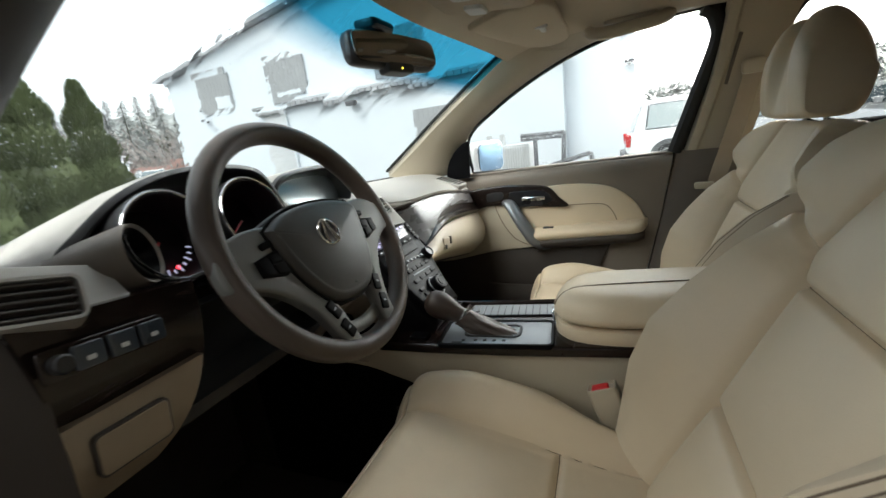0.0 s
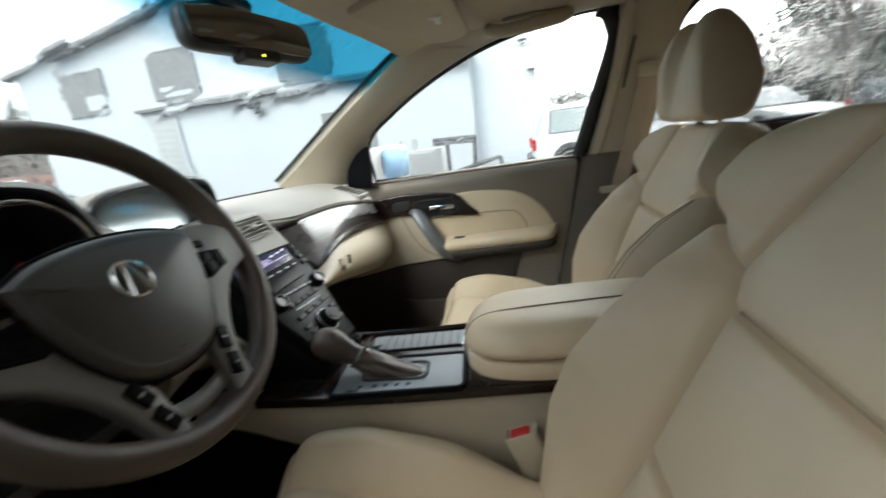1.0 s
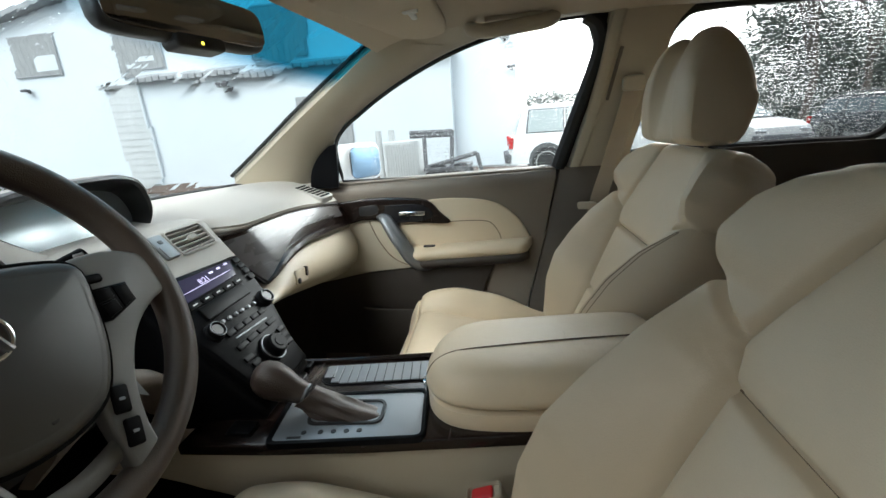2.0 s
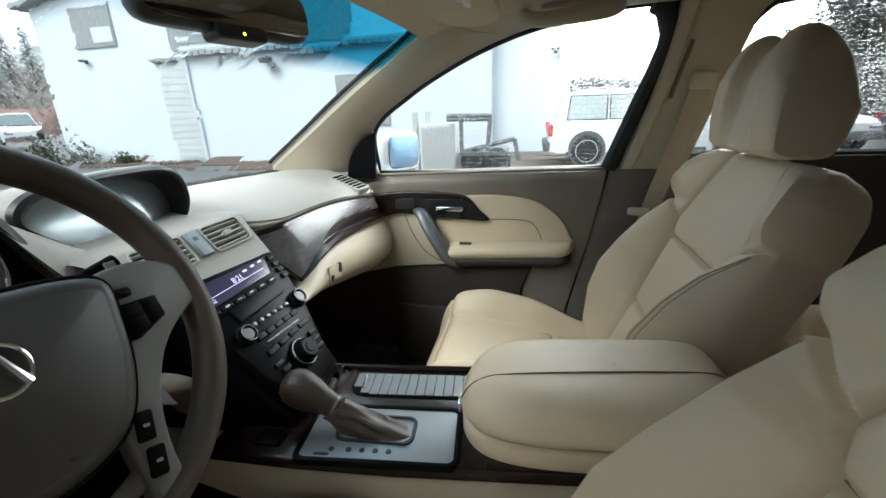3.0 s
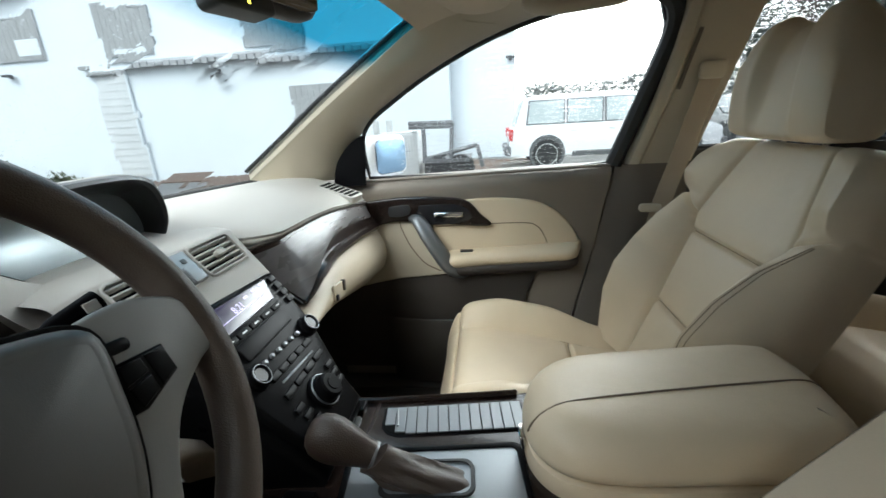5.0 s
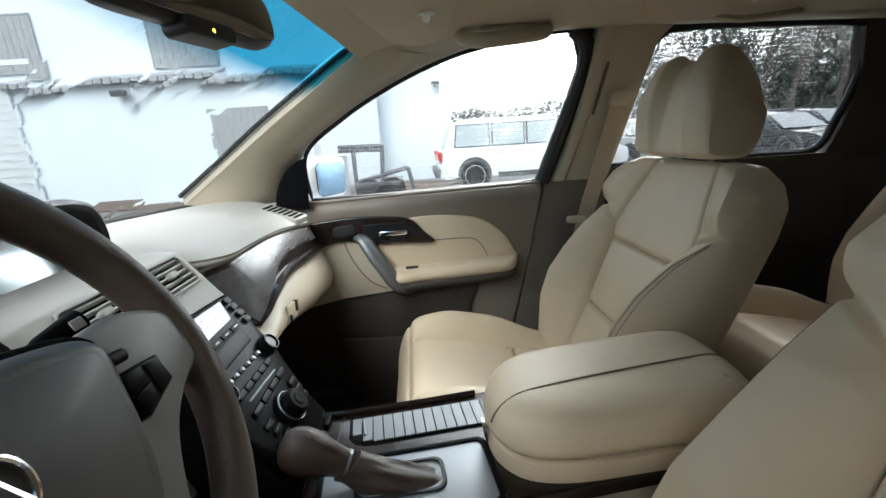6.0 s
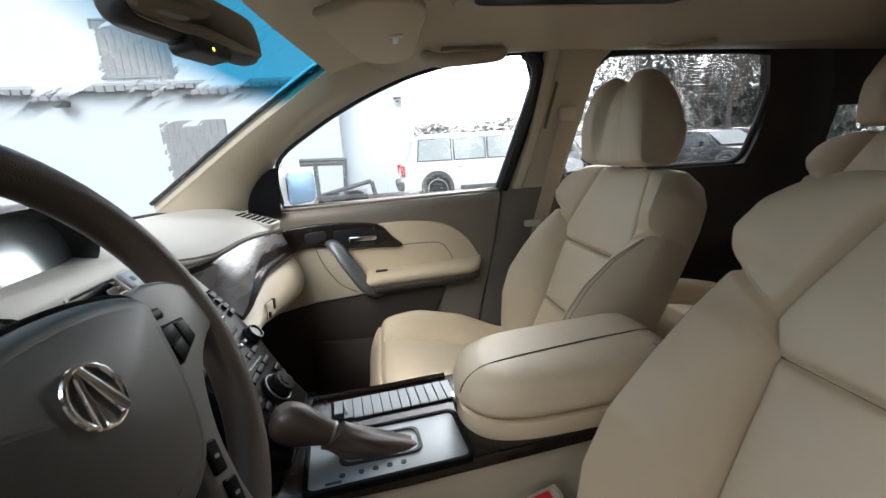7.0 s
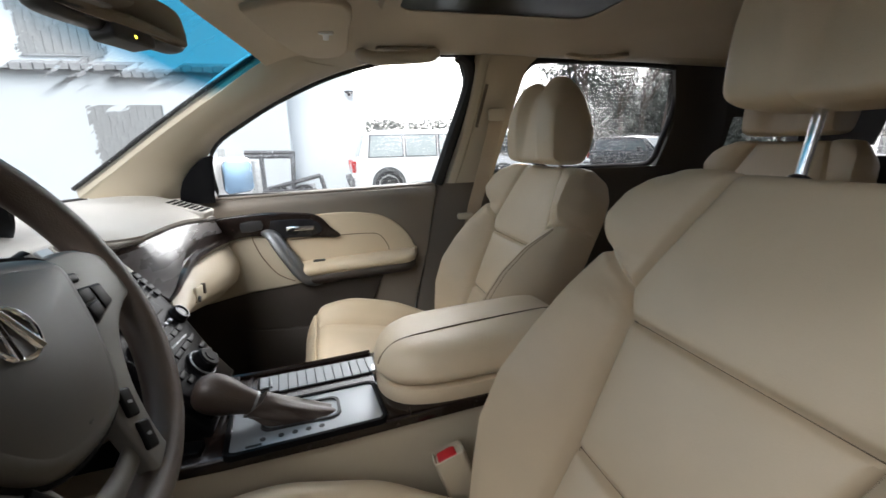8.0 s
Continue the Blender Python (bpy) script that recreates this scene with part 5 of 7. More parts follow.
loop = [(console_right(y), y) for y in (-0.70, -0.5, -0.35, -0.275, -0.2, -0.05, 0.08)] + [(CX - console_half(y), y) for y in (0.08, -0.05, -0.2, -0.35, -0.5, -0.70)]
part("wood_top", slab(loop, 0.862, 0.884, 0.006, 3), WOOD, console, "gloss dark wood top")
PLM = Matrix.Translation((-0.108, -0.168, 0)) @ pose(0, 0, 0, 0, 0, 6.0)   # the shift plate lies along the console
rim_out, rim_in = roundrect(0.124, 0.240, 0.016), roundrect(0.106, 0.222, 0.010)
part("plate_rim", moved(loft([[(*p, 0.880) for p in rim_out], [(*p, 0.8875) for p in inset(rim_out, 0.002)], [(*p, 0.8885) for p in inset(rim_out, 0.005)], [(*p, 0.8875) for p in rim_in], [(*p, 0.8835) for p in inset(rim_in, 0.001)]], caps=False), PLM), BUTTON, console, "dark raised rim")
plate = part("shift_plate", moved(slab(roundrect(0.106, 0.222, 0.009), 0, 0.003, 0.001), PLM @ Matrix.Translation((0, 0, 0.8825))), PLATE, console, "pale silver shift plate")
for k in range(5):
    part("position_dot", moved(lathe([(0, 0), (0.0042, 0), (0.0040, 0.0012), (0, 0.0012)], 14), PLM @ Matrix.Translation((-0.036, 0.066 - 0.0195 * k - (0.006 if k else 0), 0.8853))), BLACK, plate)
part("release_slot", moved(slab(roundrect(0.005, 0.022, 0.001, 2), 0, 0.001, 0.0004, 1), PLM @ Matrix.Translation((-0.046, 0.078, 0.8853))), BLACK, plate)
well = closed_loop([(0.029, 0.100), (0.029, -0.109), (-0.029, -0.109), (-0.029, 0.078), (-0.022, 0.092), (-0.010, 0.100)], 1)
part("tambour_well", moved(slab(inset(well, -0.003), 0, 0.0030, 0.001), TAM @ Matrix.Translation((0.002, 0, 0.8825))), BUTTON, console, "dark recess rim")
tambour = part("tambour", moved(slab(well, 0, 0.002, 0.0008), TAM @ Matrix.Translation((0.002, 0, 0.8845))), CAVITY, console, "silver sliding tambour cover")
for k in range(13):
    y = 0.0905 - 0.0160 * k
    cut = 0.020 if k == 0 else (0.004 if k == 1 else 0.0)
    part("slat", moved(box(-0.0275 + cut, 0.0305, -0.0074, 0.0074, 0, 0.0022, 0.0006, 1), TAM @ Matrix.Translation((0, y, 0.8862))), SILVER, tambour)
part("grip", moved(tube([(-0.014, 0.0, 0.0045), (0.024, 0.003, 0.0045)], 0.0018, 8), TAM @ Matrix.Translation((0, 0.078, 0.8862))), SILVER, tambour, "silver grip bar")
part("side_ledge", tube([(console_right(y) - 0.004, y, 0.886) for y in [0.03 - 0.0155 * k for k in range(21)]], 0.0055, 8), WOOD, console, "raised dark edge beside the sliding cover")
part("tray", moved(slab(roundrect(0.062, 0.045, 0.010), 0, 0.003, 0.001), Matrix.Translation((-0.022, -0.020, 0.884))), BLACK, console, "black tray by the stack")
part("heater_switch", moved(slab(roundrect(0.030, 0.040, 0.004), 0, 0.008, 0.002), Matrix.Translation((-0.146, -0.005, 0.882))), BUTTON, console, "black seat heater switch")
part("heater_switch", moved(slab(roundrect(0.030, 0.040, 0.004), 0, 0.008, 0.002), Matrix.Translation((0.033, -0.020, 0.882))), BUTTON, console, "black seat heater switch")
arm = [(0.112, -0.60), (0.096, -0.47), (0.079, -0.37), (0.052, -0.318), (0.010, -0.290), (-0.050, -0.281), (-0.095, -0.292), (-0.127, -0.325), (-0.138, -0.385), (-0.133, -0.48), (-0.122, -0.60), (-0.100, -0.655), (-0.03, -0.675), (0.05, -0.675), (0.10, -0.655)]
arm_loop = [(p.x, p.y) for p in curve([(*q, 0) for q in arm] + [(*arm[0], 0)], 5)][:-1]
if sum(a[0] * b[1] - b[0] * a[1] for a, b in zip(arm_loop, arm_loop[1:] + arm_loop[:1])) < 0:
    arm_loop.reverse()
lid_rows = []
for drop, z in ((0.014, 0.9165), (0.008, 0.9175), (0.003, 0.920), (0.001, 0.924), (0.0, 0.929), (0.001, 0.934), (0.004, 0.944), (0.009, 0.953), (0.016, 0.961), (0.025, 0.967), (0.036, 0.971), (0.052, 0.974)):
    lid_rows.append([(x, y, z) for x, y in inset(arm_loop, drop)])
mid_arm = Vector((-0.012, -0.49, 0.976))
for q in (0.7, 0.4, 0.12):
    lid_rows.append([tuple(mid_arm.lerp(Vector(p), q)) for p in lid_rows[11]])
part("armrest_lid", loft(lid_rows), LEATHER, console, "beige leather armrest lid")
part("lid_gap", slab(inset(arm_loop, 0.030), 0.900, 0.922, 0.001, 1), CAVITY, console, "dark gap below the lid")
box_rows = []
for drop, z in ((0.018, 0.866), (0.010, 0.868), (0.005, 0.874), (0.0025, 0.885), (0.0025, 0.900), (0.005, 0.908), (0.012, 0.9115)):
    box_rows.append([(x, y, z) for x, y in inset(arm_loop, drop)])
part("armrest_box", loft(box_rows), LEATHER, console, "beige leather armrest box")
part("lid_seam", tube(curve([(-0.074, -0.2855, 0.938), (-0.073, -0.2925, 0.952), (-0.069, -0.310, 0.9665), (-0.060, -0.345, 0.9738), (-0.040, -0.46, 0.9762), (-0.020, -0.58, 0.9755), (-0.009, -0.640, 0.9715), (-0.006, -0.662, 0.960)], 6), 0.0015, 6), SEAM, console, "stitched seam")
part("lid_latch", moved(slab(roundrect(0.030, 0.024, 0.005), 0, 0.007, 0.002), Matrix.Translation((-0.046, -0.277, 0.905)) @ pose(0, 0, 0, 80, 0, 0)), CHROME, console, "chrome latch")

shifter = thing("gear_selector", "brown leather gear selector with boot and chrome ring", "gear lever", (-0.098, -0.14, 0.89))
def boot_point(a, t):
    fold = 1 + (0.10 * math.sin(6 * a + 4 * t) + 0.05 * math.sin(11 * a + 1.3)) * math.sin(math.pi * min(1, 0.15 + t * 0.9)) ** 0.7
    x = -0.103 + (0.024 * (1 - t) + 0.0165 * t) * math.copysign(abs(math.cos(a)) ** 0.8, math.cos(a)) * fold
    y = -0.158 + 0.066 * t ** 0.85 + (0.052 * (1 - t) ** 1.25 + 0.019 * t) * math.copysign(abs(math.sin(a)) ** 0.8, math.sin(a)) * fold
    return x, y, 0.885 + 0.031 * t ** 0.9 - 0.016 * t * math.sin(a)


part("boot", loft([[boot_point(2 * math.pi * k / 44, i / 14) for k in range(44)] for i in range(15)]), LEATHER_SHIFT, shifter, "creased brown leather boot")
rim_out, rim_in = roundrect(0.060, 0.122, 0.016), roundrect(0.050, 0.110, 0.013)
part("boot_rim", moved(loft([[(*p, 0.884) for p in rim_out], [(*p, 0.8885) for p in inset(rim_out, 0.0015)], [(*p, 0.8885) for p in rim_in], [(*p, 0.8845) for p in rim_in]], caps=False), Matrix.Translation((-0.102, -0.158, 0)) @ pose(0, 0, 0, 0, 0, 4)), BLACK, shifter, "black boot rim")
KN = Matrix.Translation((-0.099, -0.091, 0.9155)) @ pose(0, 0, 0, -64, -2, 0)
part("ring", moved(lathe([(0.0165, -0.002), (0.0180, -0.002), (0.0180, 0.002), (0.0165, 0.002)], 24), KN), SILVER, shifter, "thin silver ring")
prof = [(0.0, 0.0), (0.0165, 0.0), (0.0180, 0.010), (0.0215, 0.024), (0.0265, 0.040), (0.0290, 0.054), (0.0288, 0.066), (0.0255, 0.077), (0.0190, 0.085), (0.0100, 0.089), (0.0, 0.090)]
kn = lathe(prof, 28)
part("knob", moved(([(x * 0.92, y * 1.08, z) for x, y, z in kn[0]], kn[1]), KN), LEATHER_SHIFT, shifter, "brown leather knob")

# ---- seats ----
def gauss(d, w):
    return math.exp(-(d / w) ** 2)


SEAT_SEAM = [(0, 0.098), (0.17, 0.113), (0.355, 0.142), (0.393, 0.168), (0.44, 0.156), (0.50, 0.137), (0.577, 0.112), (0.62, 0.10)]
RIDGE_X = [(0, 0.185), (0.05, 0.198), (0.12, 0.203), (0.20, 0.200), (0.28, 0.201), (0.355, 0.211), (0.42, 0.228), (0.437, 0.231), (0.455, 0.236), (0.48, 0.237), (0.52, 0.226), (0.55, 0.206), (0.575, 0.172), (0.60, 0.13)]
RIDGE_D = [(0, 0.045), (0.05, 0.062), (0.12, 0.088), (0.20, 0.100), (0.28, 0.086), (0.355, 0.060), (0.42, 0.022), (0.437, 0.012), (0.452, 0.030), (0.475, 0.043), (0.52, 0.038), (0.55, 0.026), (0.575, 0.006), (0.60, -0.02)]
OUTER_X = [(0, 0.222), (0.10, 0.240), (0.22, 0.246), (0.35, 0.247), (0.425, 0.242), (0.437, 0.239), (0.452, 0.246), (0.48, 0.250), (0.53, 0.240), (0.565, 0.212), (0.60, 0.16)]
REAR_X = [(0, 0.212), (0.20, 0.232), (0.37, 0.226), (0.48, 0.220), (0.54, 0.206), (0.575, 0.175), (0.60, 0.14)]
NOTCH = [(0.142, 0.357), (0.166, 0.395), (0.20, 0.419), (0.235, 0.437), (0.30, 0.440)]
HEAD_SIDE = [(0.020, -0.016), (0.044, -0.018), (0.060, -0.004), (0.090, 0.050), (0.111, 0.115), (0.109, 0.172), (0.084, 0.198), (0.046, 0.190), (0.004, 0.162), (-0.032, 0.115), (-0.047, 0.065), (-0.049, 0.028), (-0.038, 0.010), (0.000, -0.008)]


def seat(name, label, cx, py, pz, lean, front, hr_up=0.0, fine=1.0, mat=LEATHER, group="front seats", sink=0.0):
    """A leather seat: foot of its back at (py, pz), back leaning by lean degrees, cushion's front edge at front."""
    ob = thing(name, label, "car seat", (cx, (front + py) / 2, 0.45), group)
    c, s_ = math.cos(radians(lean)), math.sin(radians(lean))

    def place(x, h, d):
        return (cx + x, py - h * s_ + d * c, pz + h * c + d * s_)

    def face(x, h):
        """Depth of the front face at a distance from the middle and a height."""
        xx = abs(x)
        xi, xr, dr = soft_along(SEAT_SEAM, h, 0.008), soft_along(RIDGE_X, h, 0.006), soft_along(RIDGE_D, h, 0.007)
        if xx <= xi:
            q = min(1, xx / xi)
            lo, hi = (0.0, 0.17) if h < 0.17 else ((0.17, 0.355) if h < 0.355 else (0.355, 0.62))
            puff = math.sin(math.pi * min(1, max(0, (h - lo) / (hi - lo)))) ** 0.6
            d = 0.007 * puff * (1 - q ** 4)
            d -= 0.010 * (1 - q * q) * ease(0.35, 0.55, h)
        else:
            t = min(1, (xx - xi) / max(0.01, xr - xi))
            d = dr * (0.80 * t + 0.20 * math.sin(math.pi / 2 * t)) + 0.007 * math.sin(math.pi * t)
        g = gauss(xx - xi, 0.0050) * (1 - 0.9 * gauss(h - 0.374, 0.010))
        if xx < xi + 0.003:
            g = max(g, gauss(h - 0.355, 0.0050), gauss(h - 0.17, 0.0050))
        if xx > 0.138:
            g = max(g, gauss(h - along(NOTCH, xx), 0.0055))
        soft = gauss(xx - xi, 0.022)
        if xx < xi + 0.02:
            soft = max(soft, gauss(h - 0.355, 0.020), gauss(h - 0.17, 0.020))
        return d - 0.0130 * g - 0.0035 * soft

    def ring_at(h, nu):
        xr, dr = soft_along(RIDGE_X, h, 0.006), soft_along(RIDGE_D, h, 0.007)
        xo, xb = soft_along(OUTER_X, h, 0.006), soft_along(REAR_X, h, 0.01)
        xi = soft_along(SEAT_SEAM, h, 0.008)
        m = nu // 4
        half = [xi * k / m for k in range(m)] + [xi + (xr - xi) * k / m for k in range(m + 1)]
        pts = [(x, face(x, h)) for x in [-x for x in reversed(half[1:])] + half]
        side = []
        e = face(xr, h)
        for k in range(1, 9):
            t = k / 8
            side.append((xr + (xo - xr) * (0.45 * t + 0.55 * math.sin(math.pi / 2 * t)), e - (e + 0.010) * t ** 1.15))
        for k in range(1, 7):
            t = k / 6
            x = xo + (xb - xo) * t * t
            side.append((x - (0.004 * gauss(h - 0.4405, 0.005)), -0.010 - 0.085 * t))
        for k in range(1, 5):
            a = math.pi / 2 * k / 4
            side.append((xb - 0.045 * (1 - math.cos(a)), -0.095 - 0.032 * math.sin(a)))
        pts += side
        xe = xb - 0.045
        pts += [(xe * (1 - 2 * k / 7), -0.127 - 0.006 * math.sin(math.pi * k / 7)) for k in range(1, 7)]
        pts += [(-x, d) for x, d in reversed(side)]
        return pts

    nu, nv = 4 * int(42 * fine), int(220 * fine)
    rows = []
    for j in range(nv + 1):
        h = 0.565 * j / nv
        rows.append([place(x, h, d) for x, d in ring_at(h, nu)])
    for k in range(1, 10):
        a = math.pi / 2 * k / 9.2
        q = math.cos(a) ** 0.75
        h = 0.565 + 0.026 * math.sin(a)
        rows.append([place(x * (0.90 + 0.10 * q), h, -0.055 + (d + 0.055) * q) for x, d in ring_at(0.565 + 0.012 * math.sin(a), nu)])
    back = part("backrest", loft(rows), mat, ob, "leather backrest with side bolsters")

    def stitch(points, r=0.0012):
        part("seam", tube([place(x, h, d) for x, h, d in points], r, 5), SEAM, back)

    if fine >= 0.7:
        for q in (-1, 1):
            for h0, h1 in ((0.02, 0.350), (0.395, 0.570)):
                line = []
                for k in range(31):
                    h = h0 + (h1 - h0) * k / 30
                    x = soft_along(SEAT_SEAM, h, 0.008)
                    line.append((q * x, h, face(x, h) + 0.0002))
                stitch(line)
            for off in (0.002, 0.0062):
                edge = []
                for k in range(25):
                    h = 0.04 + 0.0158 * k
                    ring = ring_at(h, 8)
                    a, b = Vector(ring[8]), Vector(ring[10])
                    p = a.lerp(b, off / 0.012)
                    edge.append((q * (p.x + 0.0002), h, p.y + 0.0002))
                stitch(edge, 0.0009)
        for h0 in (0.355, 0.17):
            e = soft_along(SEAT_SEAM, h0, 0.008)
            stitch([(-e + 2 * e * k / 20, h0, face(-e + 2 * e * k / 20, h0) + 0.0002) for k in range(21)])
    # cushion
    depth_c = front - py + 0.06

    def cush(x, q):
        w = 0.243 * (1 - 0.20 * max(0, 1 - q / 0.16) ** 2) * (1 - 0.10 * ease(0.55, 0.85, q))
        xx = abs(x)
        z = 0.803 - 0.075 * ease(0.0, 1.0, q)
        z += 0.070 * ease(0.125, 0.188, xx) * (0.45 + 0.55 * ease(0.0, 0.35, q)) * (1 - 0.40 * ease(0.5, 0.85, q))
        z -= 0.012 * gauss(x, 0.10) * ease(0.1, 0.4, q)
        z += 0.005 * math.sin(math.pi * min(1, max(0, (q - 0.085) / 0.555))) * ease(0.14, 0.08, xx)
        k = max(0.0, (xx - (w - 0.050)) / 0.050)
        z -= 0.075 * (1 - math.sqrt(max(0.0, 1 - min(1, k) ** 2)))
        k = max(0.0, 1 - q / 0.15)
        z -= 0.13 * (1 - math.sqrt(max(0.0, 1 - min(1, k) ** 2)))
        g = max(gauss(xx - 0.140, 0.0042) if q > 0.10 else 0, gauss((q - 0.64) * depth_c, 0.005) if xx < 0.142 else 0, gauss((q - 0.085) * depth_c, 0.004))
        return w, z - sink - 0.010 * g

    nu, nv = int(100 * fine), int(110 * fine)
    rows = []
    for j in range(nv + 1):
        q = (j / nv) ** 1.25
        w, _ = cush(0, q)
        y = front - depth_c * q
        ring = []
        for i in range(nu + 1):
            p = 2 * i / nu - 1
            x = w * (0.6 * p + 0.4 * math.sin(p * math.pi / 2))
            ring.append((cx + x, y, cush(x, q)[1]))
        for i in range(7):
            p = 1 - 2 * i / 6
            ring.append((cx + w * 0.97 * p, y, 0.60))
        rows.append(ring)
    cu = part("cushion", loft(rows), mat, ob, "leather seat cushion")
    if fine >= 0.7:
        for q0 in (-1, 1):
            part("seam", tube([(cx + q0 * 0.140, front - depth_c * k / 30, cush(q0 * 0.140, k / 30)[1] + 0.0004) for k in range(4, 28)], 0.0010, 5), SEAM, cu)
        part("seam", tube([(cx - 0.14 + 0.28 * k / 20, front - depth_c * 0.64, cush(-0.14 + 0.28 * k / 20, 0.64)[1] + 0.0004) for k in range(21)], 0.0011, 5), SEAM, cu)
        part("seam", tube([(cx - 0.19 + 0.38 * k / 24, front - depth_c * 0.085, cush(-0.19 + 0.38 * k / 24, 0.085)[1] + 0.0004) for k in range(25)], 0.0010, 5), SEAM, cu)
    part("seat_base", joined(box(cx - 0.205, cx + 0.205, py - 0.02, front - 0.05, 0.50, 0.62, 0.02), box(cx - 0.20, cx - 0.15, py - 0.05, front - 0.02, 0.449, 0.50), box(cx + 0.15, cx + 0.20, py - 0.05, front - 0.02, 0.449, 0.50)), BROWN, ob, "dark plastic seat base on rails")
    # head restraint: two side lobes about a hollowed middle, its top falling away to the rear
    h0 = 0.603 + hr_up
    side_line = curve([(d, h, 0) for d, h in HEAD_SIDE] + [(*HEAD_SIDE[0], 0)], 5 if fine >= 0.7 else 3)[:-1]
    md, mh = 0.040, 0.105
    rows = []
    n = 56 if fine >= 0.7 else 24
    for i in range(n + 1):
        p = 2 * i / n - 1
        x = 0.140 * (0.50 * p + 0.50 * math.sin(p * math.pi / 2))
        ax = abs(x)
        e = max(0.0, 1 - (ax / 0.1402) ** 7) ** 0.5
        hollow = 1 - ease(0.040, 0.068, ax)
        g = 0.0035 * gauss(ax - 0.058, 0.0035)
        ring = []
        for pt in side_line:
            d, h = pt.x, pt.y
            lead = ease(md - 0.01, 0.11, d)
            top = ease(0.15, 0.21, h)
            d -= 0.028 * hollow * lead
            h -= 0.009 * hollow * top
            k = 0.52 + 0.48 * e
            r = Vector((d - md, h - mh))
            r.x *= k if r.y > 0 else 0.45 + 0.55 * k
            r.y *= k if r.y > 0 else 0.84 + 0.16 * k
            r *= max(0.2, 1 - g / max(0.02, r.length))
            taper = 1 - 0.16 * ease(0.06, 0.21, mh + r.y)
            ring.append(place(x * taper, h0 + mh + r.y, md + r.x))
        rows.append(ring)
    head = part("headrest", loft(rows), mat, ob, "leather head restraint")
    for q in (-0.056, 0.056):
        post = part("post", tube([place(q, 0.56, -0.045), place(q, h0 + 0.05, 0.012)], 0.0062, 12), CHROME, head, "chrome post")
        part("post_sleeve", moved(lathe([(0.0, -0.004), (0.013, -0.004), (0.013, 0.003), (0.010, 0.006), (0.0, 0.006)], 16), Matrix.Translation(place(q, 0.588, -0.036)) @ pose(0, 0, 0, lean, 0, 0)), BLACK, back, "black post sleeve")
    return ob


seat("driver_seat", "beige leather driver seat with stitched bolsters", -0.417, -0.435, 0.755, 30, 0.028, 0.066)
seat("passenger_seat", "beige leather passenger seat with stitched bolsters", 0.375, -0.572, 0.709, 25, -0.110, -0.010, sink=0.028)
seat("back_row_seat", "beige leather back row seat in shade", 0.330, -1.42, 0.76, 25, -0.98, 0.0, 0.35, group="back row seats")
mat_thing = thing("floor_mat", "dark ribbed floor mat in the passenger footwell", "floor mat", (0.42, 0.14, 0.45))
part("carpet", moved(slab(roundrect(0.44, 0.52, 0.05), 0.0005, 0.012, 0.004), Matrix.Translation((0.42, 0.20, 0.45))), CARPET, mat_thing, "dark carpet with a bound edge")
part("heel_pad", moved(slab(roundrect(0.26, 0.16, 0.02), 0.011, 0.015, 0.002), Matrix.Translation((0.44, 0.10, 0.45))), RUBBER, mat_thing, "black rubber heel pad")
for k in range(5):
    part("rib", moved(box(-0.008, 0.008, -0.070, 0.070, 0.014, 0.019, 0.002, 1), Matrix.Translation((0.37 + 0.035 * k, 0.10, 0.45))), RUBBER, mat_thing)
seat("back_row_seat", "beige leather back row seat in shade", -0.374, -1.42, 0.76, 25, -0.98, 0.0, 0.35, group="back row seats")

# ---- belts and small fittings ----
belt = thing("seat_belt", "tan passenger seat belt hanging from the centre pillar", "seat belt", (0.64, -0.72, 0.9))
strap = curve([(0.634, -0.785, 1.385), (0.642, -0.766, 1.30), (0.650, -0.736, 1.18), (0.655, -0.704, 1.06), (0.664, -0.680, 0.90), (0.672, -0.66, 0.72)], 5)
part("webbing", loft([[p + Vector((a, b, 0)) for a, b in ((-0.002, -0.023), (0.006, 0.023), (0.0075, 0.023), (-0.0005, -0.023))] for p in strap]), BELT, belt, "tan webbing")
part("guide_ring", moved(slab(roundrect(0.060, 0.042, 0.012), -0.008, 0.010, 0.006), Matrix.Translation((0.630, -0.782, 1.392)) @ pose(0, 0, 0, 90, 0, 80)), BEIGE, belt, "beige shoulder guide")
part("tongue", moved(slab(roundrect(0.055, 0.022, 0.008), -0.006, 0.008, 0.004), Matrix.Translation((0.634, -0.668, 1.058)) @ pose(0, 0, 0, 90, 0, 80)), BEIGE, belt, "beige belt tongue")
buckle = thing("seat_belt_buckle", "beige seat belt buckle with a red release button", "seat belt", (-0.20, -0.42, 0.72))
BK = Matrix.Translation((-0.194, -0.384, 0.806)) @ pose(0, 0, 0, -19, 0, 0)
part("housing", moved(joined(slab(roundrect(0.030, 0.052, 0.008), -0.075, 0.026, 0.004, 4), loft([[(*p, 0.020) for p in roundrect(0.030, 0.052, 0.008)], [(*p, 0.031) for p in roundrect(0.029, 0.051, 0.0075)], [(*p, 0.0325) for p in roundrect(0.026, 0.046, 0.006)], [(*p, 0.022) for p in roundrect(0.0235, 0.040, 0.005)]], caps=False)), BK), BEIGE, buckle, "beige housing")
part("release_button", moved(slab(roundrect(0.0215, 0.030, 0.004), 0.024, 0.0305, 0.002), BK @ Matrix.Translation((0, 0.003, 0))), RED, buckle, "red release button")
part("stalk", moved(box(-0.010, 0.010, -0.018, 0.018, -0.20, -0.07, 0.004), BK), BLACK, buckle, "black stalk")

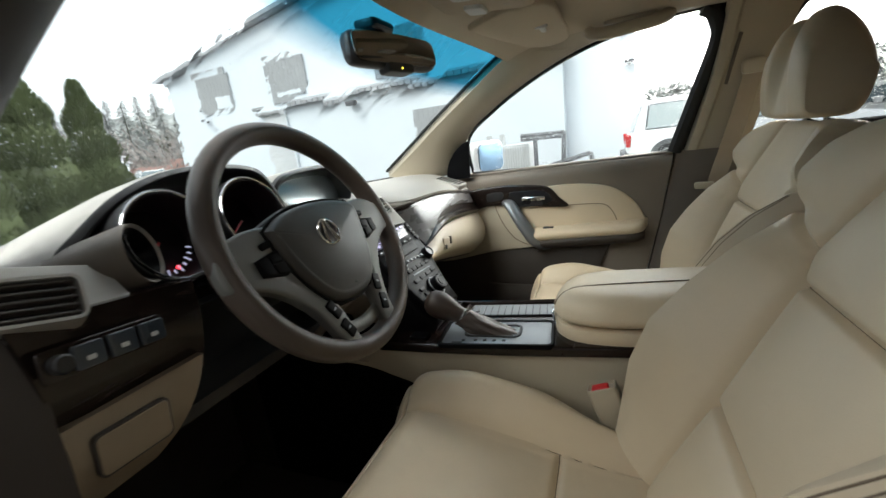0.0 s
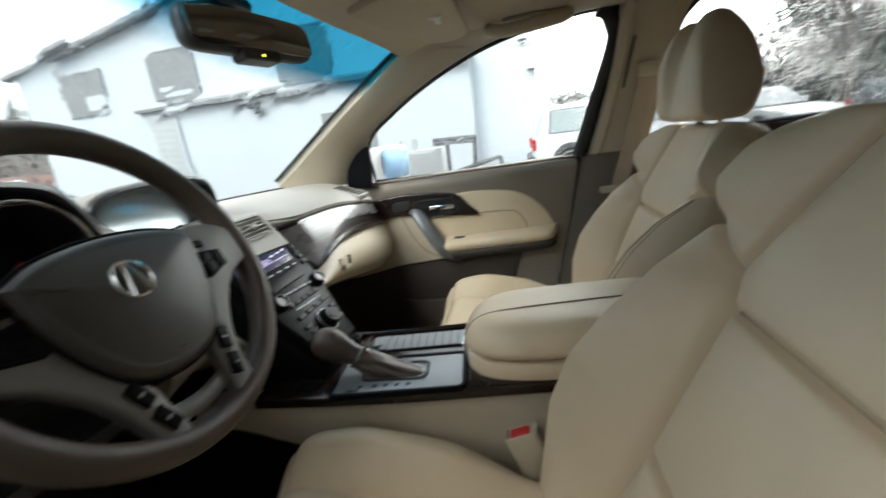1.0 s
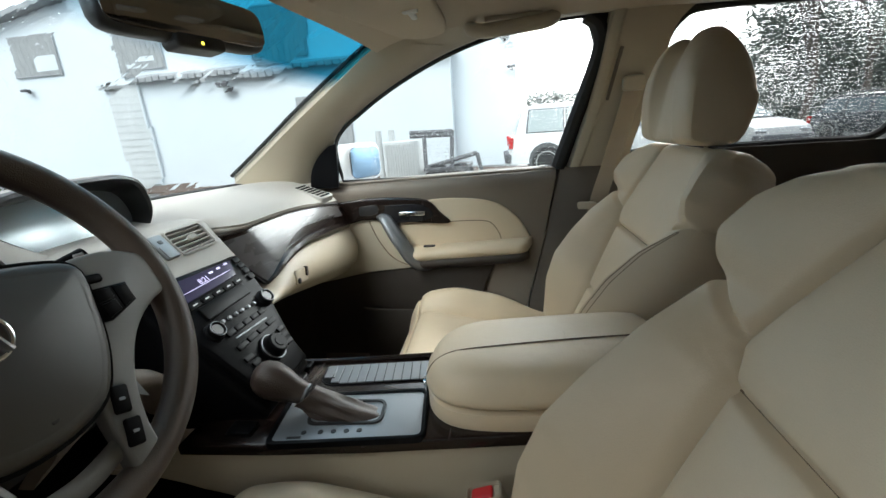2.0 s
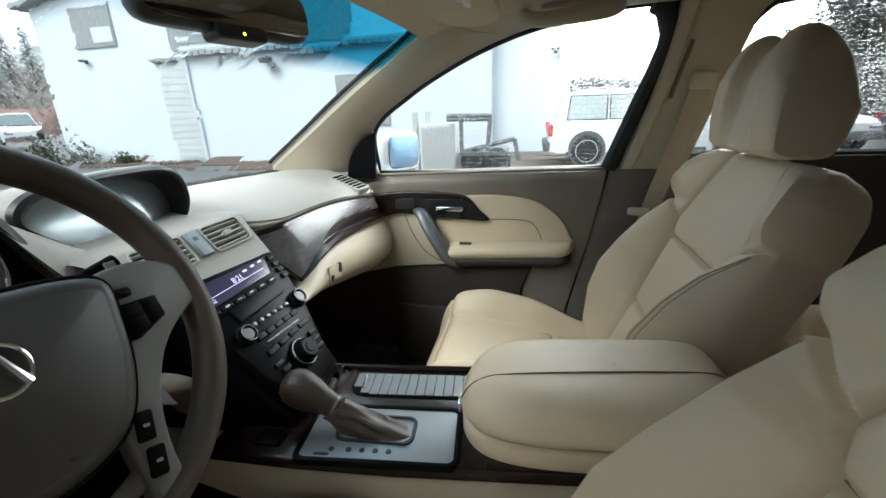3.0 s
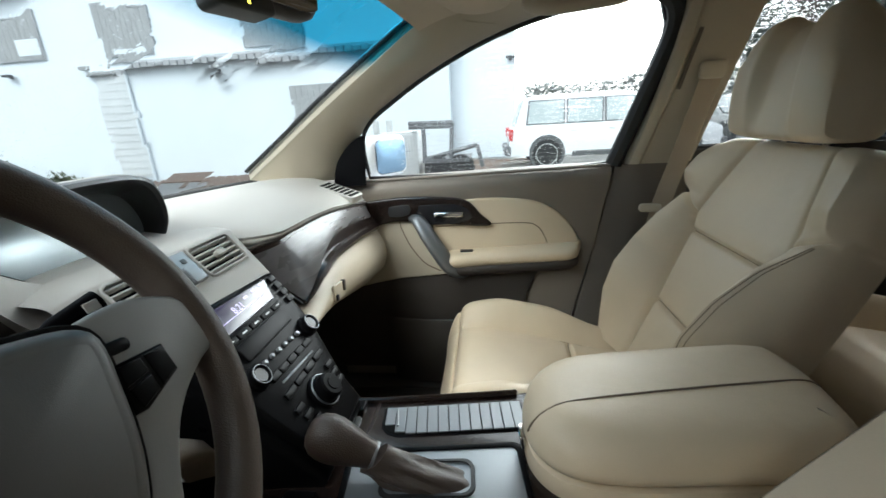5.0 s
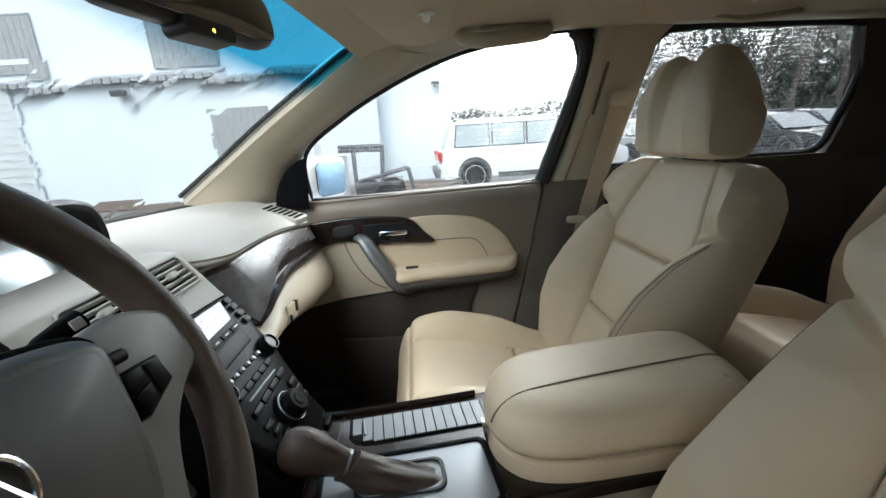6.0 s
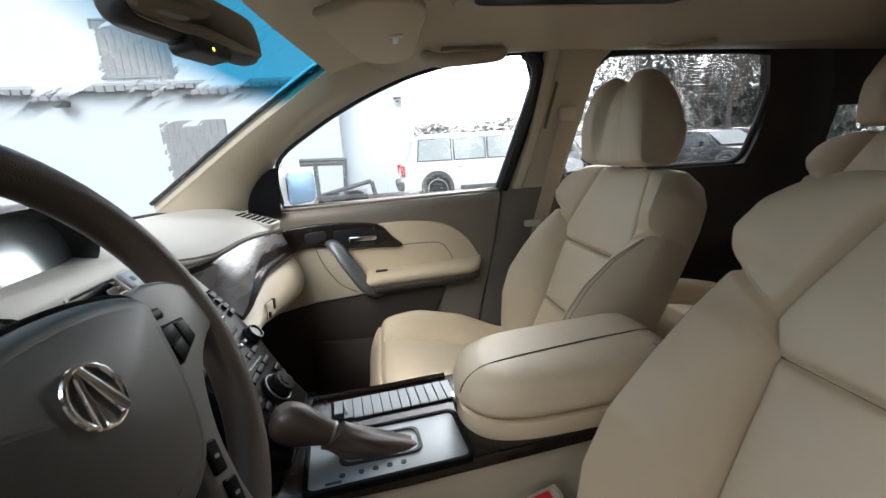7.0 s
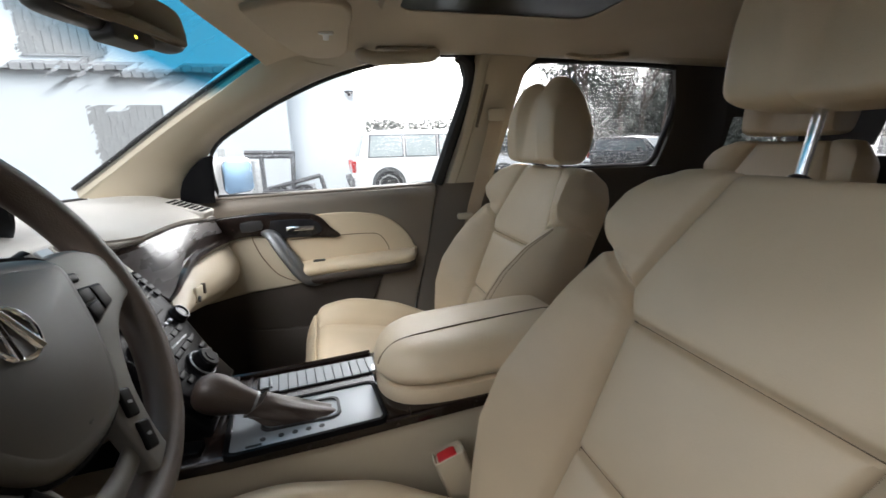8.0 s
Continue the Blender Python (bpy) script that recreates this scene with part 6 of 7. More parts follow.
visor = thing("sun_visor", "folded beige sun visor with a small vanity clip", "sun visor", (0.33, -0.2, 1.55))
vis = [(0.085, -0.112), (0.25, -0.132), (0.40, -0.158), (0.475, -0.182), (0.505, -0.222), (0.492, -0.270), (0.44, -0.298), (0.28, -0.298), (0.085, -0.280)]
loop = [(p.x, p.y) for p in curve([(*q, 0) for q in vis] + [(*vis[0], 0)], 4)][:-1][::-1]
flat = slab(loop, 0, 0.016, 0.007, 4)
part("panel", ([(x, y, 1.534 + z - 0.022 * ease(-0.20, -0.08, y) - 0.10 * max(0, x - 0.36) ** 1.3) for x, y, z in flat[0]], flat[1]), LINER, visor, "beige cloth panel")
part("clip", moved(joined(box(-0.0045, 0.0045, -0.026, 0.012, -0.006, 0.0, 0.002), box(-0.0105, 0.0105, 0.006, 0.014, -0.006, 0.0, 0.002)), Matrix.Translation((0.262, -0.248, 1.534)) @ pose(0, 0, 0, 0, 0, 90) @ Matrix.Scale(1.5, 4)), WHITE_MARK, visor, "pale clip")
grab = thing("grab_handle", "beige grab handle above the passenger window", "grab handle", (0.53, -0.45, 1.57))
gp = curve([(0.596, -0.345, 1.560), (0.558, -0.354, 1.546), (0.540, -0.39, 1.538), (0.536, -0.46, 1.541), (0.544, -0.535, 1.549), (0.590, -0.565, 1.566)], 5)
part("bar", tube(gp, 0.0165, 12, flat=1.1), BEIGE, grab)
part("recess", box(0.556, 0.590, -0.535, -0.385, 1.563, 1.578, 0.008), BEIGE, grab, "shallow finger recess")
grab2 = thing("grab_handle", "beige grab handle above the rear window", "grab handle", (0.53, -1.2, 1.57))
part("bar", tube([(p.x + 0.008, p.y - 0.66, p.z + 0.019) for p in gp], 0.011, 10, flat=0.8), LINER, grab2)
sunroof = thing("sunroof", "dark sunroof glass in a beige frame", "sunroof", (CX, -0.62, 1.58))
part("glass", box(CX - 0.30, CX + 0.28, -0.86, -0.40, 1.583, 1.590, 0.003), PANEL, sunroof, "dark glass panel")
fr = roundrect(0.66, 0.54, 0.05)
fi = roundrect(0.575, 0.455, 0.035)
part("frame", moved(loft([[(*p, 0.0) for p in fr], [(*p, -0.009) for p in inset(fr, 0.008)], [(*p, -0.009) for p in fi], [(*p, 0.006) for p in fi]], caps=False), Matrix.Translation((CX - 0.01, -0.63, 1.590))), LINER, sunroof, "beige frame")
overhead = thing("overhead_console", "beige overhead console with map lights and buttons", "overhead console", (CX, -0.14, 1.56))
part("housing", moved(slab(roundrect(0.20, 0.20, 0.03), -0.020, 0.02, 0.010, 4), Matrix.Translation((CX, -0.170, 1.562)) @ pose(0, 0, 0, 6, 0, 0)), LINER, overhead, "beige housing")
for q in (-0.055, 0.055):
    part("map_light", moved(slab(roundrect(0.055, 0.040, 0.010), -0.026, -0.015, 0.003), Matrix.Translation((CX + q, -0.150, 1.562)) @ pose(0, 0, 0, 6, 0, 0)), WHITE_MARK, overhead, "white map light lens")
    part("button", moved(slab(roundrect(0.022, 0.016, 0.004), -0.025, -0.015, 0.002), Matrix.Translation((CX + q, -0.215, 1.562)) @ pose(0, 0, 0, 6, 0, 0)), BEIGE, overhead)

mirror = thing("rear_view_mirror", "black rear view mirror on the windscreen", "mirror", (-0.04, 0.05, 1.52))
MM = Matrix.Translation((-0.038, 0.008, 1.484)) @ pose(0, 0, 0, 82, 0, -16)
mir_line = [(-0.128, -0.018), (-0.122, 0.026), (-0.06, 0.036), (0.06, 0.036), (0.122, 0.028), (0.130, -0.014), (0.112, -0.034), (0.04, -0.036), (-0.04, -0.036), (-0.112, -0.034)]
mir_loop = [(p.x, p.y) for p in curve([(*q, 0) for q in mir_line] + [(*mir_line[0], 0)], 4)][:-1][::-1]
shell_ob = part("housing", moved(slab(mir_loop, -0.034, 0.0, 0.014, 5), MM), BLACK, mirror, "black housing")
part("glass", moved(slab(inset(mir_loop, 0.006), 0.0, 0.002, 0.001, 2), MM), MIRROR, shell_ob, "dim mirror glass")
part("sensor_pod", moved(slab(roundrect(0.080, 0.020, 0.008), -0.030, 0.003, 0.004), MM @ Matrix.Translation((0.0, -0.036, 0))), BLACK, shell_ob)
part("lamp_dot", moved(lathe([(0, 0.003), (0.0022, 0.003), (0, 0.0042)], 10), MM @ Matrix.Translation((0.0, -0.038, 0))), AMBER, shell_ob, "tiny amber lamp")
part("arm", tube(curve([(-0.038, 0.025, 1.490), (-0.036, 0.040, 1.515), (-0.032, 0.075, 1.535)], 5), 0.012, 10), BLACK, mirror, "black mounting arm")
part("mount", box(-0.075, 0.015, 0.030, 0.085, 1.528, 1.548, 0.008), BLACK, mirror, "black mount on the glass")

# ---- outside: ground, buildings ----
ground = whole("ground", shell(lambda u, v: (-300 + 600 * u, -300 + 600 * v, 0.0), 24, 24, (0, 0, -0.3)), GROUND, "wet grey asphalt yard reaching the horizon", "ground", "structure")


def patch(name, label, cx, cy, rx, ry, z, mat, seed):
    rnd = random.Random(seed)
    pts = [(cx + rx * math.cos(a) * (0.85 + 0.3 * rnd.random()), cy + ry * math.sin(a) * (0.85 + 0.3 * rnd.random())) for a in [2 * math.pi * k / 36 for k in range(36)]]
    return whole(name, slab(pts, 0.001, z, 0.004, 1, low=False), mat, label, "ground", "structure")


patch("dirt_bed", "brown wet dirt along the building", 12.0, 5.5, 1.6, 6.5, 0.03, DIRT, 3)
patch("dirt_bed", "brown wet dirt below the air conditioning unit", 9.2, 0.8, 2.6, 2.8, 0.035, DIRT, 4)
patch("grass_strip", "thin winter grass beside the parked car", 8.2, -2.4, 1.5, 2.8, 0.04, GRASS, 5)
patch("dirt_bed", "weedy dirt edge below the gable wall", 13.2, 15.5, 0.9, 3.2, 0.06, DIRT, 6)

def rise(u, v):
    x, y = 4 + 34 * u, 20 + 36 * v
    q = ease(1.0, 0.45, math.hypot((x - 20) / 14, (y - 36) / 16))
    return x, y, -0.02 + 0.625 * q


whole("rising_yard", shell(rise, 40, 40, (0, 0, -0.2)), GROUND, "wet asphalt rising towards the end of the yard", "ground", "structure")
BX = 13.6
hall = thing("warehouse", "white metal warehouse with a gable end and boarded windows", "building", (BX, 8.0, 0.0))
RIDGE, EAVE, Y0, Y1 = 7.35, 5.70, -1.1, 18.4
gable = [(Y0, 0.0), (Y1, 0.0), (Y1, EAVE), ((Y0 + Y1) / 2, RIDGE), (Y0, EAVE)]
part("wall", loft([[(BX, y, z) for y, z in gable], [(BX + 22, y, z) for y, z in gable]]), SIDING, hall, "white metal siding")
mid = (Y0 + Y1) / 2
part("roof", joined(loft([[(BX - 0.4, mid, RIDGE + 0.02), (BX - 0.4, Y1 + 0.4, EAVE - 0.05), (BX - 0.4, Y1 + 0.4, EAVE + 0.10), (BX - 0.4, mid, RIDGE + 0.18)], [(BX + 22.4, mid, RIDGE + 0.02), (BX + 22.4, Y1 + 0.4, EAVE - 0.05), (BX + 22.4, Y1 + 0.4, EAVE + 0.10), (BX + 22.4, mid, RIDGE + 0.18)]]),
                    loft([[(BX - 0.4, Y0 - 0.4, EAVE - 0.05), (BX - 0.4, mid, RIDGE + 0.02), (BX - 0.4, mid, RIDGE + 0.18), (BX - 0.4, Y0 - 0.4, EAVE + 0.10)], [(BX + 22.4, Y0 - 0.4, EAVE - 0.05), (BX + 22.4, mid, RIDGE + 0.02), (BX + 22.4, mid, RIDGE + 0.18), (BX + 22.4, Y0 - 0.4, EAVE + 0.10)]])), SHINGLE, hall, "grey metal roof edge")


def wall_window(x, y0, y1, z0, z1, mat, boards, label):
    w = part("window", box(x - 0.05, x - 0.005, y0, y1, z0, z1, 0.01, 1), mat, hall, label)
    part("frame", joined(box(x - 0.07, x - 0.01, y0 - 0.06, y0, z0 - 0.06, z1 + 0.06, 0.01, 1), box(x - 0.07, x - 0.01, y1, y1 + 0.06, z0 - 0.06, z1 + 0.06, 0.01, 1), box(x - 0.07, x - 0.01, y0, y1, z1, z1 + 0.06, 0.01, 1), box(x - 0.08, x - 0.01, y0, y1, z0 - 0.06, z0, 0.01, 1)), SHINGLE, w)
    for k in range(boards):
        a = y0 + (y1 - y0) * k / boards
        part("board", box(x - 0.065, x - 0.05, a + 0.002, a + (y1 - y0) / boards - 0.002, z0 + 0.01, z1 - 0.01, 0.004, 1), mat, w)
    return w


w = wall_window(BX, 14.7, 16.5, 4.05, 5.48, FRAME_GREY, 9, "window with grey blinds")
part("white_sheet", box(BX - 0.075, BX - 0.066, 14.72, 15.6, 4.15, 4.65, 0.004, 1), SIDING, w, "white sheet behind the pane")
w = wall_window(BX, 10.72, 12.45, 3.95, 5.45, FRAME_GREY, 9, "window with grey blinds")
part("white_sheet", box(BX - 0.075, BX - 0.066, 11.0, 12.2, 4.15, 4.30, 0.004, 1), SIDING, w, "white bar behind the pane")
wall_window(BX, 5.6, 7.45, 3.9, 5.38, FRAME_GREY, 9, "window with grey blinds")
part("door", joined(box(BX - 0.06, BX, 11.75, 13.15, 0.1, 3.55, 0.02, 1), *[box(BX - 0.075, BX - 0.06, 11.80, 13.10, 0.2 + 0.24 * k, 0.41 + 0.24 * k, 0.01, 1) for k in range(13)]), ROLLER, hall, "pale roller door with horizontal slats")
part("door_header", box(BX - 0.25, BX, 11.5, 13.4, 3.55, 3.66, 0.02, 1), FRAME_GREY, hall, "grey door header")
for y, z in ((16.2, 3.5), (-0.95, 2.9), (-0.75, 3.75)):
    lamp = part("wall_lamp", joined(box(BX - 0.10, BX, y - 0.05, y + 0.05, z - 0.03, z + 0.08, 0.01, 1), box(BX - 0.28, BX - 0.08, y - 0.14, y + 0.14, z + 0.02, z + 0.10, 0.02, 1)), DARK_METAL, hall, "dark floodlight")
EX = 13.0
annex = thing("warehouse_annex", "low white lean-to along the warehouse with a ragged roof edge", "building", (EX, 5.5, 0.0))
part("wall", box(EX, BX - 0.02, 0.9, 11.45, 0.0, 3.42, 0.01, 1), SIDING, annex, "white metal siding")
part("roof", loft([[(EX - 0.25, 0.8, 3.40), (BX, 0.8, 3.62), (BX, 0.8, 3.74), (EX - 0.25, 0.8, 3.50)], [(EX - 0.25, 11.6, 3.40), (BX, 11.6, 3.62), (BX, 11.6, 3.74), (EX - 0.25, 11.6, 3.50)]]), SHINGLE, annex, "grey roof edge")
rnd = random.Random(8)
for k in range(42):
    y = 0.9 + 0.255 * k
    part("roof_tab", box(EX - 0.30, EX - 0.24, y, y + 0.23, 3.36 + 0.05 * rnd.random(), 3.50 + 0.05 * rnd.random(), 0.012, 1), SHINGLE, annex)
w = part("window", box(EX - 0.04, EX - 0.004, 4.15, 5.95, 0.95, 2.55, 0.01, 1), FRAME_GREY, annex, "grey shuttered opening")
for k in range(9):
    part("board", box(EX - 0.055, EX - 0.04, 4.17 + 0.196 * k, 4.362 + 0.196 * k, 0.97, 2.53, 0.004, 1), FRAME_GREY, w)
part("downpipe", tube([(EX - 0.06, 11.35, 3.38), (EX - 0.06, 11.35, 0.1)], 0.045, 10), SIDING, annex, "white downpipe")
part("floodlight", joined(box(EX - 0.16, EX, 8.15, 8.28, 3.10, 3.22, 0.02, 1), box(EX - 0.34, EX - 0.12, 8.0, 8.42, 3.02, 3.18, 0.03, 1)), DARK_METAL, annex, "dark floodlight")

# air conditioner and trailer by the wall
ac = thing("air_conditioner", "grey outdoor air conditioning unit with a louvred front", "air conditioner", (8.9, 1.5, 0.0))
part("cabinet", box(8.5, 9.3, 1.25, 2.05, 0.10, 1.08, 0.03), GREY_METAL, ac, "grey enamel cabinet")
for k in range(13):
    part("louvre", box(8.475, 8.50, 1.30 + 0.055 * k, 1.335 + 0.055 * k, 0.18, 1.02, 0.006, 1), GREY_METAL, ac)
part("foot", box(8.5, 9.3, 1.25, 2.05, 0.03, 0.10, 0.01), DARK_METAL, ac)
for y in (2.10, 1.80):
    whole("vent_pipe", tube([(8.9, y + 0.12, 0.03), (8.9, y + 0.12, 1.33)], 0.07, 10), GREY_METAL, "short grey vent pipe beside the unit", "pipe")
trailer = thing("trailer", "dark steel utility trailer with a raised frame", "trailer", (8.6, 0.7, 0.0))
part("bed", box(8.3, 9.4, 0.15, 1.15, 0.42, 0.50, 0.01, 1), DARK_METAL, trailer, "dark bed")
for a, b in (((8.4, 1.4, 1.24), (8.4, 0.5, 1.22)), ((8.4, 0.5, 1.24), (8.4, 0.55, 0.45)), ((8.4, 1.1, 1.22), (8.4, 1.1, 0.45)), ((8.4, 1.1, 0.50), (8.4, 0.0, 0.75)), ((8.4, 0.1, 0.46), (8.4, 1.4, 0.08)), ((8.4, 0.0, 0.75), (8.4, -0.1, 0.30)), ((8.4, 1.4, 1.17), (8.4, 0.5, 1.15))):
    part("bar", tube([a, b], 0.045, 8), DARK_METAL, trailer)
for y in (0.35, 0.85):
    part("wheel", moved(lathe([(0.0, -0.09), (0.20, -0.09), (0.28, -0.07), (0.29, 0), (0.28, 0.07), (0.20, 0.09), (0.0, 0.09)], 24), Matrix.Translation((8.42, y, 0.29)) @ pose(0, 0, 0, 0, 90, 0)), TYRE, trailer, "black tyre")


# ---- vehicles ----
def vehicle(name, label, m, length, width, height, paint, belt_z, hood_len, tail=0.15, glass=CAR_GLASS, group="parked cars", rails=True):
    """A car; local y runs to its front, its rear at y = 0, x to its right."""
    ob = new(name)
    ob.matrix_basis = m
    tagged(ob, label, "car", group)

    def add(nm, shape, mat, parent=None, lab=""):
        p = part(nm, shape, mat, None, lab)
        p.parent = parent or ob
        return p

    hw = width / 2
    rows = []
    for y, top, w in ((0.0, belt_z - 0.18, 0.90), (0.06, belt_z - 0.03, 0.96), (0.4, belt_z, 1.0), (length * 0.4, belt_z, 1.0), (length - hood_len, belt_z, 1.0), (length - hood_len + 0.3, belt_z - 0.03, 0.99), (length - 0.35, belt_z - 0.10, 0.95), (length - 0.05, belt_z - 0.22, 0.88), (length, belt_z - 0.38, 0.84)):
        rows.append([(-hw * w, y, 0.34), (-hw * w, y, 0.60), (-hw * w * 0.99, y, top - 0.10), (-hw * w * 0.93, y, top), (hw * w * 0.93, y, top), (hw * w * 0.99, y, top - 0.10), (hw * w, y, 0.60), (hw * w, y, 0.34)])
    body = add("body", loft(rows), paint, None, "painted body")
    cab0, cab1 = tail, length - hood_len
    rows = []
    for y, z, w in ((cab0, belt_z - 0.02, 0.90), (cab0 + 0.06, belt_z + 0.30 * (height - belt_z), 0.87), (cab0 + 0.20, height - 0.06, 0.80), (cab0 + 0.45, height, 0.77), (cab1 - 1.1, height, 0.77), (cab1 - 0.75, height - 0.06, 0.79), (cab1 - 0.1, belt_z, 0.88)):
        rows.append([(-hw * 0.93, y if z < height - 0.2 else y, belt_z - 0.04), (-hw * w, y, z - 0.04), (-hw * w * 0.9, y, z), (hw * w * 0.9, y, z), (hw * w, y, z - 0.04), (hw * 0.93, y, belt_z - 0.04)])
    add("cabin", loft(rows), paint, None, "painted roof and pillars")
    span = (cab0 + 0.28, cab1 - 0.62)
    n = 3
    for sx in (-1, 1):
        for k in range(n):
            a = span[0] + (span[1] - span[0]) * k / n + 0.05
            b = span[0] + (span[1] - span[0]) * (k + 1) / n - 0.05
            zt, zb = height - 0.13, belt_z + 0.04
            xb, xt = hw * 0.925, hw * 0.835
            bb = b + (0.28 if k == n - 1 else 0)
            q = [(sx * xb, a - (0.06 if k == 0 else 0), zb), (sx * xb, bb, zb), (sx * xt, b, zt), (sx * xt, a, zt)]
            mid_q = sum((Vector(w) for w in q), Vector()) / 4
            qf = [tuple(mid_q + (Vector(w) - mid_q) * 1.09 + Vector((-sx * 0.006, 0, 0))) for w in q]
            add("window_frame", loft([qf, [(x + sx * 0.010, y, z) for x, y, z in qf]]), DARK_METAL, None, "dark window surround")
            add("side_window", loft([q, [(x + sx * 0.012, y, z) for x, y, z in q]]), glass, None, "reflecting side window")
        for y in (0.17 * length + 0.05, length - 0.19 * length):
            wh = add("wheel", moved(lathe([(0.0, -0.11), (0.25, -0.11), (0.345, -0.09), (0.365, -0.03), (0.365, 0.06), (0.34, 0.11), (0.25, 0.115)], 28), Matrix.Translation((sx * (hw - 0.09), y, 0.365)) @ pose(0, 0, 0, 0, 90 * sx, 0)), TYRE, None, "black tyre")
            add("rim", moved(joined(lathe([(0.0, 0.07), (0.06, 0.10), (0.07, 0.09), (0.21, 0.07), (0.235, 0.118), (0.25, 0.116), (0.25, 0.02)], 28), *[moved(box(-0.022, 0.022, 0.05, 0.22, 0.07, 0.10, 0.005, 1), pose(0, 0, 0, 0, 0, 72 * k)) for k in range(5)]), Matrix.Translation((sx * (hw - 0.09), y, 0.365)) @ pose(0, 0, 0, 0, 90 * sx, 0)), GREY_METAL, wh, "alloy rim")
            add("wheel_arch", moved(lathe([(0.36, -0.02), (0.41, -0.02), (0.41, 0.02), (0.36, 0.02)], 28), Matrix.Translation((sx * (hw + 0.0), y, 0.40)) @ pose(0, 0, 0, 0, 90 * sx, 0)), DARK_METAL, body, "dark wheel arch")
        add("tail_lamp", box(sx * hw * 0.93 - 0.06, sx * hw * 0.93 + 0.06, -0.03, 0.10, belt_z - 0.32, belt_z - 0.05, 0.02, 1), TAIL_RED, None, "red tail lamp")
        add("head_lamp", box(sx * hw * 0.66 - 0.16, sx * hw * 0.66 + 0.16, length - 0.10, length + 0.01, belt_z - 0.42, belt_z - 0.26, 0.03, 1), CHROME, None, "clear head lamp")
        add("sill_moulding", box(sx * hw - 0.02, sx * hw + 0.02, length * 0.30, length * 0.70, 0.30, 0.42, 0.01, 1), DARK_METAL, body, "dark sill")
        add("door_mirror", box(sx * (hw + 0.10) - 0.10, sx * (hw + 0.10) + 0.10, cab1 - 0.62, cab1 - 0.50, belt_z + 0.02, belt_z + 0.18, 0.03, 1), paint, None)
        for k in (1, 2):
            yk = span[0] + (span[1] - span[0]) * k / n
            add("door_handle", box(sx * hw - 0.02, sx * hw + 0.015, yk + 0.10, yk + 0.26, belt_z - 0.15, belt_z - 0.11, 0.006, 1), paint, body)
    add("rear_window", loft([[(-hw * 0.75, cab0 + 0.02, belt_z + 0.05), (hw * 0.75, cab0 + 0.02, belt_z + 0.05), (hw * 0.68, cab0 + 0.17, height - 0.14), (-hw * 0.68, cab0 + 0.17, height - 0.14)], [(-hw * 0.75, cab0 - 0.01, belt_z + 0.05), (hw * 0.75, cab0 - 0.01, belt_z + 0.05), (hw * 0.68, cab0 + 0.14, height - 0.14), (-hw * 0.68, cab0 + 0.14, height - 0.14)]]), glass, None, "dark rear window")
    add("windscreen", loft([[(-hw * 0.80, cab1 - 0.08, belt_z + 0.03), (hw * 0.80, cab1 - 0.08, belt_z + 0.03), (hw * 0.70, cab1 - 0.74, height - 0.09), (-hw * 0.70, cab1 - 0.74, height - 0.09)], [(-hw * 0.80, cab1 - 0.05, belt_z + 0.05), (hw * 0.80, cab1 - 0.05, belt_z + 0.05), (hw * 0.70, cab1 - 0.71, height - 0.07), (-hw * 0.70, cab1 - 0.71, height - 0.07)]]), glass, None, "dark windscreen")
    add("bumper", box(-hw * 0.96, hw * 0.96, -0.12, 0.08, 0.36, 0.58, 0.05), DARK_METAL, body, "dark rear bumper")
    add("bumper", box(-hw * 0.90, hw * 0.90, length - 0.10, length + 0.10, 0.34, 0.56, 0.05), DARK_METAL, body, "dark front bumper")
    if rails:
        add("roof_rack", joined(tube([(-hw * 0.6, cab0 + 0.5, height + 0.05), (-hw * 0.6, cab1 - 1.2, height + 0.05)], 0.02, 8), tube([(hw * 0.6, cab0 + 0.5, height + 0.05), (hw * 0.6, cab1 - 1.2, height + 0.05)], 0.02, 8)), DARK_METAL, None, "dark roof rails")
    return ob


# Sky reflection is put into this glass as a pale base colour.
PALE_GLASS = material("reflection_paled_glass", (0.40, 0.45, 0.45), 0.12, vary=0.1, coat=0.5)
vehicle("sport_utility_vehicle", "white boxy sport utility vehicle parked by the warehouse", pose(10.55, -0.72, 0, 0, 0, 180), 4.75, 1.78, 1.68, CAR_WHITE, 1.02, 1.15, glass=PALE_GLASS, rails=False)
vehicle("pickup_truck", "silver pickup parked at the end of the yard", pose(18.3, 28.6, 0.60, 0, 0, 154), 4.6, 1.8, 1.72, GREY_METAL, 1.05, 1.25)
vehicle("parked_car", "dark car parked below the trees", pose(14.5, -11.0, 0, 0, 0, 95), 4.6, 1.8, 1.45, CAR_DARK, 0.92, 1.2)
vehicle("parked_car", "dark car parked below the trees", pose(17.5, -15.5, 0, 0, 0, 92), 4.6, 1.8, 1.5, CAR_DARK, 0.95, 1.2)
vehicle("parked_car", "grey car parked below the trees", pose(16.0, -7.0, 0, 0, 0, 100), 4.5, 1.8, 1.5, GREY_METAL, 0.95, 1.2)

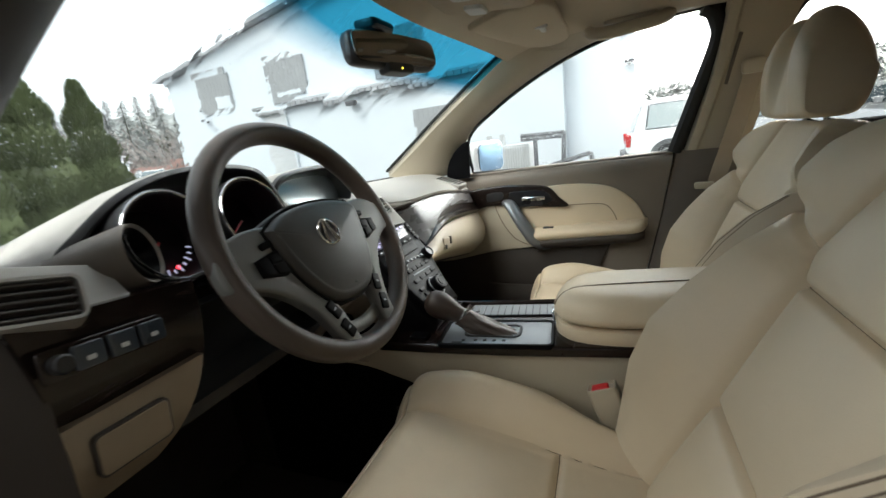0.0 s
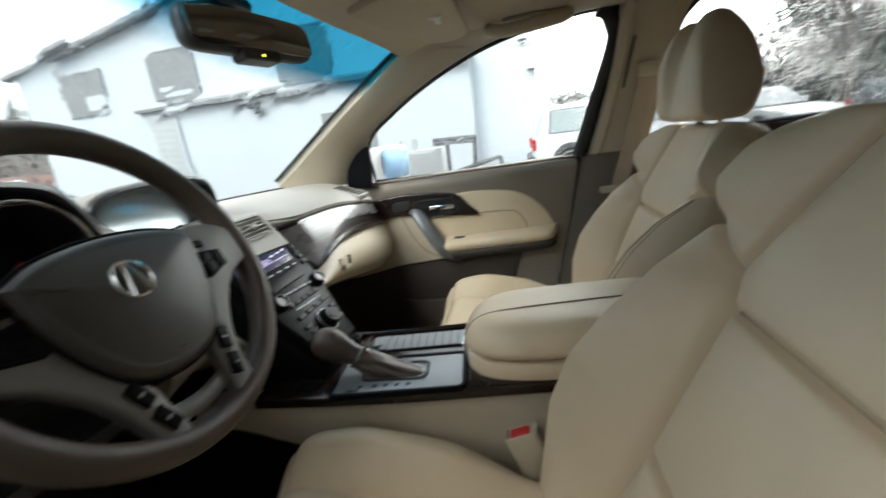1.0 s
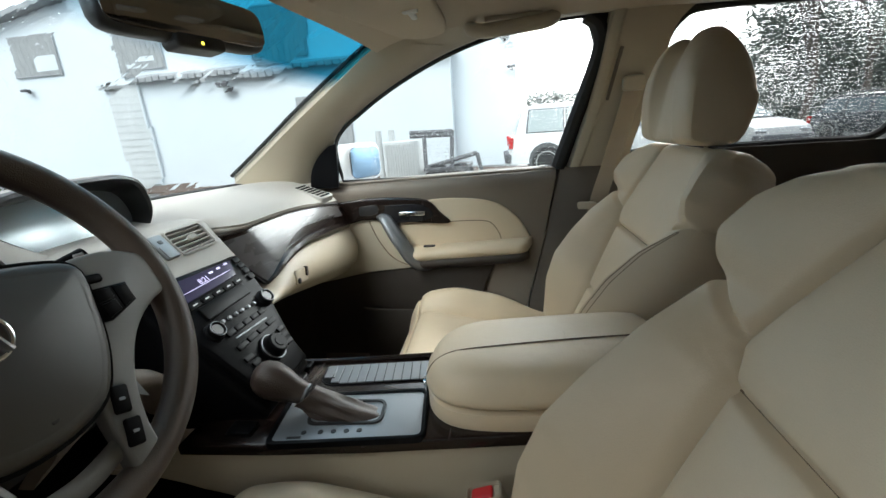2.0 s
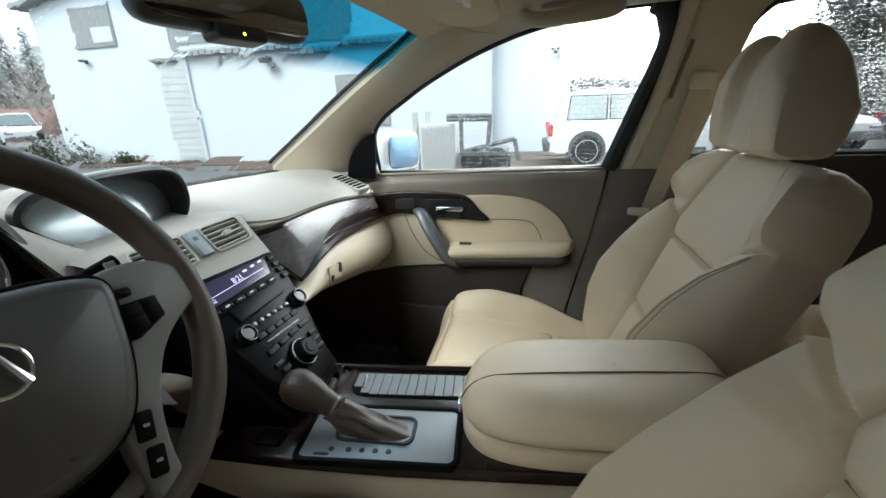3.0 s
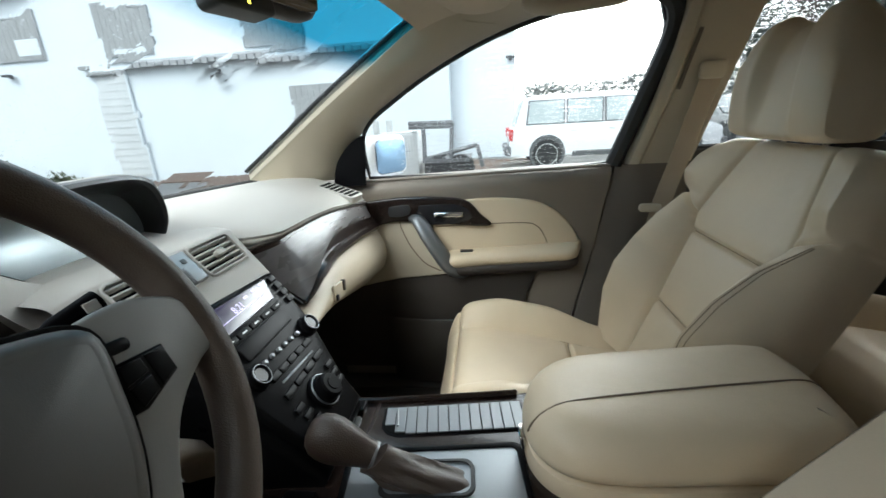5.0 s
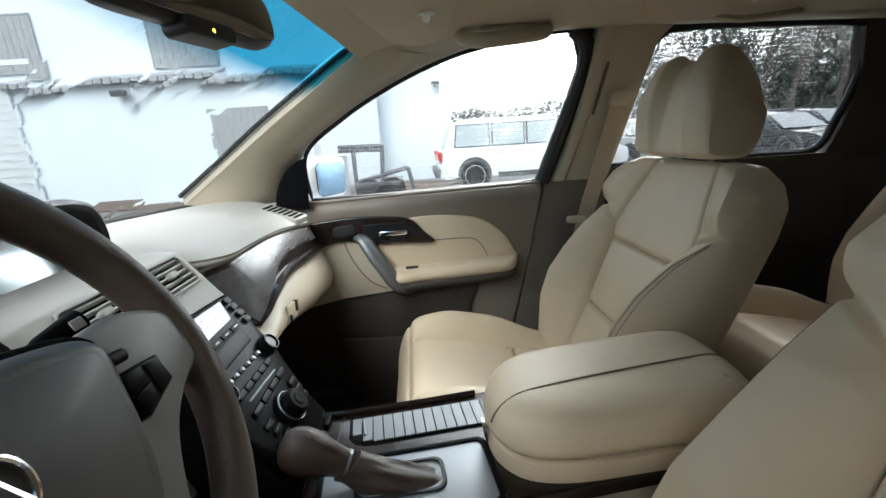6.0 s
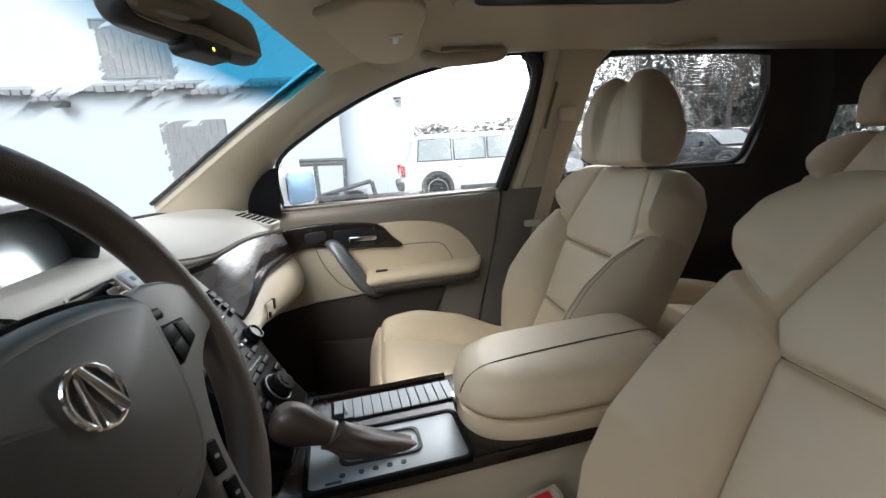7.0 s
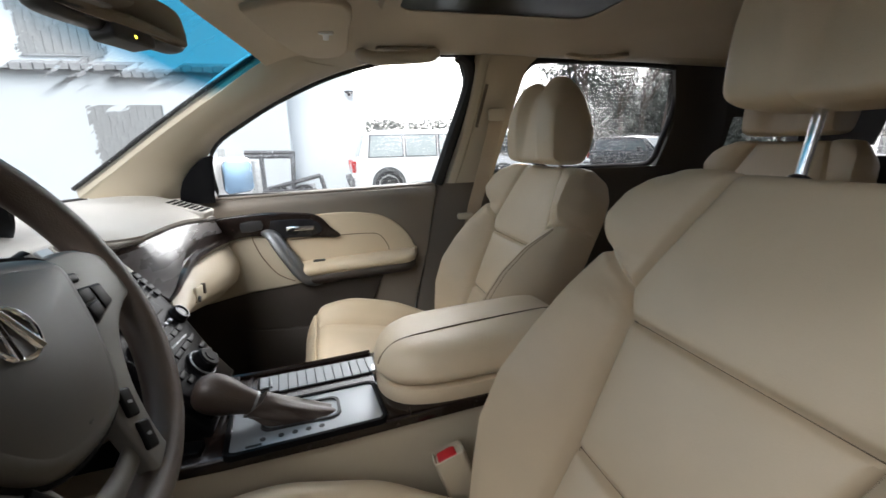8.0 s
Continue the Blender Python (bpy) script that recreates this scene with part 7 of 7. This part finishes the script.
shed = thing("shed", "low white shed with a red roofed lean-to dulled for haze", "building", (26, 40, 0))
part("wall", box(20.0, 27.0, 44.0, 50.0, 0.3, 3.8, 0.02, 1), SIDING, shed, "white shed wall")
part("roof", loft([[(19.6, 43.6, 3.8), (27.4, 43.6, 3.8), (23.5, 43.6, 5.0)], [(19.6, 50.4, 3.8), (27.4, 50.4, 3.8), (23.5, 50.4, 5.0)]]), SHINGLE, shed, "pale roof")
part("lean_to", box(27.5, 36.0, 44.0, 49.0, 0.0, 3.3, 0.02, 1), BRICK_RED, shed, "red lean-to, dulled for haze")


# ---- trees ----
def blade(v, f, base, tip, wide, thick):
    d = tip - base
    s = d.cross(Vector((0, 0, 1)))
    s = s.normalized() * wide if s.length > 1e-6 else Vector((wide, 0, 0))
    m = base + d * 0.45
    k = len(v)
    v += [tuple(base), tuple(m + s + Vector((0, 0, -thick))), tuple(tip), tuple(m - s + Vector((0, 0, -thick))), tuple(m + Vector((0, 0, thick)))]
    f += [(k, k + 1, k + 4), (k + 1, k + 2, k + 4), (k + 2, k + 3, k + 4), (k + 3, k, k + 4)]


def conifer(seed, tall, spread, levels, per, mat=NEEDLES, label="tall dark green conifer in the woods, greyed for haze", droop=0.35, low=0.08, size=1.0):
    rnd = random.Random(seed)
    ob = thing("conifer", label, "tree", (0, 0, 0), "conifers")
    part("trunk", tube([(0, 0, 0), (0.02 * tall * 0.1, 0, tall * 0.5), (0, 0, tall * 0.98)], [tall * 0.016, tall * 0.010, 0.02], 8), BARK, ob, "tapered trunk")
    v, f = [], []
    for i in range(levels):
        t = low + (1 - low) * i / levels
        r = spread * (1 - t) ** 0.8 * (0.8 + 0.4 * rnd.random()) + 0.10
        for k in range(per):
            a = 2 * math.pi * (k + rnd.random()) / per
            z = tall * (t + 0.02 * rnd.random())
            rr = r * (0.65 + 0.5 * rnd.random())
            d = Vector((math.cos(a), math.sin(a), 0))
            tip = d * rr + Vector((0, 0, z - droop * rr))
            start = Vector((0, 0, z))
            for q in range(4):
                b = start.lerp(tip, 0.15 + 0.22 * q)
                e = b + (d + Vector((rnd.uniform(-0.7, 0.7), rnd.uniform(-0.7, 0.7), rnd.uniform(-0.5, 0.15)))) * (0.33 * rr + 0.12) * size
                blade(v, f, b, e, 0.09 * rr + 0.05, 0.03)
    part("crown", (v, f), mat, ob, "layered needle branches", sharp=10)
    return ob


def bare_tree(seed, tall):
    rnd = random.Random(seed)
    ob = thing("bare_tree", "leafless grey deciduous tree with fine twigs", "tree", (0, 0, 0), "bare trees")
    pieces, twigs = [], []

    def grow(p, d, length, r, level):
        mid_ = p + d * length * 0.5 + Vector((rnd.uniform(-1, 1), rnd.uniform(-1, 1), 0)) * length * 0.05
        end = p + d * length
        (pieces if level < 2 else twigs).append(tube([p, mid_, end], [r, r * 0.82, r * 0.62], 6 if level < 2 else 4))
        if level < 4:
            for k in range(3 if level else 5):
                a = rnd.uniform(0, 2 * math.pi)
                side_ = Vector((math.cos(a), math.sin(a), rnd.uniform(0.1, 0.7)))
                grow(p + d * length * rnd.uniform(0.55, 1.0), (d * 0.9 + side_ * 0.65).normalized(), length * rnd.uniform(0.5, 0.68), r * 0.5, level + 1)

    grow(Vector((0, 0, 0)), Vector((0, 0, 1)), tall * 0.42, tall * 0.017, 0)
    part("trunk", joined(*pieces), BARK, ob, "trunk and limbs")
    part("crown", joined(*twigs), BARK, ob, "fine bare twigs")
    return ob


def cedar(seed, tall, wide):
    rnd = random.Random(seed)
    ob = thing("cedar_tree", "tall dense green columnar cedar tree", "tree", (0, 0, 0), "cedars")
    part("trunk", tube([(0, 0, 0), (0, 0, tall * 0.9)], [0.12, 0.03], 8), BARK, ob)
    v, f = [], []
    for i in range(15000):
        t = rnd.random() ** 1.25
        r = wide * ((1 - t) ** 0.62) * (0.86 + 0.14 * math.sin(3 * t * 9)) * (0.75 + 0.28 * rnd.random())
        a = rnd.uniform(0, 2 * math.pi)
        b = Vector((r * math.cos(a), r * math.sin(a), 0.15 + (tall - 0.4) * t))
        e = b + Vector((math.cos(a) * 0.5, math.sin(a) * 0.5, 0.9)) * rnd.uniform(0.08, 0.18)
        blade(v, f, b, e, rnd.uniform(0.018, 0.040), 0.010)
    inner = [(wide * 0.80 * (1 - t) ** 0.62, 0.15 + (tall - 0.5) * t) for t in (0, 0.2, 0.4, 0.6, 0.8, 0.97)]
    core = lathe([(0, 0.15)] + inner, 20)
    part("crown", joined((v, f), core), CEDAR, ob, "dense upright sprays", sharp=10)
    return ob


def put_copies(src, spots):
    for k, (x, y, turn, size) in enumerate(spots):
        m = pose(x, y, 0, 0, 0, turn) @ Matrix.Scale(size, 4)
        if k == 0:
            src.matrix_basis = m
        else:
            c = copy_thing(src, pose(x, y, 0, 0, 0, turn))
            c.scale = (size, size, size)


rnd = random.Random(21)


def spot(az, dist, turn=0, size=1.0):
    """A place by compass angle from straight ahead and distance from the car."""
    a = radians(az)
    return (-0.7 + dist * math.sin(a), -0.3 + dist * math.cos(a), turn, size)


put_copies(cedar(3, 4.6, 1.25), [spot(24.6, 14.0)])
put_copies(cedar(4, 4.6, 1.15), [spot(29.2, 16.0)])
put_copies(cedar(5, 4.8, 1.25), [spot(18.0, 12.5)])
put_copies(conifer(11, 14.0, 3.2, 34, 9), [spot(a, d, 40 * k, s) for k, (a, d, s) in enumerate([(120.5, 34, 1.0), (123.5, 37, 1.05), (127.5, 40, 0.9), (133, 42, 1.0), (137, 38, 0.85), (146, 40, 1.0)])])
put_copies(conifer(12, 12.0, 2.6, 32, 9), [spot(a, d, 70 * k, s) for k, (a, d, s) in enumerate([(119.2, 44, 1.1), (125.5, 48, 1.1), (130.5, 50, 1.15), (135, 52, 1.1), (139, 50, 1.0)])])
# Needle colour lifted to pale grey to stand for mist over distance.
FAR_NEEDLES = material("haze_paled_needles", (0.25, 0.262, 0.255), 0.9, vary=0.12, vary_scale=0.4, spec=0.0, thin=0.5)
put_copies(conifer(13, 16.0, 3.6, 40, 13, FAR_NEEDLES, "tall far conifer, paled grey-green for mist"), [spot(a, d, 47 * k, q) for k, (a, d, q) in enumerate([(33.2, 92, 1.0), (36.2, 96, 1.05), (30.2, 98, 1.1), (27.2, 94, 1.0), (34.6, 104, 1.1), (31.6, 106, 1.15), (28.6, 102, 1.1), (25.0, 98, 1.0), (37.6, 100, 0.95), (22.5, 102, 1.1), (20.0, 96, 1.0)])])
put_copies(bare_tree(31, 11.0), [spot(a, d, 55 * k, s) for k, (a, d, s) in enumerate([(122.4, 26, 1.0), (126.4, 28, 0.9), (129.2, 30, 1.1), (132.0, 27, 0.9), (135.5, 30, 1.0), (35.6, 62, 0.9), (39.6, 66, 1.0), (32.2, 64, 0.8), (43, 68, 0.9)])])


def brush(name, label, spots, size, mat, seed, count):
    r_ = random.Random(seed)
    v, f = [], []
    for x, y, z0, rx, ry, rz in spots:
        for _ in range(count):
            a, b, c = r_.gauss(0, 0.45), r_.gauss(0, 0.45), abs(r_.gauss(0, 0.5))
            p = Vector((x + rx * a, y + ry * b, z0 + rz * c))
            blade(v, f, p, p + Vector((r_.uniform(-1, 1), r_.uniform(-1, 1), r_.uniform(0.2, 1.2))) * size, size * 0.25, size * 0.06)
    return whole(name, (v, f), mat, label, "shrubs", "stuff", sharp=10)


# Haze is in these two colours: hill woods and brush are both paled.
HAZE_WOODS = material("haze_paled_woods", (0.30, 0.315, 0.305), 0.95, vary=0.18, vary_scale=0.08, grain_scale=0.9, stretch=(1, 1, 0.35), spec=0.0)
BRUSH_HAZE = material("haze_paled_brush", (0.29, 0.270, 0.255), 0.9, vary=0.2, vary_scale=0.5, thin=0.45, spec=0.0)
SHRUB = material("dull_green_shrub", (0.07, 0.085, 0.045), 0.9, vary=0.4, vary_scale=1.5)
brush("far_brush", "brown winter woods on the hillside, paled for haze", [(*spot(a, 58)[:2], 0.0, 5.0, 5.0, 5.0) for a in (24, 28, 32, 36, 40, 44)], 0.5, BRUSH_HAZE, 41, 1900)
brush("undergrowth", "dark evergreen undergrowth below the trees, greyed for haze", [(*spot(a, 32)[:2], 0.0, 2.6, 2.6, 6.0) for a in (119, 122, 125, 128, 131, 134, 137, 140)], 0.55, NEEDLES, 42, 900)
brush("wall_shrubs", "low shrubs and weeds at the foot of the gable wall", [(13.0, 17.2, 0.0, 0.5, 0.8, 0.7), (13.1, 15.2, 0.0, 0.3, 0.6, 0.3), (12.9, 18.6, 0.0, 0.6, 0.6, 0.9)], 0.16, SHRUB, 43, 320)
hv, hf = [], []
hr = random.Random(44)
for _ in range(9000):
    y = hr.uniform(-7.6, -1.5)
    top = 2.22 + 0.12 * math.sin(0.9 * (y + 1.0)) + 0.05 * math.sin(5 * y)
    p = Vector((14.5 + hr.uniform(-0.45, 0.45), y, hr.uniform(0.2, top)))
    blade(hv, hf, p, p + Vector((hr.uniform(-1, 1), hr.uniform(-1, 1), hr.uniform(-0.3, 0.8))) * 0.15, 0.07, 0.012)
HEDGE = material("dark_hedge_leaves", (0.30, 0.308, 0.295), 0.8, vary=0.2, vary_scale=2, thin=0.4, spec=0.1)
whole("hedge", (hv, hf), HEDGE, "dark clipped hedge behind the parked cars", "hedge", "stuff", sharp=10)
hill = whole("far_hill", shell(lambda u, v: (-160 + 520 * u, 190 + 60 * v, (38 + 6 * math.sin(9 * u) + 3 * math.sin(31 * u) + 1.6 * math.sin(97 * u) + 1.2 * math.sin(173 * u)) * math.sin(math.pi / 2 * min(1, v * 1.6 + 0.05))), 260, 8, (0, 0, -0.5)), HAZE_WOODS, "far wooded hill, coloured pale for haze", "hill", "structure")
